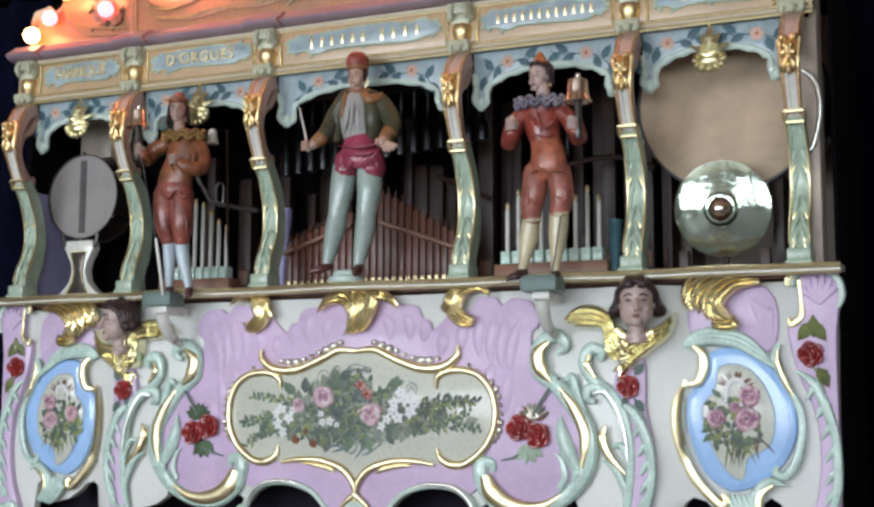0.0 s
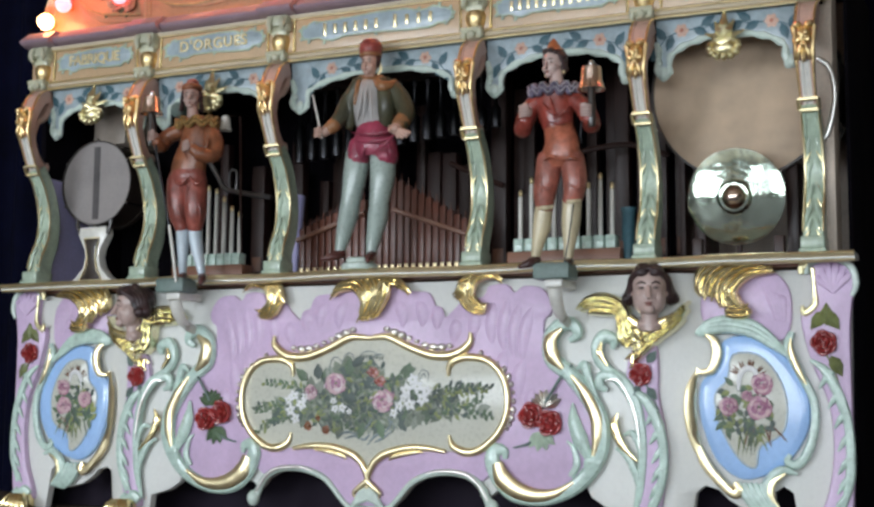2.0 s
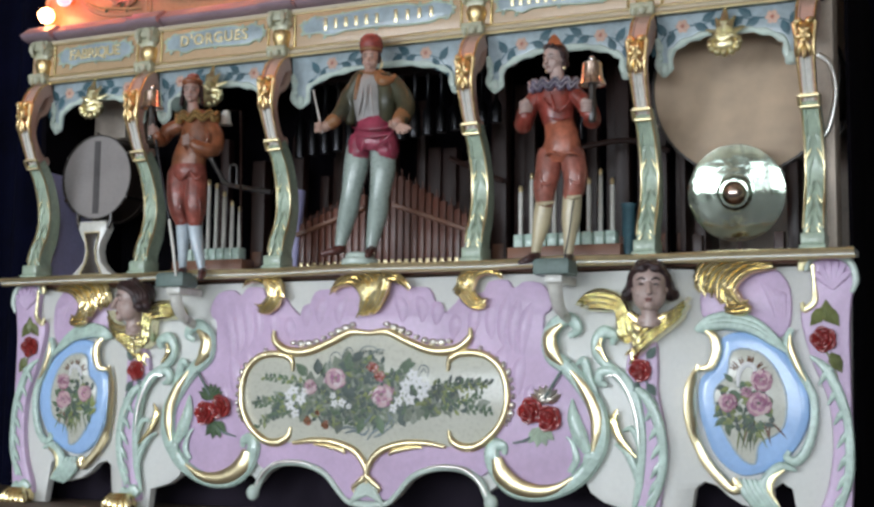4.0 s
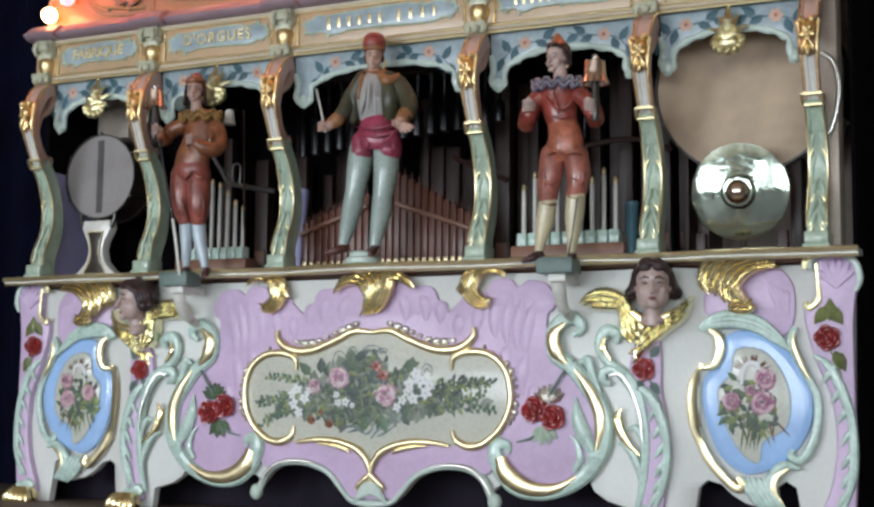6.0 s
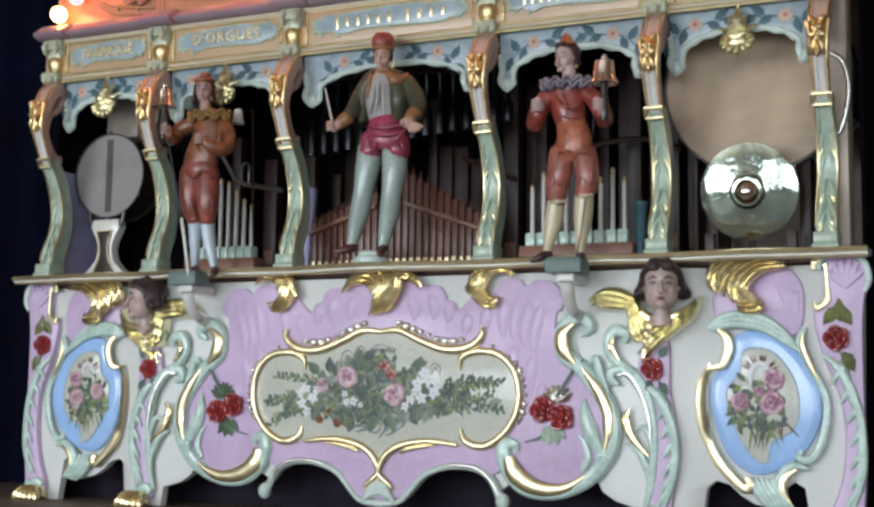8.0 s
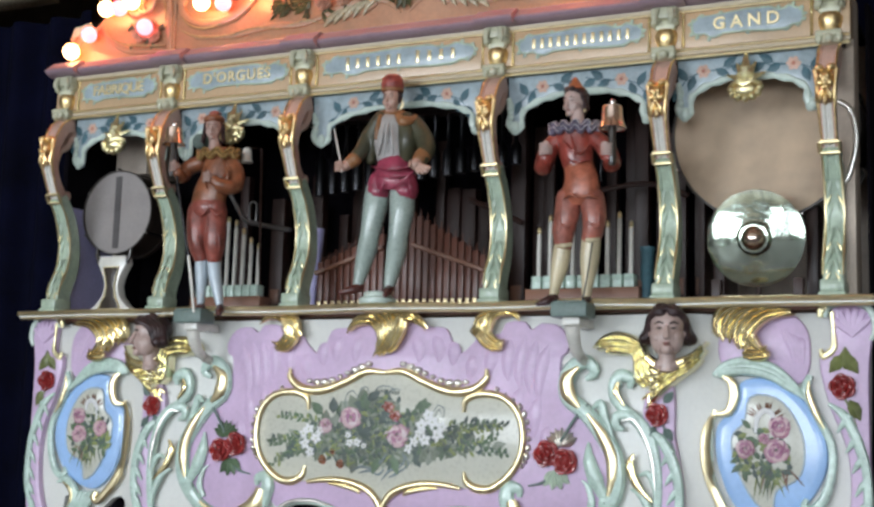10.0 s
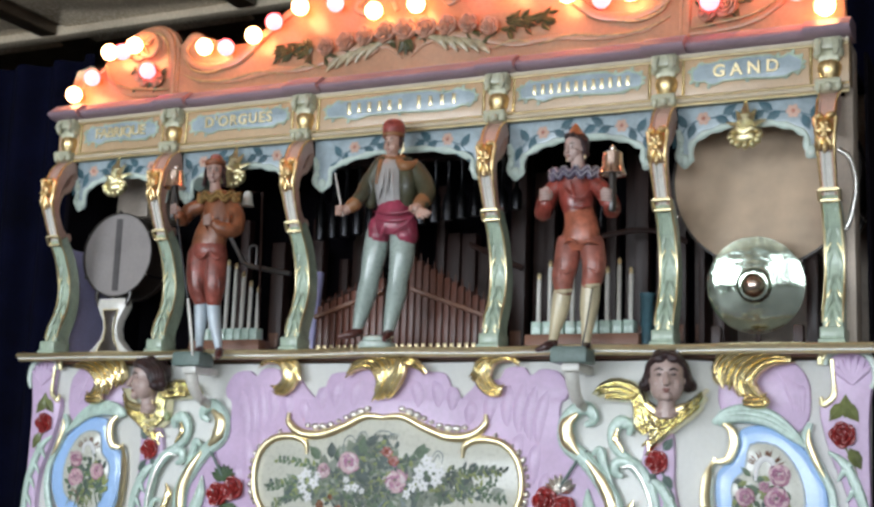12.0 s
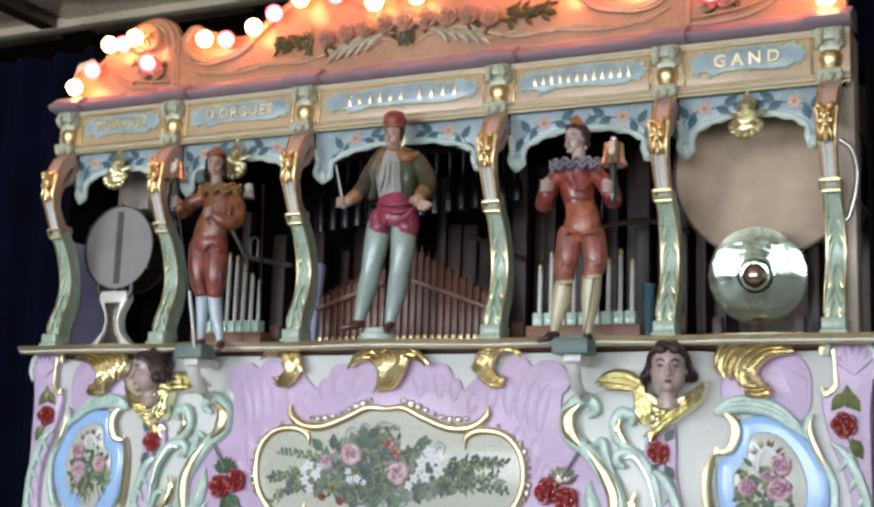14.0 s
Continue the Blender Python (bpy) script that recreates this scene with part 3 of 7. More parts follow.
def column(x):
    """A serpentine console pillar: base, body, buckle, mask, console and capital."""
    rng = random.Random(7)
    path = curve2(COLPATH, 8)
    low, high = [p for p in path if p.y < 2.655], [p for p in path if p.y > 2.645]
    bm = bmesh.new()
    strip(bm, low, lambda u: 0.074 - 0.012 * u, lambda u: 0.055 + 0.03 * (1 - u), 0)
    body = part("column", bm, SAGE, organ, "serpentine sage green pillar with gilded edges")
    body.location = (x, 0, 0)
    # leaf-like swellings down the shaft, gilt on the edges
    bm = bmesh.new()
    for k, u in enumerate((0.12, 0.26, 0.42, 0.58, 0.74, 0.88)):
        p = low[int(u * (len(low) - 1))]
        for s in (-1, 1):
            q = low[max(0, int(u * (len(low) - 1)) - 3)]
            sweep(bm, [(s * 0.006, p.x + 0.002, p.y + 0.045), (s * 0.014, p.x - 0.001, p.y + 0.02), (s * (0.022 + 0.004 * (k % 2)), (p.x + q.x) / 2, p.y - 0.012), (s * 0.026, q.x + 0.004, q.y - 0.02)], [0.002, 0.008, 0.008, 0.002], 0.5, 7)
    part("carved_leaf", bm, SAGE, body)
    for u in (0.03, 0.10, 0.34, 0.66):
        p = low[int(u * (len(low) - 1))]
        for s in (-1, 1):
            bm = bmesh.new()
            sweep(bm, [(s * 0.010, p.x - 0.002, p.y + 0.024), (s * 0.022, p.x - 0.004, p.y + 0.002), (s * 0.031, p.x - 0.001, p.y - 0.022)], [0.001, 0.005, 0.001], 0.5, 6)
            part("gilt_fleck", bm, SHELLGOLD, body, "worn gilding on a carved leaf")
    bm = bmesh.new()
    for s in (-1, 1):
        sweep(bm, [(s * (0.036 - 0.005 * i / len(low)), p.x - 0.001, p.y) for i, p in enumerate(low)][3:], [0.003, 0.006, 0.004, 0.006, 0.003], 1.0, 6)
    part("gilt_edge", bm, PALEGOLD, body, "gilded edge line")
    bm = bmesh.new()
    strip(bm, high, lambda u: 0.056 + 0.022 * u, lambda u: 0.03 + 0.03 * u, 0)
    # the console's return curl behind
    sweep(bm, [(0, p.x, p.y) for p in curve2([(0.06, 3.05), (0.085, 2.98), (0.06, 2.92), (0.01, 2.88), (-0.012, 2.80), (0.02, 2.72), (0.07, 2.67), (0.09, 2.68), (0.085, 2.70)], 6)], [0.03, 0.026, 0.02, 0.016, 0.016, 0.018, 0.02, 0.016, 0.01], 1.2, 8, 0, (1, 0, 0))
    edge_bm = bmesh.new()
    for s in (-1, 1):
        sweep(edge_bm, [(s * (0.026 + 0.011 * i / len(high)), p.x - 0.001, p.y) for i, p in enumerate(high)][2:], [0.0035, 0.0055, 0.004, 0.0055, 0.003], 1.0, 6)
    part("gilt_edge", edge_bm, MASKGOLD, body, "gilded edge line")
    part("console", bm, PINK, body, "salmon pink upper console")
    bm = bmesh.new()
    strip(bm, [p + Vector((-0.003, 0)) for p in high if p.y < 2.80], 0.04, 0.02, 0)
    part("console_inlay", bm, WHITE, body, "pale grey tapered inlay")
    bm = bmesh.new()
    box(bm, (-0.048, -0.002, SHELF), (0.048, 0.125, 2.128), 0.005)
    box(bm, (-0.043, 0.006, 2.128), (0.043, 0.118, 2.172), 0.006)
    part("base_block", bm, SAGE, body, "stepped sage green base block")
    bm = bmesh.new()
    ring = [(-0.036, 2.632), (0.036, 2.632), (0.036, 2.668), (-0.036, 2.668)]
    for (a, za), (b, zb) in zip(ring, ring[1:] + ring[:1]):
        sweep(bm, [(a, -0.004 - (za - 2.65) * 0.6, za), (b, -0.004 - (zb - 2.65) * 0.6, zb)], [0.0075], 1.0, 6)
    part("buckle", bm, PALEGOLD, body, "gilded buckle clasp")
    # grotesque mask with swag
    bm = bmesh.new()
    ball(bm, (0, -0.075, 2.885), (0.032, 0.03, 0.04), 10, 8)
    for s in (-1, 1):
        ball(bm, (s * 0.024, -0.085, 2.925), (0.02, 0.018, 0.014), 8, 6)
        ball(bm, (s * 0.013, -0.1, 2.892), (0.01, 0.008, 0.008), 6, 5)
        ball(bm, (s * 0.022, -0.09, 2.868), (0.014, 0.014, 0.013), 6, 5)
        sweep(bm, [(s * 0.03, -0.075, 2.94), (s * 0.044, -0.07, 2.92), (s * 0.038, -0.07, 2.87), (s * 0.034, -0.075, 2.82), (s * 0.04, -0.06, 2.785)], [0.006, 0.012, 0.009, 0.012, 0.003], 1.0, 7)
        sweep(bm, [(s * 0.008, -0.096, 2.845), (s * 0.02, -0.092, 2.825), (s * 0.024, -0.082, 2.795)], [0.007, 0.011, 0.003], 1.0, 7)
    ball(bm, (0, -0.106, 2.882), (0.009, 0.012, 0.014), 6, 5)
    ball(bm, (0, -0.097, 2.85), (0.016, 0.01, 0.008), 8, 5)
    ball(bm, (0, -0.085, 2.815), (0.013, 0.012, 0.03), 8, 6)
    for v in bm.verts:
        v.co.x *= 0.84
    part("mask", bm, MASKGOLD, body, "gilded carved mask")
    # capital: mint block, gilt cup, mint neck
    bm = bmesh.new()
    box(bm, (-0.052, 0.002, 3.205), (0.052, 0.09, 3.254), 0.010, 0)
    for s in (-1, 1):
        ball(bm, (s * 0.043, 0.03, 3.196), (0.014, 0.028, 0.018), 10, 7)
        sweep(bm, catmull([(s * 0.020, 0.010, 3.246), (s * 0.030, 0.0, 3.232), (s * 0.034, -0.004, 3.21), (s * 0.030, 0.0, 3.185)], 4), [0.010, 0.014, 0.014, 0.008], 1.0, 8)
    box(bm, (-0.04, 0.022, 3.165), (0.04, 0.09, 3.21), 0.01, 0)
    part("capital", bm, CAPITAL, body, "pale cream green carved capital")
    bm = bmesh.new()
    box(bm, (-0.042, 0.008, 3.045), (0.042, 0.08, 3.092), 0.012, 0)
    sweep(bm, [(-0.045, 0.004, 3.08), (0.045, 0.004, 3.08)], [0.014], 1.0, 8)
    for s in (-1, 1):
        ball(bm, (s * 0.036, 0.006, 3.064), (0.014, 0.014, 0.022), 10, 7)
    ball(bm, (0, 0.0, 3.062), (0.02, 0.016, 0.02), 10, 7)
    part("capital_neck", bm, CAPITAL, body, "pale cream green neck block")
    bm = bmesh.new()
    lathe(bm, [(0.024, 3.088), (0.034, 3.10), (0.043, 3.13), (0.045, 3.15), (0.036, 3.168)], (0, 0.052, 0), "z", 20)
    part("gilt_cup", bm, MASKGOLD, body, "gilded cup of the capital")
    return body


first = column(COLS[0])
for cx in COLS[1:]:
    twin = copy_thing(first, pose(cx, 0, 0))

# ---- entablature ----
bm = bmesh.new()
box(bm, (-1.87, 0.05, 3.085), (1.87, 0.13, 3.262), 0.003)
frieze = part("frieze", bm, PEACH, organ, "peach enamelled frieze")
for z, r in ((3.084, 0.005), (3.052, 0.007), (3.236, 0.005)):
    bm = bmesh.new()
    sweep(bm, [(-1.87, 0.044, z), (1.87, 0.044, z)], [r], 1.0, 8, 0)
    part("gold_line", bm, PALEGOLD, frieze, "gilded frieze moulding")
for prof, nm in (([(0.06, 3.058), (0.036, 3.058), (0.032, 3.062), (0.034, 3.07), (0.042, 3.078), (0.06, 3.08)], "lower_moulding"), ([(0.06, 3.238), (0.046, 3.238), (0.036, 3.246), (0.034, 3.254), (0.06, 3.258)], "upper_moulding")):
    bm = bmesh.new()
    moulding(bm, prof, -1.872, 1.872)
    part(nm, bm, FRIEZECREAM, frieze, "cream frieze moulding")
for cx in COLS:
    for s in (-1, 1):
        if abs(cx + s * 0.068) < 1.86:
            bm = bmesh.new()
            sweep(bm, [(cx + s * 0.068, 0.046, 3.088), (cx + s * 0.068, 0.046, 3.235)], [0.006], 1.0, 8)
            part("gold_line", bm, GOLD, frieze, "gilded upright line beside the capital")
CORNICE = [(0.13, 3.258), (0.05, 3.258), (0.032, 3.262), (0.016, 3.267), (0.004, 3.274), (0.0, 3.282), (0.003, 3.291), (0.014, 3.296), (0.019, 3.301), (0.028, 3.306), (0.036, 3.316), (0.05, 3.323), (0.056, 3.332), (0.13, 3.335)]
bm = bmesh.new()
moulding(bm, CORNICE, -1.88, 1.88)
for cx in COLS:
    moulding(bm, [(y - (0.032 if y < 0.1 else 0), z - (0.003 if y < 0.1 else 0)) for y, z in CORNICE], max(cx - 0.085, -1.89), min(cx + 0.085, 1.89))
cornice = part("cornice", bm, LAVENDER, organ, "lavender moulded cornice breaking forward over the pillars")

# name plates in the five bays; the names themselves are plain bars
BAYS = list(zip(COLS, COLS[1:]))


def plate(x0, x1, name_bars, text=""):
    bm = bmesh.new()
    w, cx = (x1 - x0) / 2, (x0 + x1) / 2
    rng = random.Random(int(100 * x1))
    pts = []
    for k in range(44):
        a = 2 * math.pi * k / 44
        c, s = math.cos(a), math.sin(a)
        px = w * math.copysign(abs(c) ** 0.45, c)
        pz = 0.042 * math.copysign(abs(s) ** 0.5, s) * (1 + 0.16 * math.sin(9 * a)) + 0.004 * math.sin(14 * a)
        pts.append((cx + px, 3.172 + pz))
    relief(bm, pts, 0.052, 0.042, 0.004)
    pl = part("name_plate", bm, PALEBLUE, organ, "pale blue scroll-edged name plate")
    bm = bmesh.new()
    relief_pts = [Vector(p) for p in pts]
    sweep(bm, [(p.x, 0.044, p.y) for p in relief_pts + relief_pts[:1]], [0.004, 0.006, 0.003, 0.006, 0.004, 0.006, 0.003], 0.8, 6)
    for k in range(0, 44, 3):
        leaf(bm, pts[k][0], pts[k][1], math.atan2(pts[k][1] - 3.172, (pts[k][0] - cx) * 0.3) + 0.6, 0.021, 0.020, 0.043)
    part("plate_edge", bm, SAGE, pl, "leafy carved plate edge")
    if text:
        cu = bpy.data.curves.new("lettering", "FONT")
        cu.body, cu.size, cu.extrude, cu.bevel_depth = text, 0.068, 0.003, 0.0015
        cu.align_x, cu.align_y = "CENTER", "CENTER"
        cu.space_character = (2 * w * (0.96 if len(text) > 5 else 0.78)) / (0.0535 * len(text))
        ob = new("lettering", cu)
        ob.data.materials.append(PALEGOLD)
        dg = bpy.context.evaluated_depsgraph_get()
        me = bpy.data.meshes.new_from_object(ob.evaluated_get(dg))
        bpy.data.objects.remove(ob)
        ob = new("lettering", me)
        ob.parent = pl
        ob.matrix_local = pose(cx, 0.038, 3.172, 90)
        tagged(ob, "raised pale gold letters")
    for b0, b1, h in name_bars:
        bm = bmesh.new()
        box(bm, (b0, 0.036, 3.172 - h / 2), (b1, 0.043, 3.172 + h / 2), 0.0025)
        part("lettering", bm, PALEGOLD, pl, "raised pale gold lettering")


plate(-1.70, -1.28, [], "FABRIQUE")
plate(-1.08, -0.56, [], "D'ORGUES")
plate(-0.36, 0.36, [(-0.25 + 0.05 * k, -0.234 + 0.05 * k, 0.056 if k == 0 else 0.044) for k in range(6)] + [(0.09 + 0.055 * k, 0.106 + 0.055 * k, 0.056 if k == 0 else 0.044) for k in range(4)])
plate(0.56, 1.08, [(0.62 + 0.036 * k, 0.634 + 0.036 * k, 0.042) for k in range(12)])
plate(1.28, 1.70, [], "GAND")

# valances with painted flowers
def valance(x0, x1, finial):
    w, cx = (x1 - x0) / 2 - 0.035, (x0 + x1) / 2
    half = [(0.0, 2.955 if not finial else 2.93), (0.25, 2.96), (0.42, 2.95), (0.58, 2.938), (0.72, 2.915), (0.79, 2.895), (0.80, 2.85), (0.82, 2.828), (0.88, 2.818), (0.95, 2.832), (0.975, 2.87), (0.955, 2.91), (0.985, 2.96)]
    if w > 0.4:
        half = [(u, z + 0.012) for u, z in half]
    low = curve2(both(half[1:]), 4)
    pts = [(cx + p.x * w, p.y) for p in low] + [(cx + w, 3.06), (cx - w, 3.06)]
    bm = bmesh.new()
    relief(bm, pts, 0.10, 0.078, 0.005)
    v = part("valance", bm, PALEBLUE, organ, "pale blue scalloped valance painted with flowers")
    bm = bmesh.new()
    edge = [(cx + p.x * w, 0.077, p.y + 0.003) for p in low]
    sweep(bm, edge, [0.009, 0.017] * 15, 0.6, 6)
    for s in (-1, 1):
        for (a, b), r in (((0.88, 2.838), 0.02), ((0.94, 2.88), 0.013), ((0.955, 2.92), 0.012)):
            ball(bm, (cx + s * a * w, 0.072, b + (0.012 if w > 0.4 else 0)), (r, 0.012, r * 1.3), 8, 6)
    part("valance_edge", bm, PALEMINT, v, "bumpy mint carved valance edge")
    dz = 0.012 if w > 0.4 else 0.0
    for s in (-1, 1):
        bm = bmesh.new()
        fx = cx + s * w * (0.52 if not finial else 0.62)
        blossom(bm, fx, 3.0 + dz * 0.6, 0.027, 0.076, (2, 2, 1), 6, random.Random(1), 0.12)
        for k in range(3):
            leaf(bm, fx + s * (0.035 + 0.03 * k), 2.985 - 0.018 * k, (1.0 if k % 2 else -1.2) if s > 0 else math.pi - (1.0 if k % 2 else -1.2), 0.068, 0.040, 0.076)
            leaf(bm, fx - s * (0.045 + 0.03 * k), 3.005 + 0.004 * k, (math.pi - 0.6 if k % 2 else math.pi + 0.5) if s > 0 else (0.6 if k % 2 else -0.5), 0.068, 0.038, 0.076)
        sweep(bm, [(fx - s * 0.15, 0.0765, 3.02), (fx - s * 0.08, 0.0765, 3.0), (fx, 0.0765, 3.0), (fx + s * 0.06, 0.0765, 2.98), (fx + s * 0.11, 0.0765, 2.92)], [0.002, 0.003, 0.002], 0.3, 5)
        part("painted_sprig", bm, [SLATE, ORANGEP, PEACHFLOWER], v, "painted peach flowers with slate blue leaves")
    if finial:
        bm = bmesh.new()
        for a, l, w0 in ((0, 0.085, 0.016), (0.45, 0.062, 0.013), (-0.45, 0.062, 0.013), (1.15, 0.06, 0.009), (-1.15, 0.06, 0.009)):
            d = Vector((math.sin(a), 0, math.cos(a)))
            base = Vector((cx, 0.05, 2.935))
            sweep(bm, [base, base + d * l * 0.45 + Vector((0, -0.014, 0)), base + d * l], [w0 * 0.7, w0, 0.002], 0.7, 7)
        ball(bm, (cx, 0.045, 2.912), (0.042, 0.028, 0.026), 14, 9)
        for k in range(7):
            a = math.pi * (k / 6)
            ball(bm, (cx + 0.040 * math.cos(a), 0.034, 2.914 - 0.026 * math.sin(a)), (0.011, 0.013, 0.012), 8, 6)
        sweep(bm, [(cx - 0.044, 0.04, 2.925), (cx - 0.02, 0.022, 2.932), (cx, 0.018, 2.922), (cx + 0.02, 0.022, 2.932), (cx + 0.044, 0.04, 2.925)], [0.006, 0.009, 0.008, 0.009, 0.006], 0.8, 8)
        for vt in bm.verts:
            vt.co = Vector((cx + (vt.co.x - cx) * 1.35, 0.05 + (vt.co.y - 0.05) * 1.35, 2.92 + (vt.co.z - 2.925) * 1.4))
        part("gilt_shell", bm, SHELLGOLD, v, "gilded carved shell drop")


for i, (b0, b1) in enumerate(BAYS):
    valance(b0, b1, i in (0, 1, 4))

# ---- crest with bulbs ----
CREST = [(0.0, 3.90), (0.2, 3.87), (0.4, 3.80), (0.55, 3.71), (0.7, 3.625), (0.85, 3.565), (0.95, 3.575), (1.06, 3.615), (1.145, 3.645), (1.215, 3.60), (1.23, 3.62), (1.285, 3.685), (1.376, 3.712), (1.49, 3.685), (1.60, 3.61), (1.66, 3.555), (1.70, 3.515), (1.79, 3.525), (1.845, 3.47), (1.855, 3.33)]
bm = bmesh.new()
relief(bm, [(p.x, p.y) for p in curve2(both(CREST[1:]), 5)], 0.11, 0.07, 0.006)
crest = part("crest", bm, CRESTPAINT, organ, "peach carved crest board lit by coloured bulbs")
bm = bmesh.new()
for s in (-1, 1):
    scroll(bm, [(0.60, 3.68), (0.75, 3.58), (0.88, 3.48), (1.03, 3.46), (1.13, 3.49), (1.185, 3.56), (1.14, 3.625), (1.075, 3.60), (1.09, 3.56)], [0.02, 0.024, 0.022, 0.02, 0.022, 0.016, 0.01], 0.065, 0.7, s=s)
    scroll(bm, [(0.02, 3.40), (0.1, 3.46), (0.25, 3.475), (0.4, 3.43), (0.52, 3.40), (0.68, 3.41), (0.9, 3.385), (1.1, 3.40)], [0.006, 0.016, 0.02, 0.012, 0.016, 0.012, 0.01], 0.066, 0.6, s=s)
    for k in range(5):
        scroll(bm, [(0.14 + 0.05 * k, 3.455 - 0.006 * k), (0.18 + 0.05 * k, 3.43 - 0.006 * k), (0.23 + 0.05 * k, 3.415 - 0.005 * k)], [0.012, 0.009, 0.003], 0.064, 0.8, s=s)
    scroll(bm, [(1.243, 3.34), (1.25, 3.5), (1.27, 3.62), (1.34, 3.68), (1.45, 3.66), (1.5, 3.6), (1.46, 3.55), (1.41, 3.57), (1.43, 3.6)], [0.016, 0.018, 0.02, 0.022, 0.022, 0.02, 0.016, 0.012, 0.008], 0.066, 0.8, s=s)
    scroll(bm, [(1.3, 3.645), (1.38, 3.65), (1.42, 3.61), (1.40, 3.57)], [0.008, 0.012, 0.01, 0.004], 0.062, 0.8, s=s)
    scroll(bm, [(1.22, 3.36), (1.35, 3.36), (1.5, 3.38), (1.62, 3.45), (1.66, 3.54)], [0.006, 0.012, 0.014, 0.012, 0.006], 0.066, 0.7, s=s)
    scroll(bm, [(1.66, 3.52), (1.72, 3.49), (1.8, 3.51), (1.835, 3.46), (1.80, 3.43), (1.775, 3.46)], [0.01, 0.014, 0.014, 0.012, 0.008, 0.004], 0.064, 0.8, s=s)
    scroll(bm, [(1.222, 3.345), (1.224, 3.45), (1.224, 3.58)], [0.008], 0.066, 0.8, s=s)
    scroll(bm, [(0.05, 3.62), (0.1, 3.70), (0.2, 3.72), (0.26, 3.66), (0.2, 3.62), (0.16, 3.65)], [0.012, 0.018, 0.02, 0.018, 0.012, 0.006], 0.064, 0.8, s=s)
part("crest_scroll", bm, CRESTPAINT, crest, "carved peach scrollwork with gilt lights")
for s in (-1, 1):
    for pts, rad, y in (([(0.56, 3.70), (0.66, 3.63), (0.78, 3.555), (0.90, 3.475), (1.03, 3.437), (1.14, 3.465), (1.2, 3.55)], [0.003, 0.007, 0.008, 0.008, 0.007, 0.006, 0.003], 0.058),
                        ([(0.42, 3.392), (0.50, 3.415), (0.58, 3.40)], [0.003, 0.007, 0.003], 0.058),
                        ([(0.62, 3.385), (0.76, 3.41), (0.92, 3.39), (1.08, 3.40), (1.18, 3.44)], [0.003, 0.006, 0.006, 0.006, 0.003], 0.06),
                        ([(1.265, 3.5), (1.285, 3.61), (1.35, 3.665), (1.44, 3.645)], [0.003, 0.006, 0.006, 0.003], 0.048),
                        ([(1.26, 3.375), (1.36, 3.385), (1.5, 3.405), (1.6, 3.455), (1.64, 3.53)], [0.003, 0.006, 0.006, 0.005, 0.003], 0.052)):
        bm = bmesh.new()
        scroll(bm, pts, rad, y, 0.8, s=s)
        part("gilt_line", bm, GILTPAINT, crest, "dull gilded scroll line")
for s in (-1, 1):
    for k in range(5):
        bm = bmesh.new()
        scroll(bm, [(0.06 + 0.055 * k, 3.475 - 0.008 * k), (0.115 + 0.055 * k, 3.478 - 0.012 * k), (0.17 + 0.05 * k, 3.45 - 0.012 * k), (0.20 + 0.05 * k, 3.405 - 0.008 * k)], [0.004, 0.014, 0.016, 0.004], 0.056 + 0.001 * k, 0.8, s=s)
        part("gadroon_leaf", bm, GADROON, crest, "pale carved gadroon leaf")
    bm = bmesh.new()
    spiral = [(1.40 + (0.085 - 0.0055 * i) * math.cos(0.62 * i + 0.4), 3.60 + (0.085 - 0.0055 * i) * math.sin(0.62 * i + 0.4)) for i in range(14)]
    scroll(bm, spiral, [0.006, 0.014, 0.013, 0.011, 0.009, 0.008], 0.054, 0.8, n=3, s=s)
    for k in range(4):
        scroll(bm, [(1.275 + 0.022 * k, 3.55 + 0.01 * k), (1.30 + 0.02 * k, 3.635 + 0.006 * k), (1.37 + 0.016 * k, 3.685 - 0.012 * k), (1.45 + 0.012 * k, 3.67 - 0.02 * k)], [0.003, 0.009, 0.009, 0.003], 0.06, 0.8, s=s)
    part("crest_volute", bm, CRESTPAINT, crest, "peach carved spiral volute")
    bm = bmesh.new()
    for k in range(4):
        scroll(bm, [(1.70 + 0.03 * k, 3.47), (1.715 + 0.03 * k, 3.515), (1.745 + 0.024 * k, 3.53 - 0.008 * k), (1.775 + 0.02 * k, 3.50 - 0.012 * k)], [0.003, 0.01, 0.01, 0.003], 0.058, 0.8, s=s)
    part("end_curl", bm, CAPITAL, crest, "pale carved curl at the crest's end")
bm = bmesh.new()
rng = random.Random(11)
for k in range(-5, 6):
    x, z = 0.1 * k, 3.53 - 0.006 * abs(k) ** 1.3 + rng.uniform(-0.008, 0.008)
    if abs(k) < 5:
        rose = bmesh.new()
        carved_rose(rose, x, z, 0.052 - 0.003 * abs(k), 0.052)
        part("carved_rose", rose, ROSEPEACH, crest, "carved peach rose")
    for j in range(3):
        leaf(bm, x + rng.uniform(-0.03, 0.03), z + rng.uniform(-0.045, -0.01), rng.uniform(0, 6.28), 0.06, 0.03, 0.06, 0, 0.008)
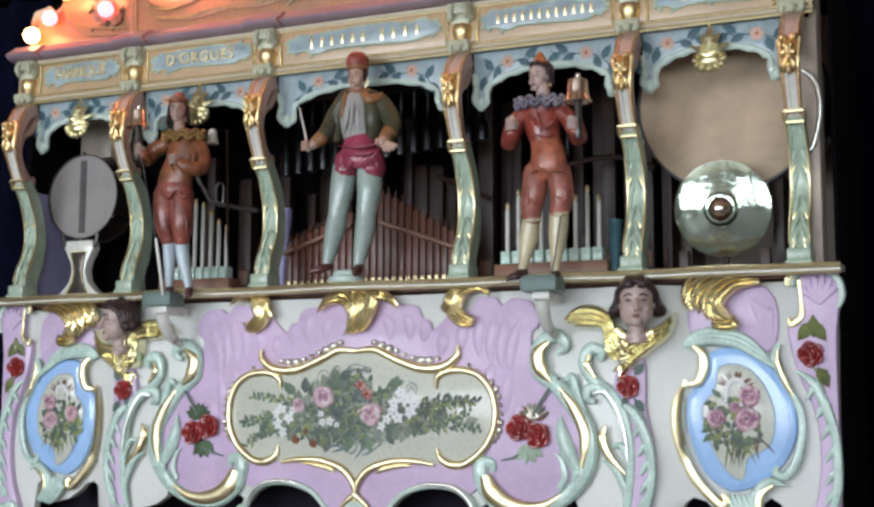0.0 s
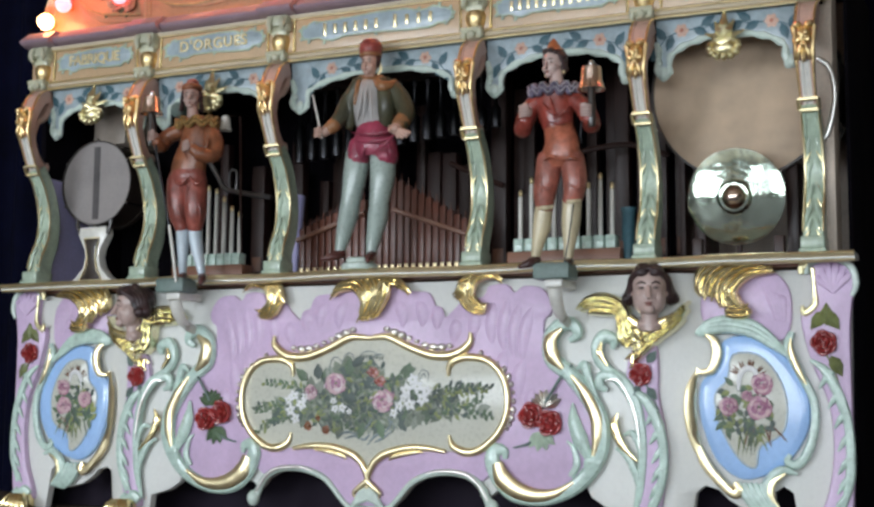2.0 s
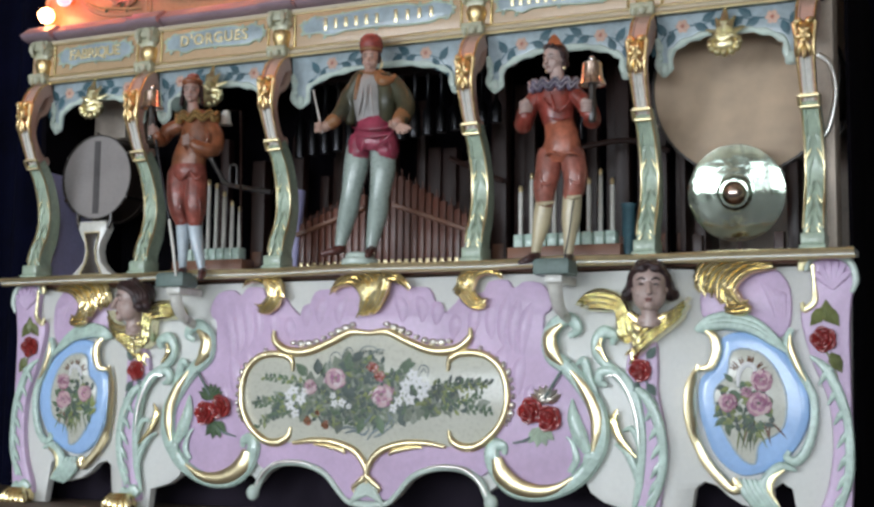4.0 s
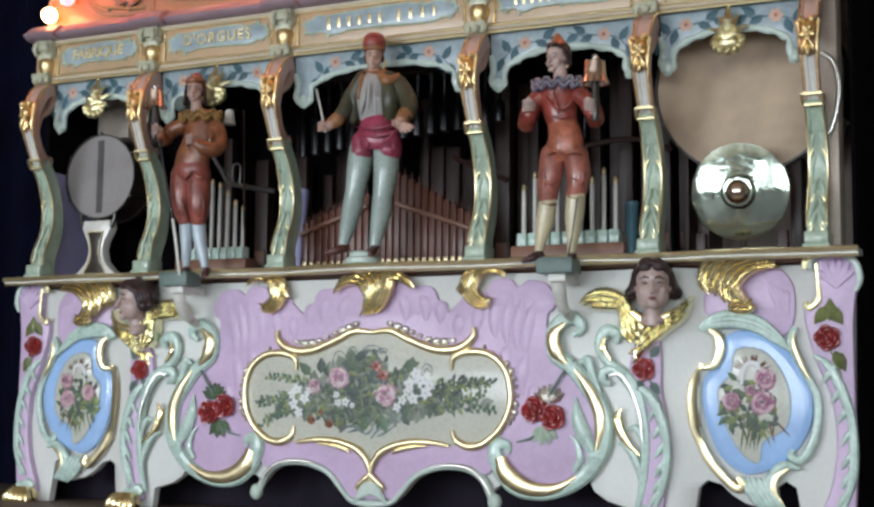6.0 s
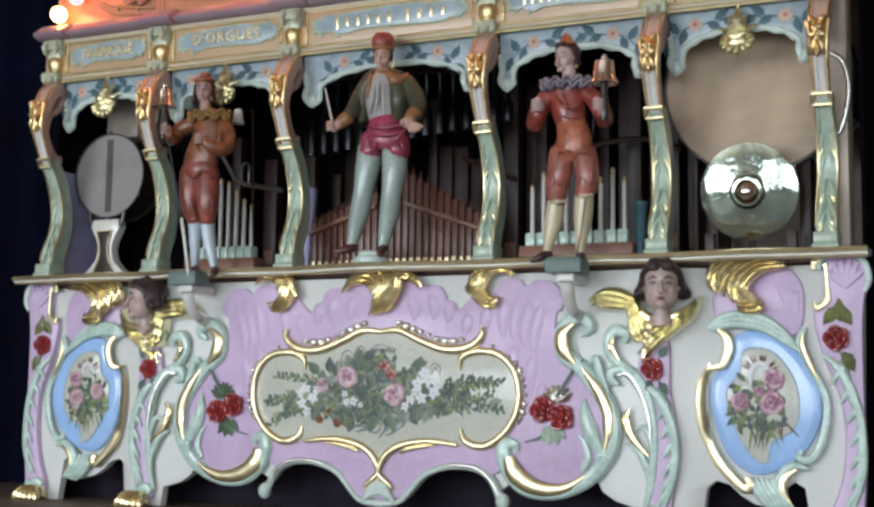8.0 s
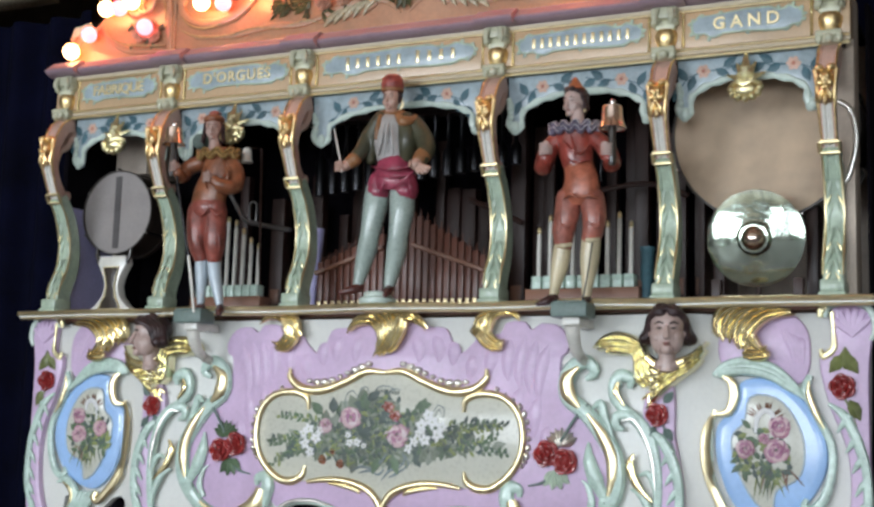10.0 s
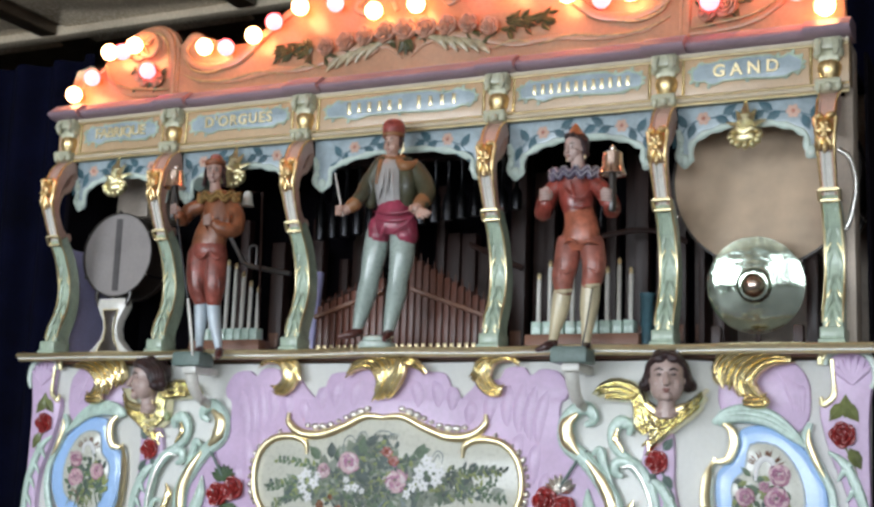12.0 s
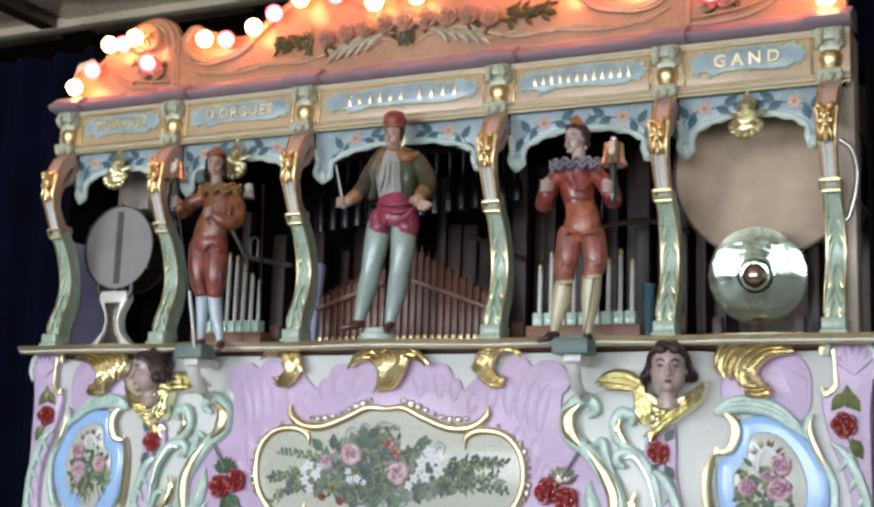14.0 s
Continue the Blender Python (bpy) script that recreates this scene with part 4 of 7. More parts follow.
for s in (-1, 1):
    for j in range(44):
        leaf(bm, s * rng.uniform(0.46, 0.66), 3.49 + rng.uniform(-0.03, 0.03), (0 if s > 0 else math.pi) + rng.uniform(-0.9, 0.9), 0.055, 0.024, 0.06, 0, 0.008)
for j, a in enumerate((-1.57, -1.2, -1.95)):
    leaf(bm, 0, 3.50, a, 0.10, 0.04, 0.055, 0, 0.01)
for s in (-1, 1):
    for rx, rz, rr in ((1.40, 3.455, 0.05), (1.33, 3.43, 0.035)):
        rose = bmesh.new()
        carved_rose(rose, s * rx, rz, rr, 0.052)
        part("carved_rose", rose, ROSEPEACH, crest, "carved peach rose")
    for j in range(14):
        leaf(bm, s * (1.40 + rng.uniform(-0.1, 0.1)), 3.44 + rng.uniform(-0.05, 0.04), rng.uniform(0, 6.28), 0.05, 0.026, 0.062, 0, 0.006)
tagged(part("leaf_garland", bm, GARLAND, crest, "carved olive leaves of the garland"), kind="stuff")

BULBS = [(1.789, 3.385, 0), (1.685, 3.459, 1), (1.59, 3.579, 0), (1.44, 3.598, 0), (1.51, 3.572, 1), (1.352, 3.461, 1), (1.032, 3.544, 0), (0.91, 3.527, 1), (0.762, 3.569, 0), (0.654, 3.621, 1), (0.519, 3.675, 0), (0.335, 3.668, 1), (0.40, 3.76, 2), (0.21, 3.83, 0), (0.0, 3.84, 1)]


def bulb(x, z, kind):
    bm = bmesh.new()
    lathe(bm, [(0.016, 0.05), (0.018, 0.02), (0.016, 0.012)], (x, 0.022, z), "y", 12, 1)
    ball(bm, (x, 0.004, z), (0.039, 0.039, 0.039), 16, 12, 0)
    part("bulb", bm, [(BULBW, BULBR, BULBO)[kind], GOLD], crest, ("lit warm white bulb", "lit pink bulb", "lit amber bulb")[kind], smooth=60)


for bx, bz, kd in BULBS:
    for s in ((-1, 1) if bx else (1,)):
        bulb(s * bx, bz, kd)
crest.location.y = 0.03
bulb(-0.138, 3.609, 0)
bulb(0.069, 3.613, 0)

# ---- carved work of the lower front, drawn for one half and mirrored ----
LILAC_EDGE = [(0.0, 2.03), (0.055, 2.03), (0.118, 2.046), (0.187, 2.023), (0.267, 2.011), (0.302, 1.939), (0.335, 1.912), (0.39, 1.957), (0.42, 1.99), (0.5, 1.99), (0.532, 2.034), (0.607, 2.037), (0.639, 2.006), (0.681, 2.029), (0.755, 2.017),
              (0.796, 1.957), (0.79, 1.915), (0.765, 1.89), (0.766, 1.81), (0.80, 1.735), (0.872, 1.685), (0.94, 1.603), (0.985, 1.522), (0.99, 1.431), (0.965, 1.35), (0.91, 1.28), (0.83, 1.24), (0.745, 1.222), (0.65, 1.235), (0.59, 1.28), (0.545, 1.29),
              (0.50, 1.262), (0.43, 1.296), (0.33, 1.303), (0.242, 1.283), (0.187, 1.252), (0.131, 1.19), (0.086, 1.152), (0.0, 1.145)]


def carved(name, mat, parent, label, draw, mirrored=True, smooth=50):
    """One part for each half, drawn by draw(bm, s)."""
    obs = []
    for s in ((1, -1) if mirrored else (1,)):
        bm = bmesh.new()
        draw(bm, s)
        obs.append(part(name, bm, mat, parent, label, smooth))
    return obs


bm = bmesh.new()
relief(bm, [(p.x, p.y) for p in curve2(both(LILAC_EDGE[1:-1]), 4, True)], 0.029, 0.012, 0.007)
lilac = part("lilac_shellwork", bm, LILAC, organ, "lilac scallop-edged carved ground")


for s in (1, -1):
    for k, (x, z, a, l) in enumerate(((0.11, 1.99, -1.3, 0.13), (0.2, 1.98, -1.2, 0.12), (0.27, 1.95, -1.1, 0.1), (0.36, 1.9, -1.2, 0.1), (0.45, 1.94, -1.3, 0.13), (0.53, 1.97, -1.35, 0.18), (0.6, 1.98, -1.5, 0.22), (0.66, 1.97, -1.6, 0.24), (0.72, 1.95, -1.75, 0.24), (0.62, 1.78, -1.8, 0.16), (0.7, 1.74, -1.9, 0.18), (0.74, 1.62, -2.0, 0.12))):
        bm = bmesh.new()
        d, q = Vector((math.cos(a), math.sin(a))), Vector((-math.sin(a), math.cos(a)))
        pts = [Vector((x, z)) + d * l * u + q * 0.02 * math.sin(3.1 * u + 0.4 * k) for u in (0, 0.25, 0.5, 0.75, 1)]
        scroll(bm, [(p.x, p.y) for p in pts], [0.006, 0.028, 0.032, 0.022, 0.004], 0.014, 0.28, s=s)
        part("shell_flute", bm, LILAC, lilac)


def trim(bm, s):
    scroll(bm, [(0.0, 1.128), (0.086, 1.139), (0.131, 1.176), (0.187, 1.238), (0.242, 1.27), (0.33, 1.291), (0.43, 1.284), (0.494, 1.247), (0.526, 1.195), (0.545, 1.162)], [0.016, 0.012, 0.012, 0.013, 0.013, 0.014, 0.014, 0.016, 0.018, 0.022], 0.012, 0.9, s=s)
    ball(bm, (s * 0.548, 0.008, 1.16), (0.03, 0.025, 0.034), 10, 8)


carved("arch_trim", PALEMINT, board, "pale mint arch moulding", trim)
# a silver strip on the mint arch trim, shaped as its highlight
carved("arch_light", SILVER, board, "silver line for the highlight along the arch", lambda bm, s: scroll(bm, [(0.26, 1.284), (0.33, 1.296), (0.43, 1.288), (0.49, 1.25), (0.525, 1.2), (0.54, 1.17)], [0.002, 0.006, 0.008, 0.008, 0.008, 0.003], 0.0, 0.8, s=s))


def drop(bm, s):
    for k in range(4):
        scroll(bm, [(0.0, 1.215 - 0.012 * k), (0.03 + 0.008 * k, 1.20 - 0.014 * k), (0.045 + 0.01 * k, 1.165 - 0.012 * k)], [0.012, 0.014, 0.005], 0.002, 0.8, s=s)


carved("centre_drop", PALEMINT, board, "mint leaf drop", drop)

# painted panel and its gilded frame
PANEL = [(0.0, 1.835), (0.087, 1.832), (0.179, 1.795), (0.292, 1.758), (0.38, 1.765), (0.46, 1.752), (0.53, 1.735), (0.587, 1.685), (0.614, 1.607), (0.609, 1.519), (0.567, 1.44), (0.493, 1.382), (0.428, 1.374), (0.35, 1.375), (0.263, 1.386), (0.162, 1.384), (0.06, 1.35), (0.012, 1.30)]
bm = bmesh.new()
relief(bm, [(p.x, p.y) for p in curve2(both(PANEL[1:]), 4, True)], 0.02, 0.006, 0.003)
panel = part("painted_panel", bm, PAINTED_CREAM, organ, "grey-cream panel painted with a wide bouquet")


def frame_gold(bm, s):
    scroll(bm, [(0.0, 1.832), (0.087, 1.836), (0.179, 1.796), (0.292, 1.758), (0.392, 1.763), (0.452, 1.805), (0.457, 1.848)], [0.010, 0.016, 0.017, 0.019, 0.02, 0.016, 0.007], -0.002, 0.8, s=s)
    scroll(bm, [(0.36, 1.675), (0.37, 1.724), (0.43, 1.748), (0.523, 1.738), (0.587, 1.685), (0.614, 1.607), (0.609, 1.519), (0.567, 1.44), (0.493, 1.382), (0.428, 1.375), (0.38, 1.40), (0.366, 1.44)], [0.006, 0.014, 0.016, 0.015, 0.015, 0.014, 0.014, 0.015, 0.016, 0.018, 0.014, 0.005], -0.001, 0.8, s=s)
    scroll(bm, [(0.002, 1.215), (0.008, 1.287), (0.06, 1.349), (0.162, 1.382), (0.263, 1.386), (0.352, 1.374)], [0.006, 0.014, 0.016, 0.015, 0.013, 0.008], -0.002, 0.8, s=s)
    scroll(bm, [(0.1, 1.335), (0.12, 1.35), (0.19, 1.365), (0.25, 1.37)], [0.004, 0.01, 0.009, 0.003], -0.002, 0.8, s=s)
    scroll(bm, [(0.0, 1.25), (0.03, 1.225), (0.06, 1.20), (0.055, 1.18)], [0.012, 0.012, 0.008, 0.003], -0.004, 0.8, s=s)


carved("gilt_frame", PALEGOLD, panel, "gilded scroll frame", frame_gold)


BEADS = curve2([(0.50, 1.765), (0.60, 1.70), (0.638, 1.61), (0.632, 1.51), (0.60, 1.45)], 3)[:12] + curve2([(0.08, 1.868), (0.18, 1.83), (0.29, 1.792), (0.40, 1.80)], 3)[:9]
for s in (1, -1):
    for k, p in enumerate(BEADS):
        bm = bmesh.new()
        q = 1.0 + 0.25 * math.sin(5 * k)
        ball(bm, (s * p.x, 0.006, p.y), (0.010 * q if k < 12 else 0.018 * q, 0.012, 0.013 * q), 9, 6)
        part("frame_scallop", bm, SILVER, panel, "silvered scallop bead")

# the wide painted bouquet
bm = bmesh.new()
rng = random.Random(21)
YP = 0.0055


def bouquet_top(x):
    return 1.555 + 0.185 * math.exp(-((x + 0.03) / 0.22) ** 2) + 0.03 * math.exp(-((abs(x) - 0.3) / 0.1) ** 2)


def bouquet_low(x):
    return 1.53 - 0.075 * math.exp(-((x + 0.06) / 0.26) ** 2)


# soft undergrowth, then leaves, then sprays at both ends
for k in range(260):
    x = rng.gauss(-0.04, 0.16)
    lo, hi = bouquet_low(x), bouquet_top(x)
    leaf(bm, x, rng.uniform(lo + 0.01, hi - 0.02), rng.uniform(0, 6.28), rng.uniform(0.05, 0.085), rng.uniform(0.04, 0.06), YP - rng.uniform(0, 0.0008), rng.choice((1, 0, 8, 8, 9)), 0.001)
for k in range(420):
    x = max(-0.4, min(0.36, rng.gauss(-0.03, 0.17)))
    lo, hi = bouquet_low(x), bouquet_top(x)
    leaf(bm, x, rng.uniform(lo, hi), rng.uniform(0, 6.28), rng.uniform(0.022, 0.05), rng.uniform(0.014, 0.026), YP - rng.uniform(0.001, 0.0025), rng.choice((0, 1, 1, 2, 8, 9)), 0.002)
for x, z, a, l, w in ((0.165, 1.665, 1.2, 0.07, 0.06), (0.14, 1.69, 0.2, 0.08, 0.05), (-0.10, 1.68, 1.4, 0.08, 0.05), (-0.08, 1.72, 0.5, 0.07, 0.045), (-0.29, 1.655, 2.4, 0.08, 0.05), (-0.24, 1.66, 1.6, 0.07, 0.05), (-0.02, 1.62, 1.0, 0.09, 0.06), (-0.06, 1.57, 2.6, 0.08, 0.06), (0.04, 1.50, -1.2, 0.09, 0.05), (-0.02, 1.49, -1.9, 0.08, 0.045)):
    leaf(bm, x, z, a, l, w, YP - 0.003, rng.choice((0, 1)), 0.003)
for s in (-1, 1):
    for stem in range(6):
        bx, bz, a = s * 0.27, 1.56 + rng.uniform(-0.05, 0.06), (0 if s > 0 else math.pi) + s * rng.uniform(-0.45, 0.4)
        stem_pts = []
        for k in range(22):
            d = 0.30 * (k + 1) / 22 * (1 - 0.18 * abs(stem - 2.5) / 2.5)
            px, pz = bx + math.cos(a) * d, bz + math.sin(a) * d - 0.03 * (d / 0.3) ** 2 + (1.547 - bz) * (d / 0.3) ** 2 * 0.6
            if abs(px) < 0.555:
                stem_pts.append((px, pz))
                leaf(bm, px, pz, a + (0.8 if k % 2 else -0.8) + rng.uniform(-0.5, 0.5), rng.uniform(0.026, 0.042) * (1.1 - 0.5 * k / 22), 0.017, YP - 0.001, rng.choice((0, 0, 1, 2, 8)), 0.002)
        scroll(bm, stem_pts, [0.0015], YP - 0.0006, 0.4, mat=0, n=1, seg=5)
for x, z, r in ((-0.153, 1.642, 0.062), (0.063, 1.575, 0.066), (-0.277, 1.609, 0.040)):
    painted_rose(x, z, r, YP - 0.003, panel, [ROSEPALE, ROSE, PURPLEROSE, PINKWHITE], "painted rose in pink and mauve", rng)
for x, z, r in ((0.02, 1.69, 0.032), (0.052, 1.657, 0.03)):
    painted_rose(x, z, r, YP - 0.003, panel, [ORANGEP, CORAL, RED, ROSEPALE], "painted orange-red lily", rng)
for x, z, r in ((-0.286, 1.468, 0.024), (-0.2, 1.452, 0.024), (-0.24, 1.50, 0.018)):
    painted_rose(x, z, r, YP - 0.002, panel, [TAN, ORANGEP, BOXWOOD, TAN], "small painted russet flower", rng)
for x, z, r in ((0.204, 1.662, 0.026), (0.173, 1.619, 0.03), (0.245, 1.583, 0.028), (0.189, 1.561, 0.026), (0.141, 1.554, 0.022), (0.222, 1.633, 0.03), (0.117, 1.525, 0.02), (0.265, 1.615, 0.022), (0.16, 1.585, 0.02), (-0.355, 1.594, 0.024), (-0.319, 1.557, 0.026), (-0.371, 1.534, 0.024), (-0.344, 1.50, 0.022), (-0.381, 1.575, 0.02), (-0.30, 1.59, 0.02), (-0.156, 1.541, 0.018), (-0.122, 1.544, 0.02), (-0.165, 1.573, 0.016), (-0.09, 1.53, 0.014)):
    one = bmesh.new()
    for j in range(5):
        leaf(one, x, z, 6.283 * j / 5 + x * 9 + rng.uniform(-0.2, 0.2), r * rng.uniform(1.0, 1.25), r * 0.85, YP - 0.004, 0, 0.001)
    ball(one, (x, YP - 0.005, z), (0.004, 0.0015, 0.004), 5, 4, 1)
    part("painted_flower", one, [WHITEP, LEAFLIGHT], panel, "painted white star flower", 60)
for pts, m in ((((-0.145, 1.426), (-0.10, 1.445), (-0.05, 1.44), (-0.012, 1.465), (0.02, 1.50)), 7), (((-0.11, 1.418), (-0.06, 1.43), (-0.02, 1.415), (0.01, 1.44)), 7), (((-0.003, 1.393), (0.03, 1.43), (0.08, 1.45), (0.10, 1.48), (0.09, 1.51)), 7), (((0.03, 1.405), (0.07, 1.425), (0.115, 1.46), (0.105, 1.50)), 7)):
    scroll(bm, pts, [0.002, 0.006, 0.003, 0.006, 0.002], YP - 0.003, 0.2, mat=m)
for pts in (((-0.185, 1.69), (-0.18, 1.74), (-0.15, 1.755), (-0.125, 1.73)), ((-0.13, 1.72), (-0.11, 1.765), (-0.085, 1.77), (-0.07, 1.745)), ((-0.06, 1.73), (-0.03, 1.772), (0.02, 1.775), (0.05, 1.755)), ((0.0, 1.74), (0.04, 1.765), (0.075, 1.76)), ((0.22, 1.67), (0.245, 1.70), (0.272, 1.685), (0.268, 1.65)), ((0.23, 1.655), (0.25, 1.685), (0.262, 1.665))):
    scroll(bm, pts, [0.001, 0.0025, 0.001], YP - 0.002, 0.3, mat=7)
for k in range(9):
    leaf(bm, -0.04 + 0.013 * k, 1.768 - 0.001 * k, -1.4 - 0.05 * k, 0.022, 0.008, YP - 0.002, 1, 0.001)
bouquet = part("painted_leaves", bm, [LEAF, LEAFDARK, LEAFLIGHT, ROSE, ROSEPALE, ORANGEP, WHITEP, RIBBON, SAGELEAF, GREYLEAF], panel, "painted green leaves and tendrils of the bouquet", smooth=60)
tagged(bouquet, kind="stuff")


# gilded acanthus tufts under the shelf
def tuft(lobes, s=1, y=-0.012):
    for pts, r in lobes:
        bm = bmesh.new()
        r *= 1.35
        scroll(bm, pts, [r * 0.4, r * 0.9, r, r * 0.85, r * 0.4], y, 0.7, s=s)
        mid = Vector(pts[-1]) - Vector(pts[0])
        q = Vector((-mid.y, mid.x)).normalized()
        for o in (-0.62, 0.0, 0.62):
            scroll(bm, [(a + q.x * o * r, b + q.y * o * r) for a, b in pts], [r * 0.12, r * 0.3, r * 0.34, r * 0.28, r * 0.1], y - r * (0.62 if o == 0 else 0.42), 1.0, s=s)
        part("acanthus_leaf", bm, GOLD, board, "gilded acanthus leaf")
        y -= 0.003


tuft([([(-0.17, 2.01), (-0.13, 2.045), (-0.06, 2.05), (-0.02, 2.0), (-0.03, 1.95)], 0.02), ([(-0.13, 2.05), (-0.05, 2.07), (0.0, 2.03), (0.0, 1.97), (-0.03, 1.905)], 0.022), ([(-0.06, 2.07), (0.02, 2.075), (0.05, 2.02), (0.03, 1.96), (-0.01, 1.91)], 0.022),
          ([(0.0, 2.075), (0.08, 2.07), (0.08, 2.01), (0.05, 1.95), (0.02, 1.915)], 0.02), ([(0.19, 2.02), (0.14, 2.055), (0.08, 2.05), (0.05, 1.99), (0.045, 1.94)], 0.018), ([(0.06, 2.075), (0.12, 2.065), (0.15, 2.045), (0.18, 2.03), (0.20, 2.01)], 0.012)])
for s in (1, -1):
    tuft([([(0.43, 2.07), (0.42, 2.02), (0.44, 1.97), (0.48, 1.935), (0.525, 1.93)], 0.016), ([(0.47, 2.075), (0.455, 2.03), (0.465, 1.98), (0.50, 1.95), (0.53, 1.955)], 0.018), ([(0.60, 2.05), (0.55, 2.075), (0.49, 2.06), (0.47, 2.01), (0.47, 1.985)], 0.016), ([(0.40, 1.985), (0.42, 2.01), (0.43, 2.04), (0.46, 2.06), (0.5, 2.07)], 0.016)], s)
for s in (1, -1):
    tuft([([(1.395, 1.97), (1.385, 2.01), (1.41, 2.06), (1.48, 2.09), (1.56, 2.085)], 0.024), ([(1.42, 1.965), (1.425, 2.01), (1.46, 2.055), (1.52, 2.075), (1.60, 2.08)], 0.026), ([(1.475, 1.925), (1.465, 1.975), (1.49, 2.03), (1.55, 2.065), (1.62, 2.075)], 0.026), ([(1.56, 1.91), (1.515, 1.945), (1.50, 1.995), (1.56, 2.05), (1.655, 2.06)], 0.024), ([(1.48, 1.91), (1.51, 1.905), (1.54, 1.905), (1.56, 1.91), (1.57, 1.92)], 0.02)], s)


def med_ground(bm, s):
    pts = curve2([(1.382, 1.974), (1.39, 1.876), (1.47, 1.89), (1.58, 1.86), (1.66, 1.80), (1.705, 1.84), (1.715, 1.93), (1.70, 2.004), (1.644, 2.06), (1.568, 2.07), (1.44, 2.05)], 4, True)
    relief(bm, [(s * p.x, p.y) for p in pts], 0.029, 0.016, 0.006)
    for k in range(4):
        scroll(bm, [(1.60 + 0.025 * k, 2.02 - 0.02 * k), (1.64 + 0.015 * k, 1.95), (1.66 + 0.01 * k, 1.87)], [0.003, 0.015, 0.004], 0.016, 0.4, s=s)


carved("lilac_fan", LILAC, board, "lilac carved fan above the medallion", med_ground)

# blue medallions
MED_OUT = [(1.458, 1.80), (1.517, 1.822), (1.602, 1.812), (1.677, 1.757), (1.735, 1.681), (1.77, 1.588), (1.768, 1.495), (1.73, 1.41), (1.669, 1.345), (1.585, 1.303), (1.509, 1.30), (1.433, 1.36), (1.391, 1.45), (1.368, 1.546), (1.374, 1.643), (1.418, 1.69), (1.45, 1.74)]
MED_IN = [(1.501, 1.749), (1.592, 1.748), (1.657, 1.681), (1.692, 1.587), (1.686, 1.494), (1.657, 1.451), (1.605, 1.426), (1.586, 1.398), (1.576, 1.341), (1.529, 1.359), (1.482, 1.424), (1.445, 1.509), (1.431, 1.585), (1.446, 1.624), (1.481, 1.662)]


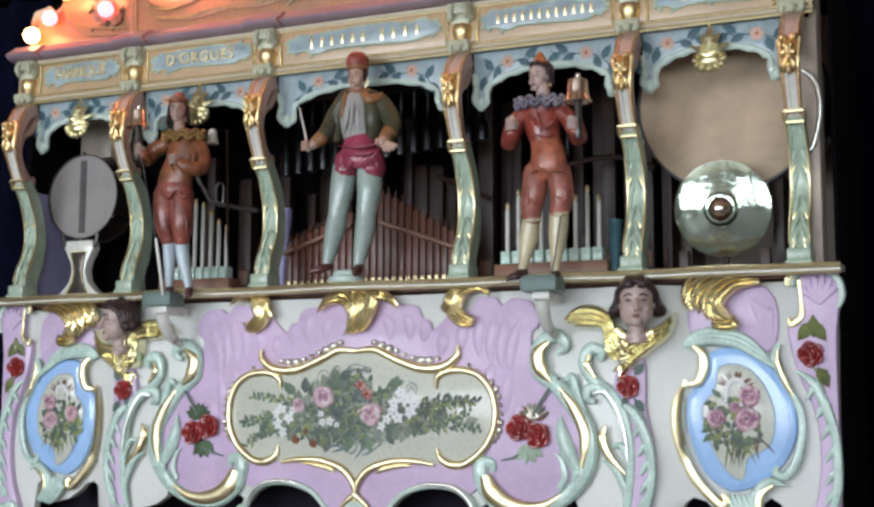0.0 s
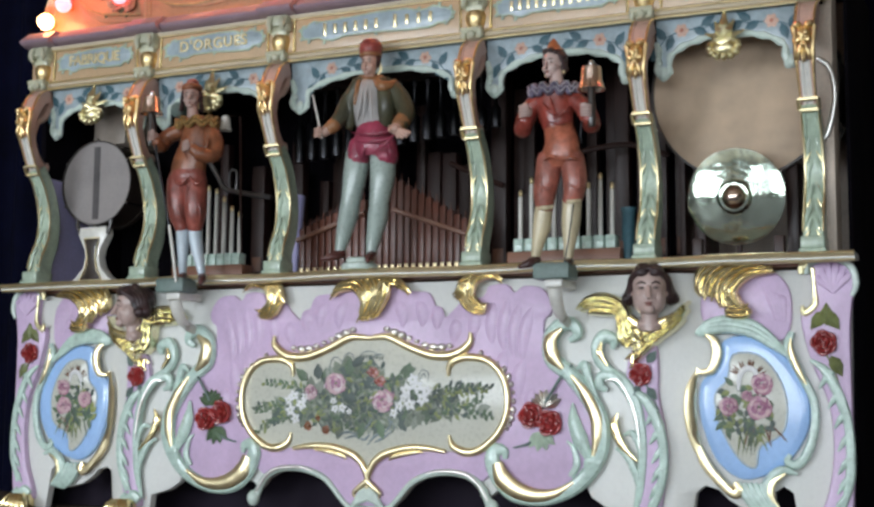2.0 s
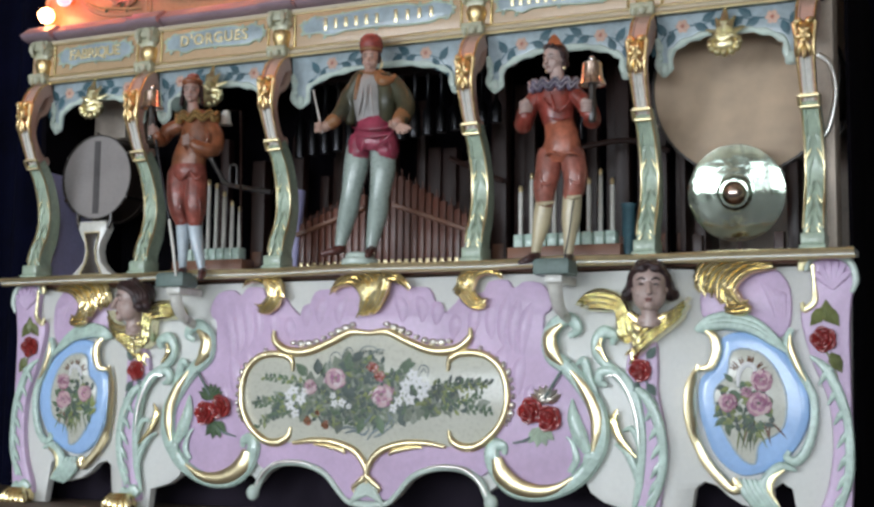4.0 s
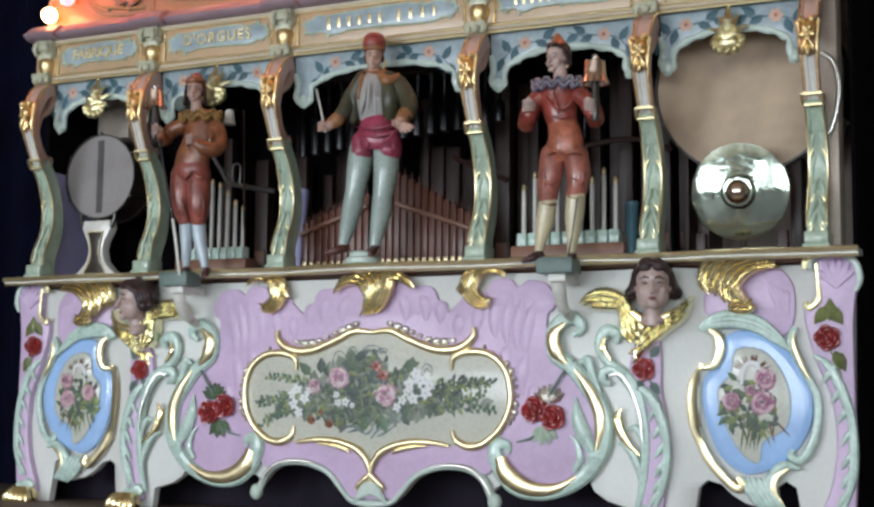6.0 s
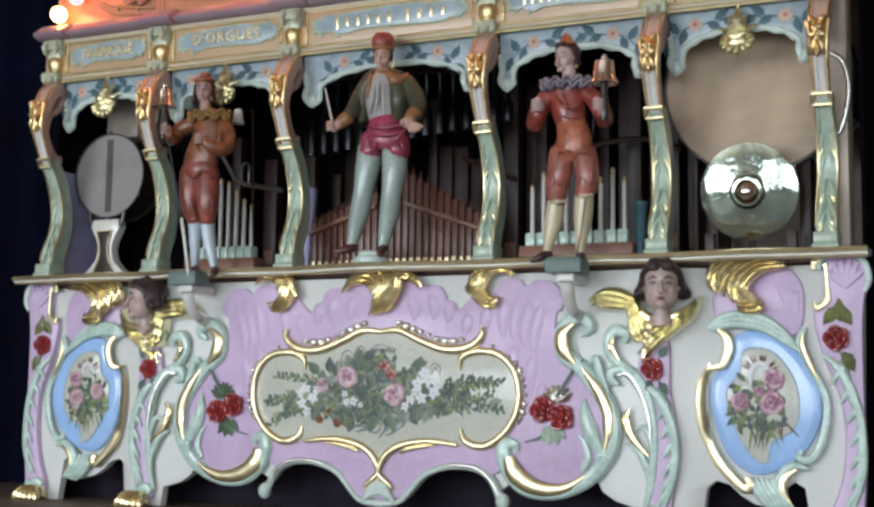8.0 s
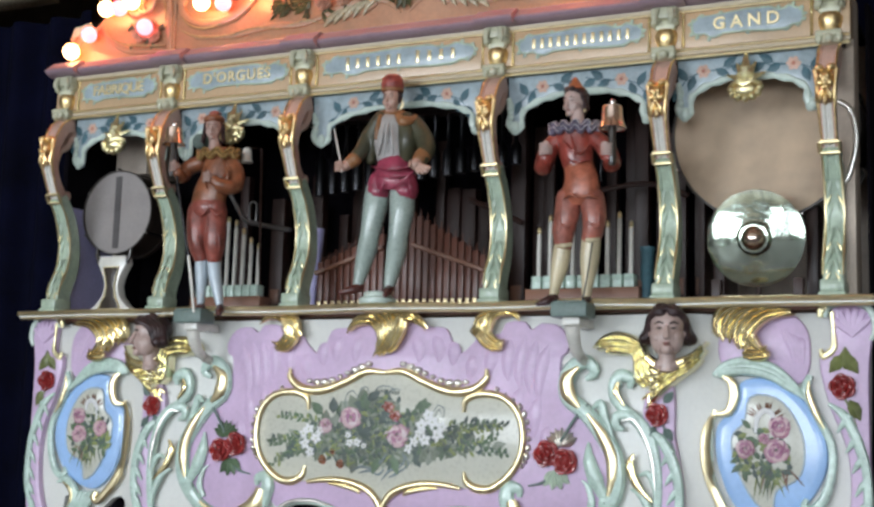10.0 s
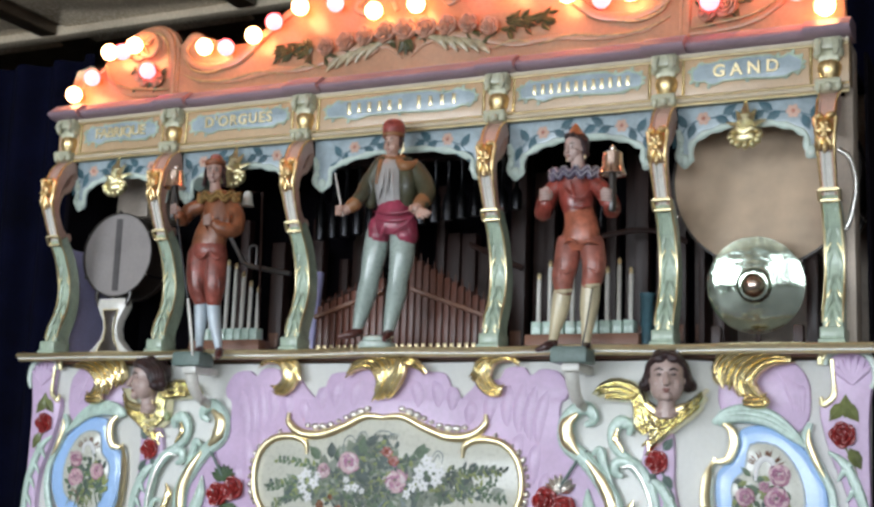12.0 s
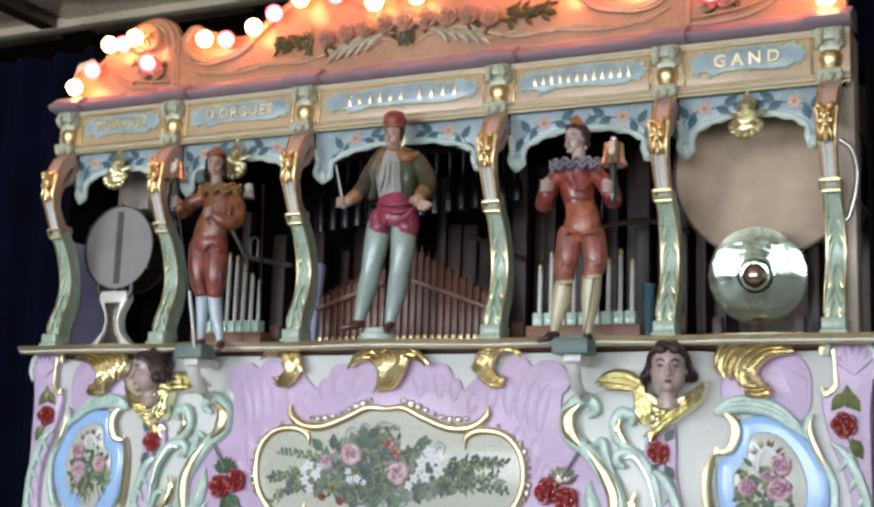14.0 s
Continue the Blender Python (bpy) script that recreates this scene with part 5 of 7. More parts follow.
def medallion(s):
    bm = bmesh.new()
    relief(bm, [(s * p.x, p.y) for p in curve2(MED_OUT, 4, True)], 0.029, 0.006, 0.012, 0, 0.02)
    med = part("medallion", bm, BLUE, organ, "sky blue moulded medallion with painted roses")
    bm = bmesh.new()
    relief(bm, [(s * p.x, p.y) for p in curve2(MED_IN, 4, True)], 0.02, -0.003, 0.003)
    pan = part("medallion_panel", bm, PAINTED_CREAM, med, "cream painted panel")
    bm = bmesh.new()
    scroll(bm, [(p.x, p.y) for p in curve2(MED_IN, 3, True)] + [MED_IN[0]], [0.004], -0.001, 0.8, n=1, s=s)
    part("panel_edge", bm, PALEBLUE, med)
    bm = bmesh.new()
    scroll(bm, [(1.40, 1.83), (1.434, 1.80), (1.442, 1.75), (1.42, 1.695), (1.375, 1.685)], [0.008, 0.018, 0.02, 0.018, 0.008], -0.004, 0.8, s=s)
    scroll(bm, [(1.37, 1.70), (1.34, 1.623), (1.336, 1.527), (1.355, 1.431), (1.397, 1.345), (1.452, 1.281), (1.494, 1.245), (1.515, 1.26), (1.50, 1.285)], [0.01, 0.02, 0.022, 0.021, 0.02, 0.019, 0.018, 0.02, 0.012], 0.004, 0.8, s=s)
    part("gilt_scroll", bm, PALEGOLD, med, "pale gilded C-scroll")
    bm = bmesh.new()
    for k in range(3):
        scroll(bm, [(1.356 + 0.015 * k, 1.828 - 0.004 * k), (1.411, 1.868 - 0.014 * k), (1.489, 1.882 - 0.018 * k), (1.575, 1.862 - 0.018 * k), (1.64, 1.815 - 0.015 * k), (1.70, 1.745)], [0.006, 0.016, 0.018, 0.016, 0.012, 0.006], 0.004 - 0.004 * k, 0.8, s=s)
    scroll(bm, [(1.715, 1.832), (1.702, 1.776), (1.742, 1.681), (1.786, 1.588), (1.789, 1.495), (1.764, 1.402), (1.725, 1.355), (1.69, 1.365), (1.70, 1.39)], [0.012, 0.02, 0.016, 0.016, 0.016, 0.018, 0.018, 0.014, 0.008], 0.004, 0.8, s=s)
    part("mint_scroll", bm, MINT, med, "mint carved scroll border")
    bm = bmesh.new()
    for k in range(5):
        scroll(bm, [(1.515 + 0.02 * k, 1.285), (1.54 + 0.02 * k, 1.235), (1.575 + 0.018 * k, 1.195), (1.61 + 0.015 * k, 1.165 + 0.004 * k)], [0.008, 0.016, 0.016, 0.006], 0.002 - 0.003 * k, 0.8, s=s)
    scroll(bm, [(1.65, 1.18), (1.618, 1.23), (1.622, 1.287), (1.669, 1.333), (1.726, 1.322)], [0.01, 0.02, 0.022, 0.018, 0.006], -0.004, 0.8, s=s)
    part("shell_foot", bm, MINT, med, "mint shell at the medallion's foot")
    bm = bmesh.new()
    scroll(bm, [(1.665, 1.19), (1.632, 1.24), (1.640, 1.29), (1.685, 1.322)], [0.004, 0.014, 0.014, 0.004], -0.014, 0.6, s=s)
    part("gilt_hollow", bm, SHELLGOLD, med, "gilded hollow of the foot scroll")
    bm = bmesh.new()
    scroll(bm, [(1.712, 1.81), (1.712, 1.76), (1.738, 1.69), (1.765, 1.64)], [0.003, 0.012, 0.012, 0.003], -0.010, 0.5, s=s)
    part("gilt_hollow", bm, PALEGOLD, med, "gilded hollow of the border scroll")
    bm = bmesh.new()
    rng = random.Random(5)
    y = -0.004
    for k in range(100):
        leaf(bm, s * (1.545 + max(-0.085, min(0.10, rng.gauss(0, 0.06)))), 1.535 + max(-0.08, min(0.1, rng.gauss(0, 0.045))), rng.uniform(0, 6.28), rng.uniform(0.03, 0.05), 0.024, y - rng.uniform(0, 0.002), rng.choice((0, 1, 0, 2)), 0.002)
    for k in range(16):
        a = -1.57 + rng.gauss(0, 0.5)
        leaf(bm, s * (1.56 + rng.gauss(0, 0.03)), 1.50, a, rng.uniform(0.08, 0.13), 0.008, y - 0.001, rng.choice((0, 2, 5)), 0.001)
        a = 1.57 + rng.uniform(-1.2, 1.2)
        leaf(bm, s * 1.555 + math.cos(a) * 0.04, 1.665 + math.sin(a) * 0.03, a, 0.04, 0.007, y - 0.001, 5, 0.001)
    for x, z, r in (((1.6, 1.643, 0.05), (1.59, 1.556, 0.054), (1.477, 1.56, 0.044), (1.545, 1.60, 0.026)) if s > 0 else ((1.616, 1.63, 0.046), (1.608, 1.545, 0.05), (1.488, 1.573, 0.048))):
        painted_rose(s * (x + 0.006), z, r, y - 0.004, med, [ROSEPALE, ROSE, PURPLEROSE, PURPLEROSE if s > 0 else ROSEPALE], "painted mauve rose", rng)
    scroll(bm, [(1.52, 1.62), (1.525, 1.67), (1.55, 1.70), (1.58, 1.69), (1.585, 1.655)], [0.006, 0.01, 0.011, 0.01, 0.005], y - 0.002, 0.3, mat=7, s=s)
    part("painted_leaves", bm, [LEAF, LEAFDARK, LEAFLIGHT, ROSE, ROSEPALE, BOXWOOD, PURPLEROSE, WHITEP], med, "painted leaves and stems", smooth=60)


for s in (1, -1):
    medallion(s)


# end posts with shell heads
def post_outline(s):
    pts = curve2([(1.793, 2.045), (1.80, 1.93), (1.755, 1.905), (1.752, 1.841), (1.786, 1.709), (1.821, 1.625), (1.846, 1.533), (1.852, 1.404), (1.832, 1.266), (1.79, 1.15), (1.80, 1.105), (1.89, 1.105), (1.915, 1.2), (1.922, 1.4), (1.92, 1.6), (1.92, 1.83), (1.93, 1.941), (1.942, 2.016), (1.912, 2.068), (1.849, 2.09), (1.80, 2.08)], 4, True)
    return [(s * p.x, p.y) for p in pts]


def end_post(s):
    bm = bmesh.new()
    relief(bm, post_outline(s), 0.029, 0.0, 0.010)
    post = part("end_post", bm, LILAC, organ, "lilac carved end post with shell head")
    bm = bmesh.new()
    for k in range(6):
        a = 0.55 + 0.42 * k
        scroll(bm, [(1.865, 1.97), (1.865 + 0.05 * math.cos(a), 1.99 + 0.05 * math.sin(a)), (1.868 + 0.07 * math.cos(a), 1.99 + 0.088 * math.sin(a))], [0.005, 0.014, 0.008], -0.004, 0.7, s=s)
    part("shell_rib", bm, LILAC, post)
    bm = bmesh.new()
    scroll(bm, [(1.77, 2.04), (1.775, 2.075), (1.82, 2.095), (1.88, 2.092), (1.93, 2.06), (1.945, 2.0), (1.93, 1.955)], [0.012, 0.02, 0.016, 0.013, 0.013, 0.013, 0.008], -0.004, 0.8, s=s)
    part("shell_rim", bm, PALEMINT, post, "pale shell rim")
    bm = bmesh.new()
    scroll(bm, [(1.795, 2.06), (1.80, 1.99), (1.80, 1.93), (1.765, 1.90), (1.755, 1.925)], [0.008, 0.006, 0.012, 0.014, 0.006], -0.004, 0.8, s=s)
    scroll(bm, [(1.755, 2.04), (1.76, 2.065), (1.785, 2.085)], [0.01, 0.016, 0.008], -0.012, 0.8, s=s)
    part("gilt_curl", bm, SHELLGOLD, post, "gilded curl")
    bm = bmesh.new()
    rng = random.Random(2)
    scroll(bm, [(1.78, 1.73), (1.835, 1.685), (1.88, 1.589), (1.908, 1.479), (1.908, 1.315), (1.875, 1.19)], [0.006, 0.018, 0.02, 0.016, 0.018, 0.01], -0.004, 0.7, s=s)
    for k, (x, z) in enumerate(((1.83, 1.66), (1.86, 1.59), (1.88, 1.52), (1.89, 1.44), (1.89, 1.36), (1.885, 1.29), (1.87, 1.22))):
        scroll(bm, [(x + 0.025, z + 0.03), (x, z), (x - 0.022, z - 0.035)], [0.012, 0.012, 0.003], -0.006, 0.7, s=s)
    scroll(bm, [(1.80, 1.13), (1.83, 1.15), (1.86, 1.13), (1.89, 1.15)], [0.02, 0.026, 0.026, 0.02], -0.004, 0.7, s=s)
    part("leaf_border", bm, MINT, post, "mint leaf border")
    bm = bmesh.new()
    carved_rose(bm, s * 1.829, 1.79, 0.045, -0.004)
    part("carved_rose", bm, RED, post, "carved red rose")
    for lx, lz, a in ((1.836, 1.905, -2.25), (1.836, 1.905, -0.95), (1.852, 1.745, -1.1), (1.84, 1.85, 1.57)):
        bm = bmesh.new()
        leaf(bm, s * lx, lz, a if s > 0 else math.pi - a, 0.085, 0.055, -0.004, 0, 0.01)
        part("rose_leaf", bm, OLIVELEAF, post, "olive rose leaf")
    bm = bmesh.new()
    scroll(bm, [(1.835, 1.75), (1.86, 1.70), (1.876, 1.65)], [0.004, 0.004, 0.002], -0.002, 0.8, s=s)
    part("rose_stem", bm, OLIVELEAF, post)


for s in (1, -1):
    end_post(s)


# inner posts under the second and fifth pillars
def inner_post(s):
    bm = bmesh.new()
    pts = curve2([(1.115, 1.76), (1.16, 1.79), (1.215, 1.79), (1.225, 1.70), (1.225, 1.60), (1.245, 1.489), (1.258, 1.375), (1.243, 1.269), (1.225, 1.15), (1.21, 1.105), (1.13, 1.105), (1.145, 1.187), (1.168, 1.329), (1.172, 1.462), (1.16, 1.56), (1.10, 1.64)], 4, True)
    relief(bm, [(s * p.x, p.y) for p in pts], 0.029, 0.004, 0.009)
    post = part("inner_post", bm, LILAC, organ, "lilac carved post below the cherub")
    bm = bmesh.new()
    scroll(bm, [(1.115, 1.62), (1.175, 1.585), (1.225, 1.489), (1.245, 1.375), (1.232, 1.269), (1.2, 1.17)], [0.006, 0.02, 0.022, 0.018, 0.018, 0.01], -0.002, 0.7, s=s)
    for k, (x, z) in enumerate(((1.20, 1.52), (1.215, 1.45), (1.222, 1.38), (1.22, 1.31), (1.212, 1.25), (1.2, 1.2))):
        scroll(bm, [(x + 0.02, z + 0.03), (x - 0.003, z), (x - 0.024, z - 0.032)], [0.012, 0.012, 0.003], -0.004, 0.7, s=s)
    scroll(bm, [(1.13, 1.13), (1.16, 1.15), (1.19, 1.13), (1.22, 1.15)], [0.02, 0.026, 0.026, 0.02], 0.0, 0.7, s=s)
    part("leaf_border", bm, MINT, post, "mint leaf border")
    bm = bmesh.new()
    carved_rose(bm, s * 1.161, 1.678, 0.042, -0.004)
    part("carved_rose", bm, RED, post, "carved red rose")
    for a, z in ((0.9, 1.72), (-0.9, 1.63), (-2.0, 1.64)):
        bm = bmesh.new()
        leaf(bm, s * (1.165 + 0.03 * math.cos(a)), z, a if s > 0 else math.pi - a, 0.06, 0.04, -0.002, 0, 0.01)
        part("rose_leaf", bm, STONEGREEN, post, "grey-green rose leaf")
    bm = bmesh.new()
    scroll(bm, [(1.175, 1.65), (1.2, 1.6), (1.228, 1.545)], [0.004, 0.004, 0.002], 0.0, 0.8, s=s)
    part("rose_stem", bm, STONEGREEN, post)
    bm = bmesh.new()
    scroll(bm, [(1.10, 1.735), (1.125, 1.75), (1.13, 1.72), (1.115, 1.70)], [0.004, 0.01, 0.01, 0.003], 0.0, 0.7, s=s)
    part("gilt_curl", bm, GOLD, post, "gilded curl")


for s in (1, -1):
    inner_post(s)


def foot_gold(s, x):
    """A gilded paw: flared block with rounded toes."""
    bm = bmesh.new()
    box(bm, (s * x - 0.05, -0.045, 1.069), (s * x + 0.05, 0.028, 1.135), 0.014)
    for k in range(5):
        a = -1 + 0.5 * k
        sweep(bm, [(s * x + 0.034 * a, -0.04, 1.132), (s * x + 0.05 * a, -0.058, 1.11), (s * x + 0.062 * a, -0.07, 1.085), (s * x + 0.066 * a, -0.072, 1.07)], [0.012, 0.018, 0.02, 0.014], 1.0, 8)
    part("gilt_foot", bm, GOLD, board, "gilded lion-paw foot")


for s in (1, -1):
    foot_gold(s, 1.84)
    foot_gold(s, 1.20)


# big mint and gold C-scrolls
def big_scroll(s):
    bm = bmesh.new()
    scroll(bm, [(0.87, 1.81), (0.905, 1.835), (0.885, 1.872), (0.84, 1.872), (0.795, 1.82), (0.80, 1.74), (0.872, 1.68), (0.94, 1.6), (0.987, 1.52), (0.997, 1.43), (0.978, 1.355), (0.92, 1.276), (0.843, 1.227), (0.745, 1.202), (0.645, 1.215), (0.58, 1.27), (0.55, 1.345), (0.565, 1.385), (0.60, 1.38), (0.605, 1.35)],
           [0.01, 0.02, 0.026, 0.03, 0.034, 0.034, 0.032, 0.034, 0.036, 0.036, 0.034, 0.03, 0.028, 0.028, 0.03, 0.032, 0.034, 0.028, 0.02, 0.01], 0.006, 0.6, s=s)
    big = part("mint_scroll", bm, MINT, organ, "large mint carved C-scroll")
    bm = bmesh.new()
    scroll(bm, [(0.845, 1.855), (0.80, 1.81), (0.808, 1.75), (0.85, 1.70)], [0.008, 0.028, 0.03, 0.008], -0.012, 0.45, s=s)
    scroll(bm, [(0.885, 1.675), (0.94, 1.605), (0.98, 1.52), (0.985, 1.44), (0.97, 1.37)], [0.007, 0.021, 0.024, 0.021, 0.007], -0.012, 0.4, s=s)
    scroll(bm, [(0.89, 1.27), (0.82, 1.228), (0.74, 1.215), (0.66, 1.232), (0.60, 1.275), (0.575, 1.335)], [0.005, 0.018, 0.026, 0.034, 0.038, 0.024], -0.008, 0.4, s=s)
    part("gilt_inlay", bm, PALEGOLD, big, "gilded scroll hollow")
    bm = bmesh.new()
    scroll(bm, [(0.885, 1.57), (0.89, 1.50), (0.915, 1.43), (0.95, 1.36)], [0.004, 0.026, 0.032, 0.016], 0.002, 0.5, s=s)
    scroll(bm, [(0.86, 1.425), (0.885, 1.40), (0.90, 1.34), (0.875, 1.29)], [0.003, 0.01, 0.016, 0.012], 0.004, 0.6, s=s)
    scroll(bm, [(0.90, 1.70), (0.93, 1.715), (0.95, 1.66), (0.985, 1.58)], [0.004, 0.02, 0.016, 0.006], 0.004, 0.6, s=s)
    scroll(bm, [(1.0, 1.36), (0.985, 1.345), (0.95, 1.35), (0.94, 1.30)], [0.006, 0.014, 0.018, 0.01], -0.006, 0.6, s=s)
    part("acanthus_leaf", bm, MINT, big, "mint acanthus leaves")
    for dx, dz, r in ((-0.038, 0.016, 0.05), (0.038, -0.012, 0.05)):
        bm = bmesh.new()
        carved_rose(bm, s * (0.755 + dx), 1.505 + dz, r, 0.0)
        part("carved_rose", bm, RED, big, "carved red rose")
    bm = bmesh.new()
    for k in range(7):
        leaf(bm, s * 0.775, 1.55, 1.57 + 0.35 * (k - 3), 0.075, 0.04, 0.004, 2, 0.012)
    for a in (-1.2, -1.7, -2.2, -0.7):
        leaf(bm, s * 0.75, 1.46, a, 0.08, 0.05, 0.006, 1, 0.012)
    scroll(bm, [(0.775, 1.57), (0.80, 1.61), (0.84, 1.67), (0.885, 1.715)], [0.006, 0.006, 0.006, 0.004], -0.004, 0.9, mat=3, s=s)
    scroll(bm, [(0.74, 1.44), (0.70, 1.41), (0.64, 1.395)], [0.005, 0.006, 0.003], 0.004, 0.9, mat=3, s=s)
    part("rose_leaves", bm, [RED, SAGE if s > 0 else LEAF, SILVER if s > 0 else LEAF, STONEGREEN], big, "silvered rose leaves on a stem" if s > 0 else "green rose leaves on a stem")
    # the feathered scrolls between C-scroll and post
    bm = bmesh.new()
    scroll(bm, [(1.045, 1.775), (1.05, 1.81), (1.01, 1.825), (0.985, 1.79), (0.99, 1.735), (1.035, 1.69), (1.091, 1.65), (1.128, 1.595), (1.151, 1.506), (1.162, 1.399), (1.15, 1.25), (1.12, 1.14)], [0.01, 0.022, 0.026, 0.026, 0.022, 0.02, 0.024, 0.024, 0.022, 0.02, 0.018, 0.006], 0.008, 0.7, s=s)
    scroll(bm, [(1.025, 1.62), (0.995, 1.635), (1.0, 1.67), (1.05, 1.672), (1.1, 1.62), (1.135, 1.55), (1.152, 1.47)], [0.008, 0.018, 0.02, 0.02, 0.018, 0.014, 0.006], 0.0, 0.7, s=s)
    scroll(bm, [(1.053, 1.40), (1.085, 1.39), (1.115, 1.35), (1.145, 1.275), (1.15, 1.2)], [0.004, 0.014, 0.016, 0.014, 0.006], 0.006, 0.7, s=s)
    scroll(bm, [(1.085, 1.45), (1.12, 1.46), (1.145, 1.42), (1.155, 1.36)], [0.004, 0.012, 0.012, 0.005], 0.006, 0.7, s=s)
    fea = part("feather_scroll", bm, MINT, organ, "mint feathered scrolls")
    for pts, rad, y in (([(1.067, 1.532), (1.052, 1.486), (1.081, 1.415), (1.141, 1.354)], [0.004, 0.018, 0.016, 0.004], -0.002), ([(1.005, 1.80), (0.998, 1.76), (1.03, 1.71)], [0.005, 0.014, 0.004], -0.012)):
        bm = bmesh.new()
        scroll(bm, pts, rad, y, 0.6, s=s)
        part("gilt_leaf", bm, GOLD, fea, "gilded leaf")
    bm = bmesh.new()
    scroll(bm, [(1.02, 1.655), (1.07, 1.655), (1.118, 1.585), (1.145, 1.50), (1.155, 1.40)], [0.003, 0.006, 0.006, 0.006, 0.002], -0.012, 0.6, s=s)
    part("silver_line", bm, SILVER, fea, "silvered line")


for s in (1, -1):
    big_scroll(s)


# ---- carved heads ----
def carved_head(bm, c, r, yaw, skin=0, hair=1, extra=None, tilt=0.0):
    """A plain carved head: skull, jaw, nose, eyes, lips; r is half its height. extra(bm, place) adds hair or hat."""
    m = Matrix.Translation(c) @ Matrix.Rotation(yaw, 4, "Z") @ Matrix.Rotation(tilt, 4, "X")
    r3 = m.to_3x3()

    def at(x, y, z):
        return m @ Vector((x * r, y * r, z * r))

    ball(bm, at(0, 0.08, 0.22), (0.66 * r, 0.78 * r, 0.78 * r), 16, 12, skin, r3)
    ball(bm, at(0, -0.12, -0.28), (0.55 * r, 0.58 * r, 0.66 * r), 16, 12, skin, r3)
    ball(bm, at(0, -0.52, -0.74), (0.24 * r, 0.2 * r, 0.2 * r), 10, 8, skin, r3)
    sweep(bm, [at(0, -0.66, 0.12), at(0, -0.78, -0.12), at(0, -0.86, -0.30), at(0, -0.68, -0.36)], [0.08 * r, 0.1 * r, 0.15 * r, 0.06 * r], 1.0, 8, skin, r3 @ Vector((1, 0, 0)))
    for s in (-1, 1):
        ball(bm, at(s * 0.27, -0.55, 0.05), (0.17 * r, 0.1 * r, 0.10 * r), 8, 6, skin, r3)
        ball(bm, at(s * 0.27, -0.625, 0.04), (0.115 * r, 0.05 * r, 0.05 * r), 8, 6, 2, r3)
        sweep(bm, [at(s * 0.10, -0.66, 0.2), at(s * 0.28, -0.67, 0.27), at(s * 0.45, -0.54, 0.2)], [0.03 * r, 0.045 * r, 0.02 * r], 1.0, 6, hair, r3 @ Vector((0, 1, 0)))
        ball(bm, at(s * 0.36, -0.38, -0.3), (0.2 * r, 0.24 * r, 0.24 * r), 8, 6, skin, r3)
        ball(bm, at(s * 0.66, 0.06, -0.06), (0.08 * r, 0.14 * r, 0.2 * r), 8, 6, skin, r3)
    ball(bm, at(0, -0.655, -0.52), (0.16 * r, 0.09 * r, 0.045 * r), 8, 6, 3, r3)
    ball(bm, at(0, -0.635, -0.60), (0.12 * r, 0.08 * r, 0.05 * r), 8, 6, 3, r3)
    sweep(bm, [at(0, 0.05, -0.5), at(0, 0.1, -1.0), at(0, 0.14, -1.5)], [0.4 * r, 0.33 * r, 0.38 * r], 1.0, 12, skin)
    if extra:
        extra(bm, at, r, r3)


LIP = material("painted_lips", (0.27, 0.11, 0.095), 0.35, coat=0.3)
EYE_PAINT = material("painted_eyes", (0.10, 0.075, 0.07), 0.3, coat=0.4)


def curls(bm, at, r, r3):
    ball(bm, at(0, 0.30, 0.30), (0.74 * r, 0.74 * r, 0.76 * r), 16, 12, 1, r3)
    ball(bm, at(0, 0.14, -1.3), (0.5 * r, 0.36 * r, 0.28 * r), 14, 9, 0, r3)
    ball(bm, at(0, -0.3, 0.78), (0.3 * r, 0.36 * r, 0.2 * r), 12, 8, 1, r3)
    ref = r3 @ Vector((0, 1, 0))
    for s in (-1, 1):
        for k in range(4):
            sweep(bm, catmull([at(s * 0.04, -0.56 + 0.2 * k, 0.76 + 0.08 * k), at(s * 0.36, -0.52 + 0.2 * k, 0.66 + 0.08 * k), at(s * 0.66, -0.14 + 0.18 * k, 0.42), at(s * (0.70 + 0.03 * k), 0.10 + 0.13 * k, 0.0), at(s * (0.76 + 0.05 * k), 0.2 + 0.1 * k, -0.28), at(s * (0.68 + 0.02 * k), 0.26 + 0.08 * k, -0.5)], 4),
                  [0.08 * r, 0.14 * r, 0.13 * r, 0.15 * r, 0.18 * r, 0.08 * r], 1.3, 9, 1, ref)
        ball(bm, at(s * 0.88, 0.26, -0.3), (0.2 * r, 0.26 * r, 0.22 * r), 8, 6, 1, r3)
        ball(bm, at(s * 0.2, -0.14, -0.32), (0.43 * r, 0.47 * r, 0.60 * r), 14, 10, 0, r3)
        ball(bm, at(s * 0.24, -0.54, 0.62), (0.26 * r, 0.16 * r, 0.16 * r), 10, 7, 1, r3)


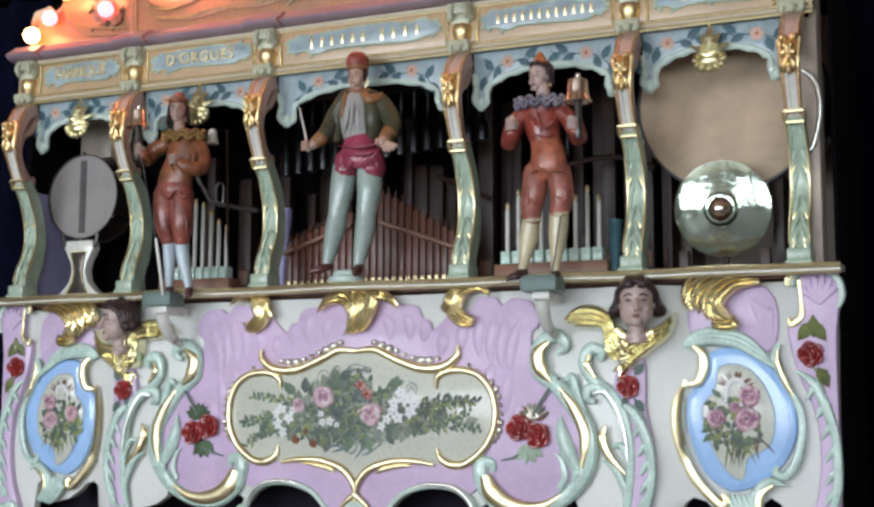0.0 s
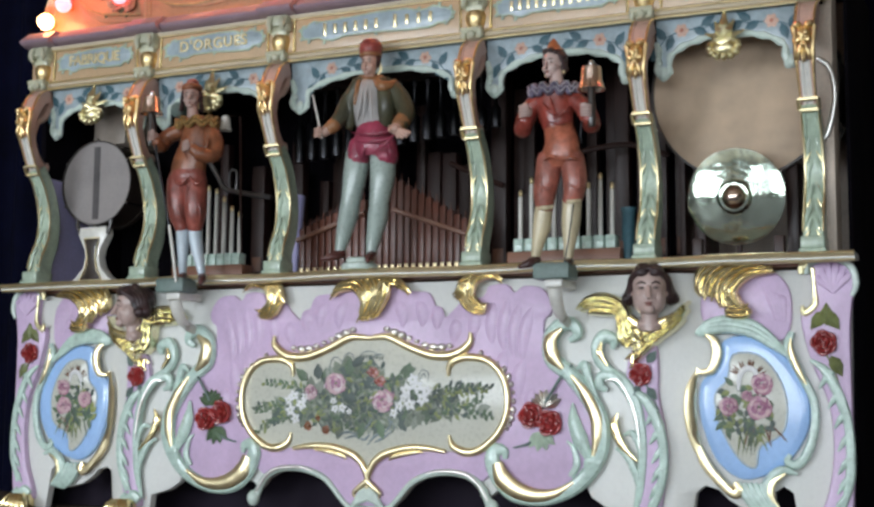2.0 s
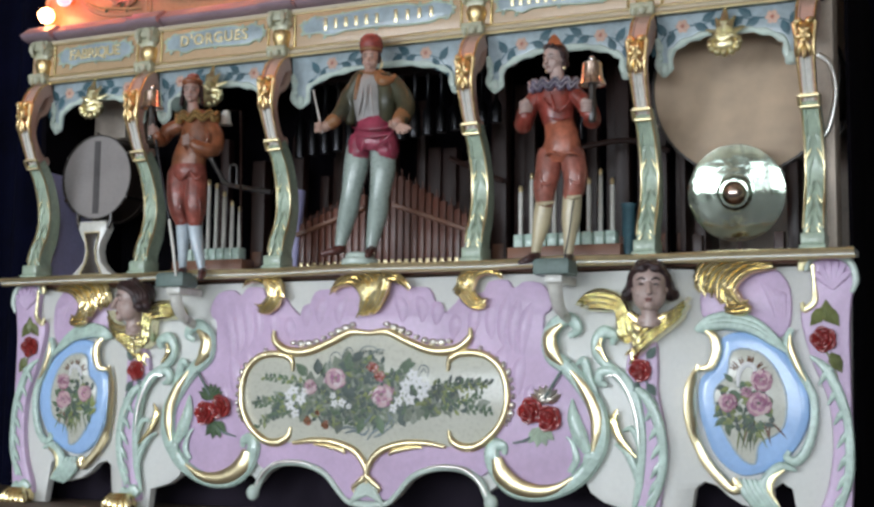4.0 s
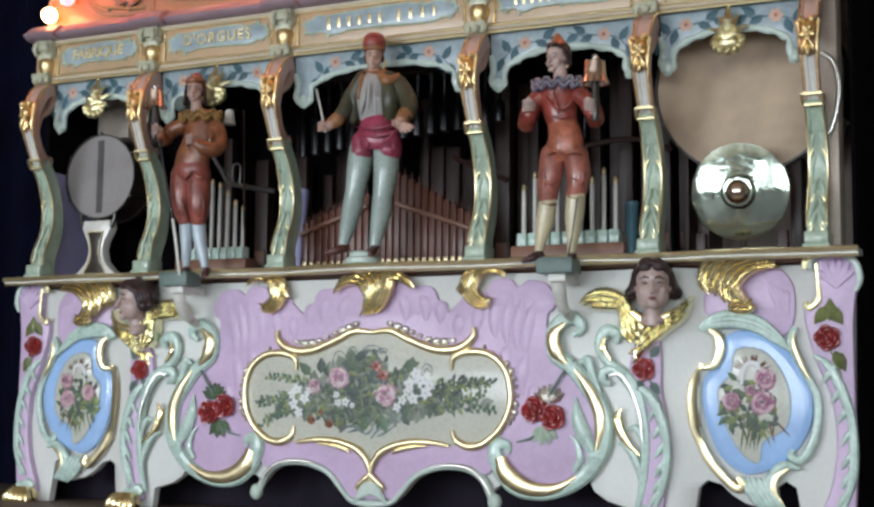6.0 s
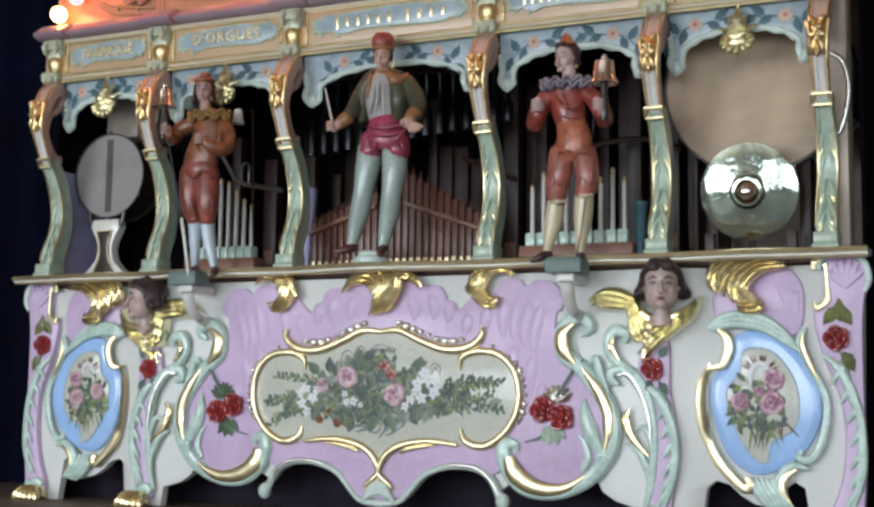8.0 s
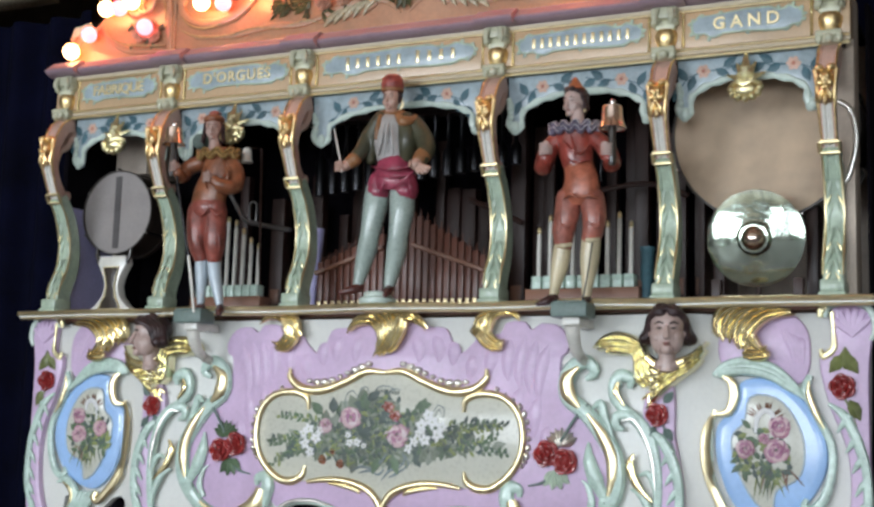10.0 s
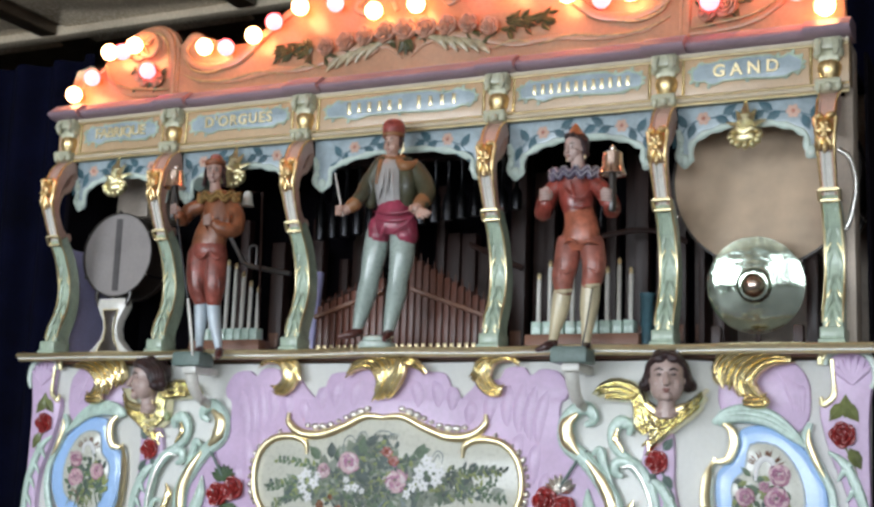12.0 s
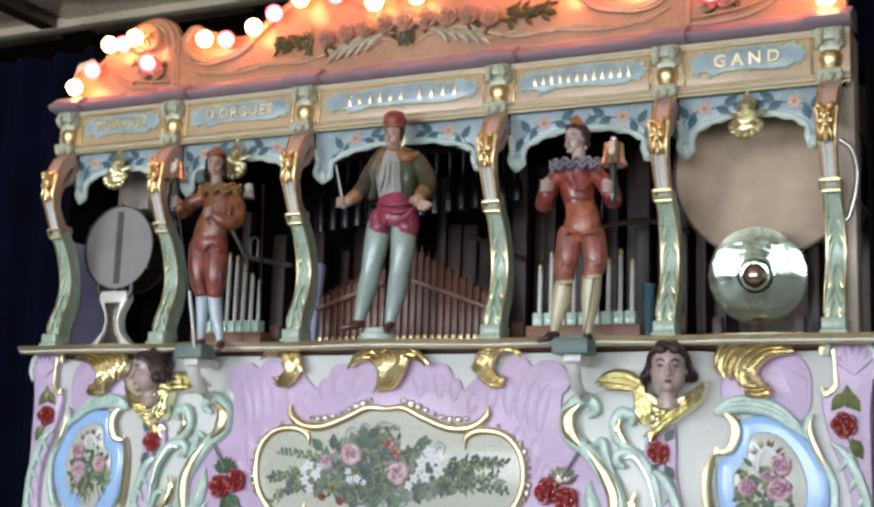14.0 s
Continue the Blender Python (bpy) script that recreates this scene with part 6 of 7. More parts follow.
WINGS = (([(1.188, 1.80), (1.165, 1.814), (1.133, 1.886), (1.11, 1.942), (1.063, 1.979), (0.996, 1.99), (0.943, 1.968), (0.914, 1.932)], [(1.109, 1.774), (1.076, 1.806), (1.072, 1.851), (1.065, 1.897), (1.034, 1.899), (0.996, 1.903), (0.953, 1.903), (0.917, 1.904)]),
         ([(1.138, 1.841), (1.161, 1.832), (1.189, 1.849), (1.221, 1.862), (1.267, 1.893), (1.299, 1.915), (1.322, 1.937), (1.341, 1.954)], [(1.141, 1.719), (1.16, 1.733), (1.193, 1.764), (1.225, 1.79), (1.267, 1.821), (1.303, 1.852), (1.331, 1.887), (1.351, 1.923)]))


def feather(bm, upper, lower, f0, f1, reach, y, s):
    """One ridged feather between two edges of a wing, from its root to reach of its length."""
    up, lo = curve2(upper, 4), curve2(lower, 4)
    n = max(4, int(len(up) * reach))
    rows = []
    for i in range(n):
        taper = math.sin(math.pi * min(1.0, 0.25 + 0.75 * (n - 1 - i) / (n - 1) * 1.0)) if i > n - 5 else 1.0
        row = []
        for j in range(7):
            v = j / 6
            f = min(1.0, (f0 + f1) / 2 + (f1 - f0) * (v - 0.5) * max(0.15, taper))
            p = up[i].lerp(lo[i], f)
            row.append(bm.verts.new((s * p.x, y - 0.012 * math.sin(math.pi * v) - 0.0025 * math.sin(2.2 * i + 3 * v), p.y)))
        row.append(bm.verts.new((s * p.x, y + 0.05, p.y)))
        q = up[i].lerp(lo[i], f0)
        row.append(bm.verts.new((s * q.x, y + 0.05, q.y)))
        rows.append(row)
    for r1, r2 in zip(rows, rows[1:]):
        for j in range(9):
            bm.faces.new((r1[j], r1[(j + 1) % 9], r2[(j + 1) % 9], r2[j]))
    bm.faces.new(rows[0])
    bm.faces.new(rows[-1])


for s in (1, -1):
    bm = bmesh.new()
    carved_head(bm, (1.212, -0.06, 1.988) if s > 0 else (-1.165, -0.05, 1.985), 0.098, 0.24 if s > 0 else -0.80, extra=curls)
    part("cherub_head", bm, [CHERUB, HAIR, EYE_PAINT, LIP], board, "carved cherub head with painted flesh and brown curls", smooth=60)
    for upper, lower in WINGS:
        for k in range(4):
            bm = bmesh.new()
            feather(bm, upper, lower, k / 4, (k + 1.06) / 4, 1.0 - 0.05 * (k % 2) - 0.03 * k, -0.036 + 0.002 * k, s)
            part("wing_feather", bm, WINGGOLD, board, "gilded wing feather")
    bm = bmesh.new()
    for k in range(4):
        scroll(bm, [(1.15 + 0.01 * k, 1.87), (1.145 + 0.015 * k, 1.83), (1.155 + 0.008 * k, 1.78), (1.16, 1.74)], [0.012, 0.016, 0.013, 0.004], -0.03 + 0.003 * k, 0.8, s=s)
    scroll(bm, [(1.13, 1.89), (1.17, 1.86), (1.22, 1.858), (1.28, 1.885)], [0.016, 0.022, 0.022, 0.012], -0.045, 0.8, s=s)
    part("gilt_drape", bm, GOLD, board, "gilded drape below the head")


# the lower front follows the plan of its wings
for top_part in organ.children:
    if top_part.name.split(".")[0] in ("front_board", "lilac_shellwork", "painted_panel", "medallion", "end_post", "inner_post", "mint_scroll", "feather_scroll"):
        for ob in [top_part] + list(top_part.children_recursive):
            for v in ob.data.vertices:
                v.co.y += float(np.interp(abs(v.co.x), SET_BACK_X, SET_BACK_Y))
                if abs(v.co.x) > 1.36:
                    v.co.x -= math.copysign(0.006, v.co.x)

# ---- figures and instruments ----


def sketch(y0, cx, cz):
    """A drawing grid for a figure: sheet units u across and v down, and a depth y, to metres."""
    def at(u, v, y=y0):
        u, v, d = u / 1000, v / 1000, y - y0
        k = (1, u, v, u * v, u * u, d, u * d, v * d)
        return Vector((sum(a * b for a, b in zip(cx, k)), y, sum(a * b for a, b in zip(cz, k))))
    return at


def limb(bm, at, joints, mat, flat=1.0, seg=12, n=5, unit=0.00098, ends=(1, 1)):
    """A smooth limb: joints are (u, v, y, radius) on the sheet."""
    pts = catmull([at(u, v, y) for u, v, y, _ in joints], n)
    rad = [p.x for p in catmull([Vector((r * unit, 0, 0)) for *_, r in joints], n)]
    sweep(bm, pts, rad, flat, seg, mat)
    for p, r, on in ((pts[0], rad[0], ends[0]), (pts[-1], rad[-1], ends[1])):
        if on:
            ball(bm, p, (r, r * flat, r), seg, 6, mat)


def slim(bm, at, joints, mat, *rest, **more):
    """A limb a tenth thinner than drawn."""
    limb(bm, at, [(u, v, y, r * 0.9) for u, v, y, r in joints], mat, *rest, **more)


def fist(bm, c, r, mat, s=1):
    """A closed hand with four finger ridges and a thumb."""
    c = Vector(c)
    ball(bm, c, (0.78 * r, r * 0.62, r * 0.82), 12, 9, mat)
    for k in range(4):
        z = (1.5 - k) * 0.40 * r
        pts = [c + Vector((-0.72 * r * s, -0.2 * r, z * 1.05)), c + Vector((-0.55 * r * s, -0.72 * r, z)), c + Vector((0.05 * r * s, -0.9 * r, z * 0.96)), c + Vector((0.5 * r * s, -0.72 * r, z * 0.9))]
        sweep(bm, catmull(pts, 3), [0.16 * r, 0.2 * r, 0.19 * r, 0.15 * r], 1.0, 8, mat, (0, 0, 1))
        ball(bm, pts[-1], 0.16 * r, 7, 5, mat)
    sweep(bm, catmull([c + Vector((-0.3 * r * s, -0.3 * r, 0.7 * r)), c + Vector((0.1 * r * s, -0.7 * r, 0.86 * r)), c + Vector((0.45 * r * s, -0.75 * r, 0.7 * r))], 3), [0.22 * r, 0.22 * r, 0.16 * r], 1.0, 8, mat)


def folds(bm, at, lines, mat, r=0.006):
    for pts in lines:
        sweep(bm, catmull([at(*p) for p in pts], 4), [0.001, r, r, 0.001], 1.0, 6, mat)


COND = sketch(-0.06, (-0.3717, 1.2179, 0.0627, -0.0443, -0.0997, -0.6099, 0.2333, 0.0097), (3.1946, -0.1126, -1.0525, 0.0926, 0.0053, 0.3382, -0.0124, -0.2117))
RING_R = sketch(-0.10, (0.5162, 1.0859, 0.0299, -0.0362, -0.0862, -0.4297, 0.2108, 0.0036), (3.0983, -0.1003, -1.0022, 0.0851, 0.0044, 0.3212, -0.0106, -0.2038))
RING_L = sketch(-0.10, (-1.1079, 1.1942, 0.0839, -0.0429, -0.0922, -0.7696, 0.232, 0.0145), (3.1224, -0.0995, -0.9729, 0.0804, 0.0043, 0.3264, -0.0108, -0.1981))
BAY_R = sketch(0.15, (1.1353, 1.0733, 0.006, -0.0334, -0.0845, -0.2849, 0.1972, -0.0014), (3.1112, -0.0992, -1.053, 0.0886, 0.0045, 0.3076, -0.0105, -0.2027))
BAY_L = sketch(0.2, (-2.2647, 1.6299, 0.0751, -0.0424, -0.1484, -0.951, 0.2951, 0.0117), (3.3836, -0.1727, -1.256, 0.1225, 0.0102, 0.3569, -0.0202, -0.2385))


def conductor():
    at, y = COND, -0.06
    bm = bmesh.new()
    SK, HOSE_, SHO, CRI, SHI, OLI, TA, STI = range(8)
    # legs and shoes
    limb(bm, at, [(275, 560, y, 52), (262, 640, y - 0.005, 52), (242, 740, y - 0.01, 42), (230, 800, y, 43), (208, 880, y + 0.005, 34), (188, 955, y, 21)], HOSE_)
    limb(bm, at, [(375, 560, y, 54), (374, 650, y - 0.01, 53), (358, 750, y - 0.012, 42), (350, 815, y, 43), (332, 895, y + 0.005, 33), (316, 965, y, 22)], HOSE_)
    limb(bm, at, [(195, 962, y, 20), (160, 972, y - 0.03, 18), (115, 982, y - 0.05, 10)], SHO)
    limb(bm, at, [(320, 970, y, 22), (312, 980, y - 0.035, 20), (302, 992, y - 0.07, 12)], SHO)
    # sash and trunk hose
    limb(bm, at, [(338, 445, y, 70), (340, 480, y - 0.004, 84), (340, 530, y - 0.004, 94), (338, 568, y, 86)], CRI, 0.75, 18, ends=(0, 0))
    limb(bm, at, [(282, 530, y - 0.01, 48), (276, 572, y - 0.01, 50)], CRI)
    limb(bm, at, [(390, 530, y - 0.01, 50), (390, 570, y - 0.01, 54)], CRI)
    folds(bm, at, [[(250, 470, -0.135), (330, 480, -0.15), (430, 460, -0.13)], [(255, 500, -0.14), (340, 510, -0.155), (430, 490, -0.135)], [(430, 470, -0.13), (390, 520, -0.15), (330, 560, -0.14)], [(300, 520, -0.15), (290, 560, -0.14), (285, 595, -0.12)], [(400, 520, -0.145), (410, 560, -0.14), (415, 590, -0.12)]], CRI)
    # shirt, jacket, collar
    limb(bm, at, [(335, 248, y, 30), (332, 275, y - 0.005, 58), (330, 310, y - 0.01, 72), (328, 360, y - 0.012, 74), (335, 440, y, 68)], SHI, 0.72, 18, ends=(0, 0))
    folds(bm, at, [[(320, 280, -0.125), (310, 350, -0.14), (300, 430, -0.13)], [(335, 285, -0.13), (335, 360, -0.145), (340, 430, -0.13)], [(305, 290, -0.12), (290, 360, -0.13), (275, 430, -0.11)]], SHI, 0.007)
    for us in ([(292, 275, y + 0.0, 38), (258, 330, y - 0.004, 34), (252, 380, y - 0.006, 30), (245, 440, y, 22)], [(390, 278, y, 36), (400, 330, y - 0.018, 40), (400, 380, y - 0.02, 38), (394, 435, y - 0.005, 30)]):
        limb(bm, at, us, OLI, 1.15)
    limb(bm, at, [(298, 285, y + 0.025, 46), (390, 285, y + 0.025, 48)], OLI, 0.8)
    limb(bm, at, [(278, 290, y, 36), (238, 350, y - 0.01, 36), (212, 400, y - 0.035, 33), (178, 440, y - 0.06, 28)], OLI)
    limb(bm, at, [(432, 298, y, 40), (466, 350, y - 0.01, 40), (476, 400, y - 0.03, 38), (455, 438, y - 0.06, 32)], OLI)
    limb(bm, at, [(180, 438, y - 0.06, 31), (165, 448, y - 0.066, 29)], TA)
    limb(bm, at, [(462, 425, y - 0.05, 36), (448, 442, y - 0.066, 32)], TA)
    limb(bm, at, [(290, 262, y - 0.03, 14), (280, 300, y - 0.05, 13), (268, 350, y - 0.055, 7)], TA)
    limb(bm, at, [(360, 258, y - 0.035, 16), (378, 278, y - 0.06, 22), (410, 275, y - 0.04, 20), (432, 262, y - 0.01, 12)], TA, 0.7)
    limb(bm, at, [(300, 255, y + 0.01, 26), (335, 262, y - 0.02, 24), (372, 258, y + 0.01, 28)], TA, 0.8)
    # hands
    limb(bm, at, [(160, 452, y - 0.068, 22), (140, 464, y - 0.08, 22)], SK)
    fist(bm, at(122, 470, y - 0.09), 0.026, SK)
    limb(bm, at, [(446, 448, y - 0.07, 24), (430, 460, y - 0.09, 24)], SK)
    for k, (du, dv) in enumerate(((10, 30), (28, 32), (44, 26), (56, 14))):
        limb(bm, at, [(432 + 4 * k, 462, y - 0.09, 12), (432 + du, 462 + dv, y - 0.10, 9)], SK, 1.0, 8, 3)
    limb(bm, at, [(420, 455, y - 0.095, 10), (410, 450, y - 0.11, 8), (408, 466, y - 0.12, 6)], SK, 1.0, 8, 3)
    limb(bm, at, [(128, 488, y - 0.10, 4), (112, 400, y - 0.10, 4), (96, 312, y - 0.10, 3)], STI, 1.0, 8)
    limb(bm, at, [(333, 262, y, 26), (333, 225, y, 24)], SK)
    ob = part("conductor_figure", bm, [SKIN, HOSE, REDSHOE, CRIMSON, SHIRT, OLIVE, TAN, WHITE], smooth=60)
    tagged(ob, "painted wooden bandmaster figure, olive jacket, crimson sash, pale hose, baton raised", "carved figure", "figures of the organ front")
    # the turning head
    neck = at(336, 188, y)
    bm = bmesh.new()

    def cap(bm, at2, r, r3):
        ball(bm, at2(0, 0.24, 0.3), (0.74 * r, 0.74 * r, 0.72 * r), 14, 10, 1, r3)
        for s in (-1, 1):
            ball(bm, at2(s * 0.62, 0.12, 0.1), (0.16 * r, 0.3 * r, 0.42 * r), 8, 6, 1, r3)
        prof = [(0.80, 0.52), (0.86, 0.62), (0.87, 0.75), (0.84, 0.80), (0.88, 0.95), (0.88, 1.3), (0.80, 1.62), (0.56, 1.88), (0.15, 2.0)]
        rows = [[bm.verts.new(at2(a * math.cos(2 * math.pi * j / 20), 0.05 + a * math.sin(2 * math.pi * j / 20), h)) for j in range(20)] for a, h in prof]
        for i, (r1, r2) in enumerate(zip(rows, rows[1:])):
            for j in range(20):
                bm.faces.new((r1[j], r1[(j + 1) % 20], r2[(j + 1) % 20], r2[j])).material_index = 5 if i < 3 else 4
        bm.faces.new(rows[-1]).material_index = 4
        bm.faces.new(rows[0]).material_index = 4
        sweep(bm, [at2(0.78, 0.2, 0.1), at2(0.8, 0.2, -0.5), at2(0.6, 0.1, -0.9)], [0.05 * r, 0.14 * r, 0.05 * r], 0.5, 6, 6)

    carved_head(bm, (0, 0, 0), 0.055, 0.0, extra=cap)
    head = part("head", bm, [SKIN, HAIR, EYE_PAINT, LIP, CAPRED, TAN, PALEGOLD], ob, "turning head in a red knitted cap", 60)
    head.matrix_local = pose(*neck)
    bm = bmesh.new()
    a, b = at(262, 1012, y), at(330, 1000, y)
    lathe(bm, [(0.075, 2.105), (0.078, 2.112), (0.075, 2.128), (0.06, 2.135), (0.058, 2.15), (0.05, 2.156)], ((a.x + b.x) / 2 - 0.03, y, 0), "z", 20)
    base = part("figure_plinth", bm, PALEMINT, smooth=40)
    tagged(base, "small round mint-painted plinth on the shelf", "plinth", "figure plinths")
    return ob, head, neck


CONDUCTOR, CONDUCTOR_HEAD, NECK = conductor()


def ruffle(bm, at, cu, cv, ru, rv, y, mat, waves=13, thick=0.012):
    """A frilled collar lying round the neck."""
    c = at(cu, cv, y)
    k = 0.00098
    pts = []
    for i in range(waves * 6 + 1):
        a = 2 * math.pi * i / (waves * 6)
        w = math.sin(waves * a)
        pts.append(c + Vector(((ru + 3 * w) * k * math.cos(a), (ru * 0.62) * k * math.sin(a), (rv * w) * k)))
    sweep(bm, pts, [thick], 0.8, 7, mat, (0, 0, 1))
    pts = [p + Vector((0, 0, -0.02)) for p in pts]
    sweep(bm, pts, [thick], 0.8, 7, mat, (0, 0, 1))


def bell(at_top, height, width, name_label, tilt=0.0):
    """A polished bell with a knob and a dark grip below."""
    ob = thing("hand_bell", at_top, name_label, "bell", "bells of the organ front")
    bm = bmesh.new()
    w, h = width / 2, height
    lathe(bm, [(0.12 * w, 0.0), (0.55 * w, -0.01 * h), (0.68 * w, -0.06 * h), (0.72 * w, -0.4 * h), (0.77 * w, -0.65 * h), (0.9 * w, -0.85 * h), (1.0 * w, -0.97 * h), (0.98 * w, -1.0 * h), (0.9 * w, -0.97 * h), (0.7 * w, -0.5 * h)], (0, 0, 0), "z", 28)
    part("bell_cup", bm, COPPER, ob, "polished copper bell cup", 40)
    bm = bmesh.new()
    ball(bm, (0, 0, 0.012), 0.012, 10, 8)
    part("knob", bm, CHROME, ob)
    bm = bmesh.new()
    lathe(bm, [(0.014, -h * 0.6), (0.016, -h), (0.013, -h - 0.03), (0.017, -h - 0.06), (0.017, -h - 0.12), (0.012, -h - 0.14)], (0, 0, 0), "z", 12)
    part("grip", bm, SHELL, ob, "dark turned grip")
    return ob


def ringer_right():
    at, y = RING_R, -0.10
    bm = bmesh.new()
    SK, COR, IVO, SHO, RUF, STI = 0, 4, 5, 6, 7, 8
    # breeches, stockings, shoes
    limb(bm, at, [(294, 590, y, 52), (284, 660, y - 0.008, 50), (272, 720, y - 0.008, 45), (272, 770, y - 0.006, 36)], 12)
    limb(bm, at, [(386, 590, y, 52), (396, 660, y - 0.008, 48), (392, 715, y - 0.008, 43), (382, 745, y - 0.006, 38)], 12)
    limb(bm, at, [(272, 770, y, 35), (268, 785, y, 36), (258, 850, y + 0.004, 36), (242, 915, y, 25), (230, 970, y, 17)], IVO)
    limb(bm, at, [(382, 745, y, 37), (382, 765, y, 38), (376, 840, y + 0.004, 37), (368, 920, y, 24), (362, 985, y, 17)], IVO)
    limb(bm, at, [(232, 980, y, 20), (205, 992, y - 0.03, 18), (168, 1004, y - 0.05, 10)], SHO)
    limb(bm, at, [(364, 990, y, 20), (358, 1002, y - 0.03, 18), (352, 1010, y - 0.05, 12)], SHO)
    for u, v in ((271, 772), (382, 750)):
        limb(bm, at, [(u - 30, v, y - 0.02, 8), (u, v + 4, y - 0.04, 9), (u + 30, v, y - 0.02, 8)], IVO, 1.0, 8)
    # tunic
    limb(bm, at, [(322, 288, y, 40), (320, 312, y, 74), (318, 350, y, 76), (325, 410, y - 0.004, 70), (333, 455, y - 0.008, 60)], 11, 0.72, 20, ends=(0, 0))
    limb(bm, at, [(333, 452, y - 0.008, 60), (336, 470, y - 0.008, 61), (345, 520, y - 0.014, 70), (342, 575, y - 0.006, 78), (340, 612, y, 64)], COR, 0.72, 20, ends=(0, 0))
    folds(bm, at, [[(270, 350, -0.16), (300, 390, -0.175), (340, 400, -0.175)], [(390, 350, -0.16), (360, 390, -0.175), (330, 410, -0.175)], [(290, 430, -0.15), (330, 440, -0.165), (385, 430, -0.15)], [(300, 330, -0.165), (312, 380, -0.175), (318, 430, -0.17)]], 11, 0.006)
    folds(bm, at, [[(335, 590, -0.175), (300, 570, -0.18), (270, 590, -0.16)], [(340, 590, -0.175), (380, 575, -0.18), (420, 590, -0.16)]], COR, 0.007)
    folds(bm, at, [[(250, 680, -0.155), (280, 700, -0.16), (310, 690, -0.15)], [(370, 680, -0.155), (400, 700, -0.16), (430, 690, -0.145)], [(262, 640, -0.155), (258, 690, -0.155), (262, 745, -0.14)], [(412, 630, -0.15), (414, 680, -0.15), (402, 725, -0.135)]], 12, 0.006)
    # arms
    limb(bm, at, [(250, 345, y, 34), (212, 400, y - 0.01, 38), (190, 462, y - 0.03, 36), (200, 425, y - 0.08, 30)], 11)
    fist(bm, at(206, 392, y - 0.09), 0.031, SK)
    limb(bm, at, [(404, 345, y, 34), (448, 395, y - 0.005, 38), (468, 448, y - 0.03, 36), (455, 425, y - 0.08, 30)], 11)
    fist(bm, at(448, 395, y - 0.09), 0.030, SK, -1)
    limb(bm, at, [(330, 300, y, 30), (330, 262, y, 27), (328, 235, y, 26)], SK)
    ruffle(bm, at, 318, 300, 96, 12, y - 0.005, RUF)
    ruffle(bm, at, 318, 296, 104, 12, y - 0.008, 13, thick=0.004)
    limb(bm, at, [(428, 435, y - 0.10, 4), (422, 480, y - 0.10, 4), (424, 520, y - 0.09, 3)], STI, 1.0, 6)
    limb(bm, at, [(388, 765, y - 0.05, 3), (366, 900, y - 0.06, 3), (342, 1012, y - 0.06, 4)], STI, 1.0, 6)

    def hair(bm, at2, r, r3):
        ball(bm, at2(0, 0.32, 0.34), (0.80 * r, 0.80 * r, 0.80 * r), 14, 10, 1, r3)
        for s in (-1, 1):
            for k in range(4):
                ball(bm, at2(s * (0.2 + 0.16 * k), -0.42 + 0.2 * k, 0.84 - 0.16 * k), (0.24 * r, 0.22 * r, 0.2 * r), 8, 6, 1, r3)
                ball(bm, at2(s * 0.7, 0.12 + 0.06 * k, 0.35 - 0.25 * k), (0.18 * r, 0.3 * r, 0.26 * r), 8, 6, 1, r3)
            ball(bm, at2(s * 0.74, 0.1, -0.62), (0.1 * r, 0.1 * r, 0.13 * r), 8, 6, 10, r3)
        ball(bm, at2(0, 0.7, -0.5), (0.4 * r, 0.3 * r, 0.4 * r), 10, 8, 1, r3)
        prof = [(0.62, 0.84), (0.66, 0.90), (0.46, 1.1), (0.3, 1.38), (0.14, 1.62), (0.02, 1.70)]
        rows = [[bm.verts.new(at2(a * math.cos(2 * math.pi * j / 16), 0.15 + a * math.sin(2 * math.pi * j / 16), h)) for j in range(16)] for a, h in prof]
        for r1, r2 in zip(rows, rows[1:]):
            for j in range(16):
                bm.faces.new((r1[j], r1[(j + 1) % 16], r2[(j + 1) % 16], r2[j])).material_index = 9
        bm.faces.new(rows[0]).material_index = 9

    carved_head(bm, at(318, 200, y), 0.060, -0.34, extra=hair, tilt=0.08)
    ob = part("bell_ringer_figure", bm, [CHERUB, HAIR, EYE_PAINT, LIP, CORAL, IVORY, SHOE, RUFF, ZINC, HATORANGE, PALEGOLD, DEEPRED, ROSYRED, RUFFEDGE], smooth=60)
    tagged(ob, "painted wooden bell ringer, coral red suit, ivory stockings, dark ruff", "carved figure", "figures of the organ front")
    p = at(470, 212, y - 0.09)
    bell(tuple(p), 0.090, 0.108, "copper hand bell held up by the coral red figure")


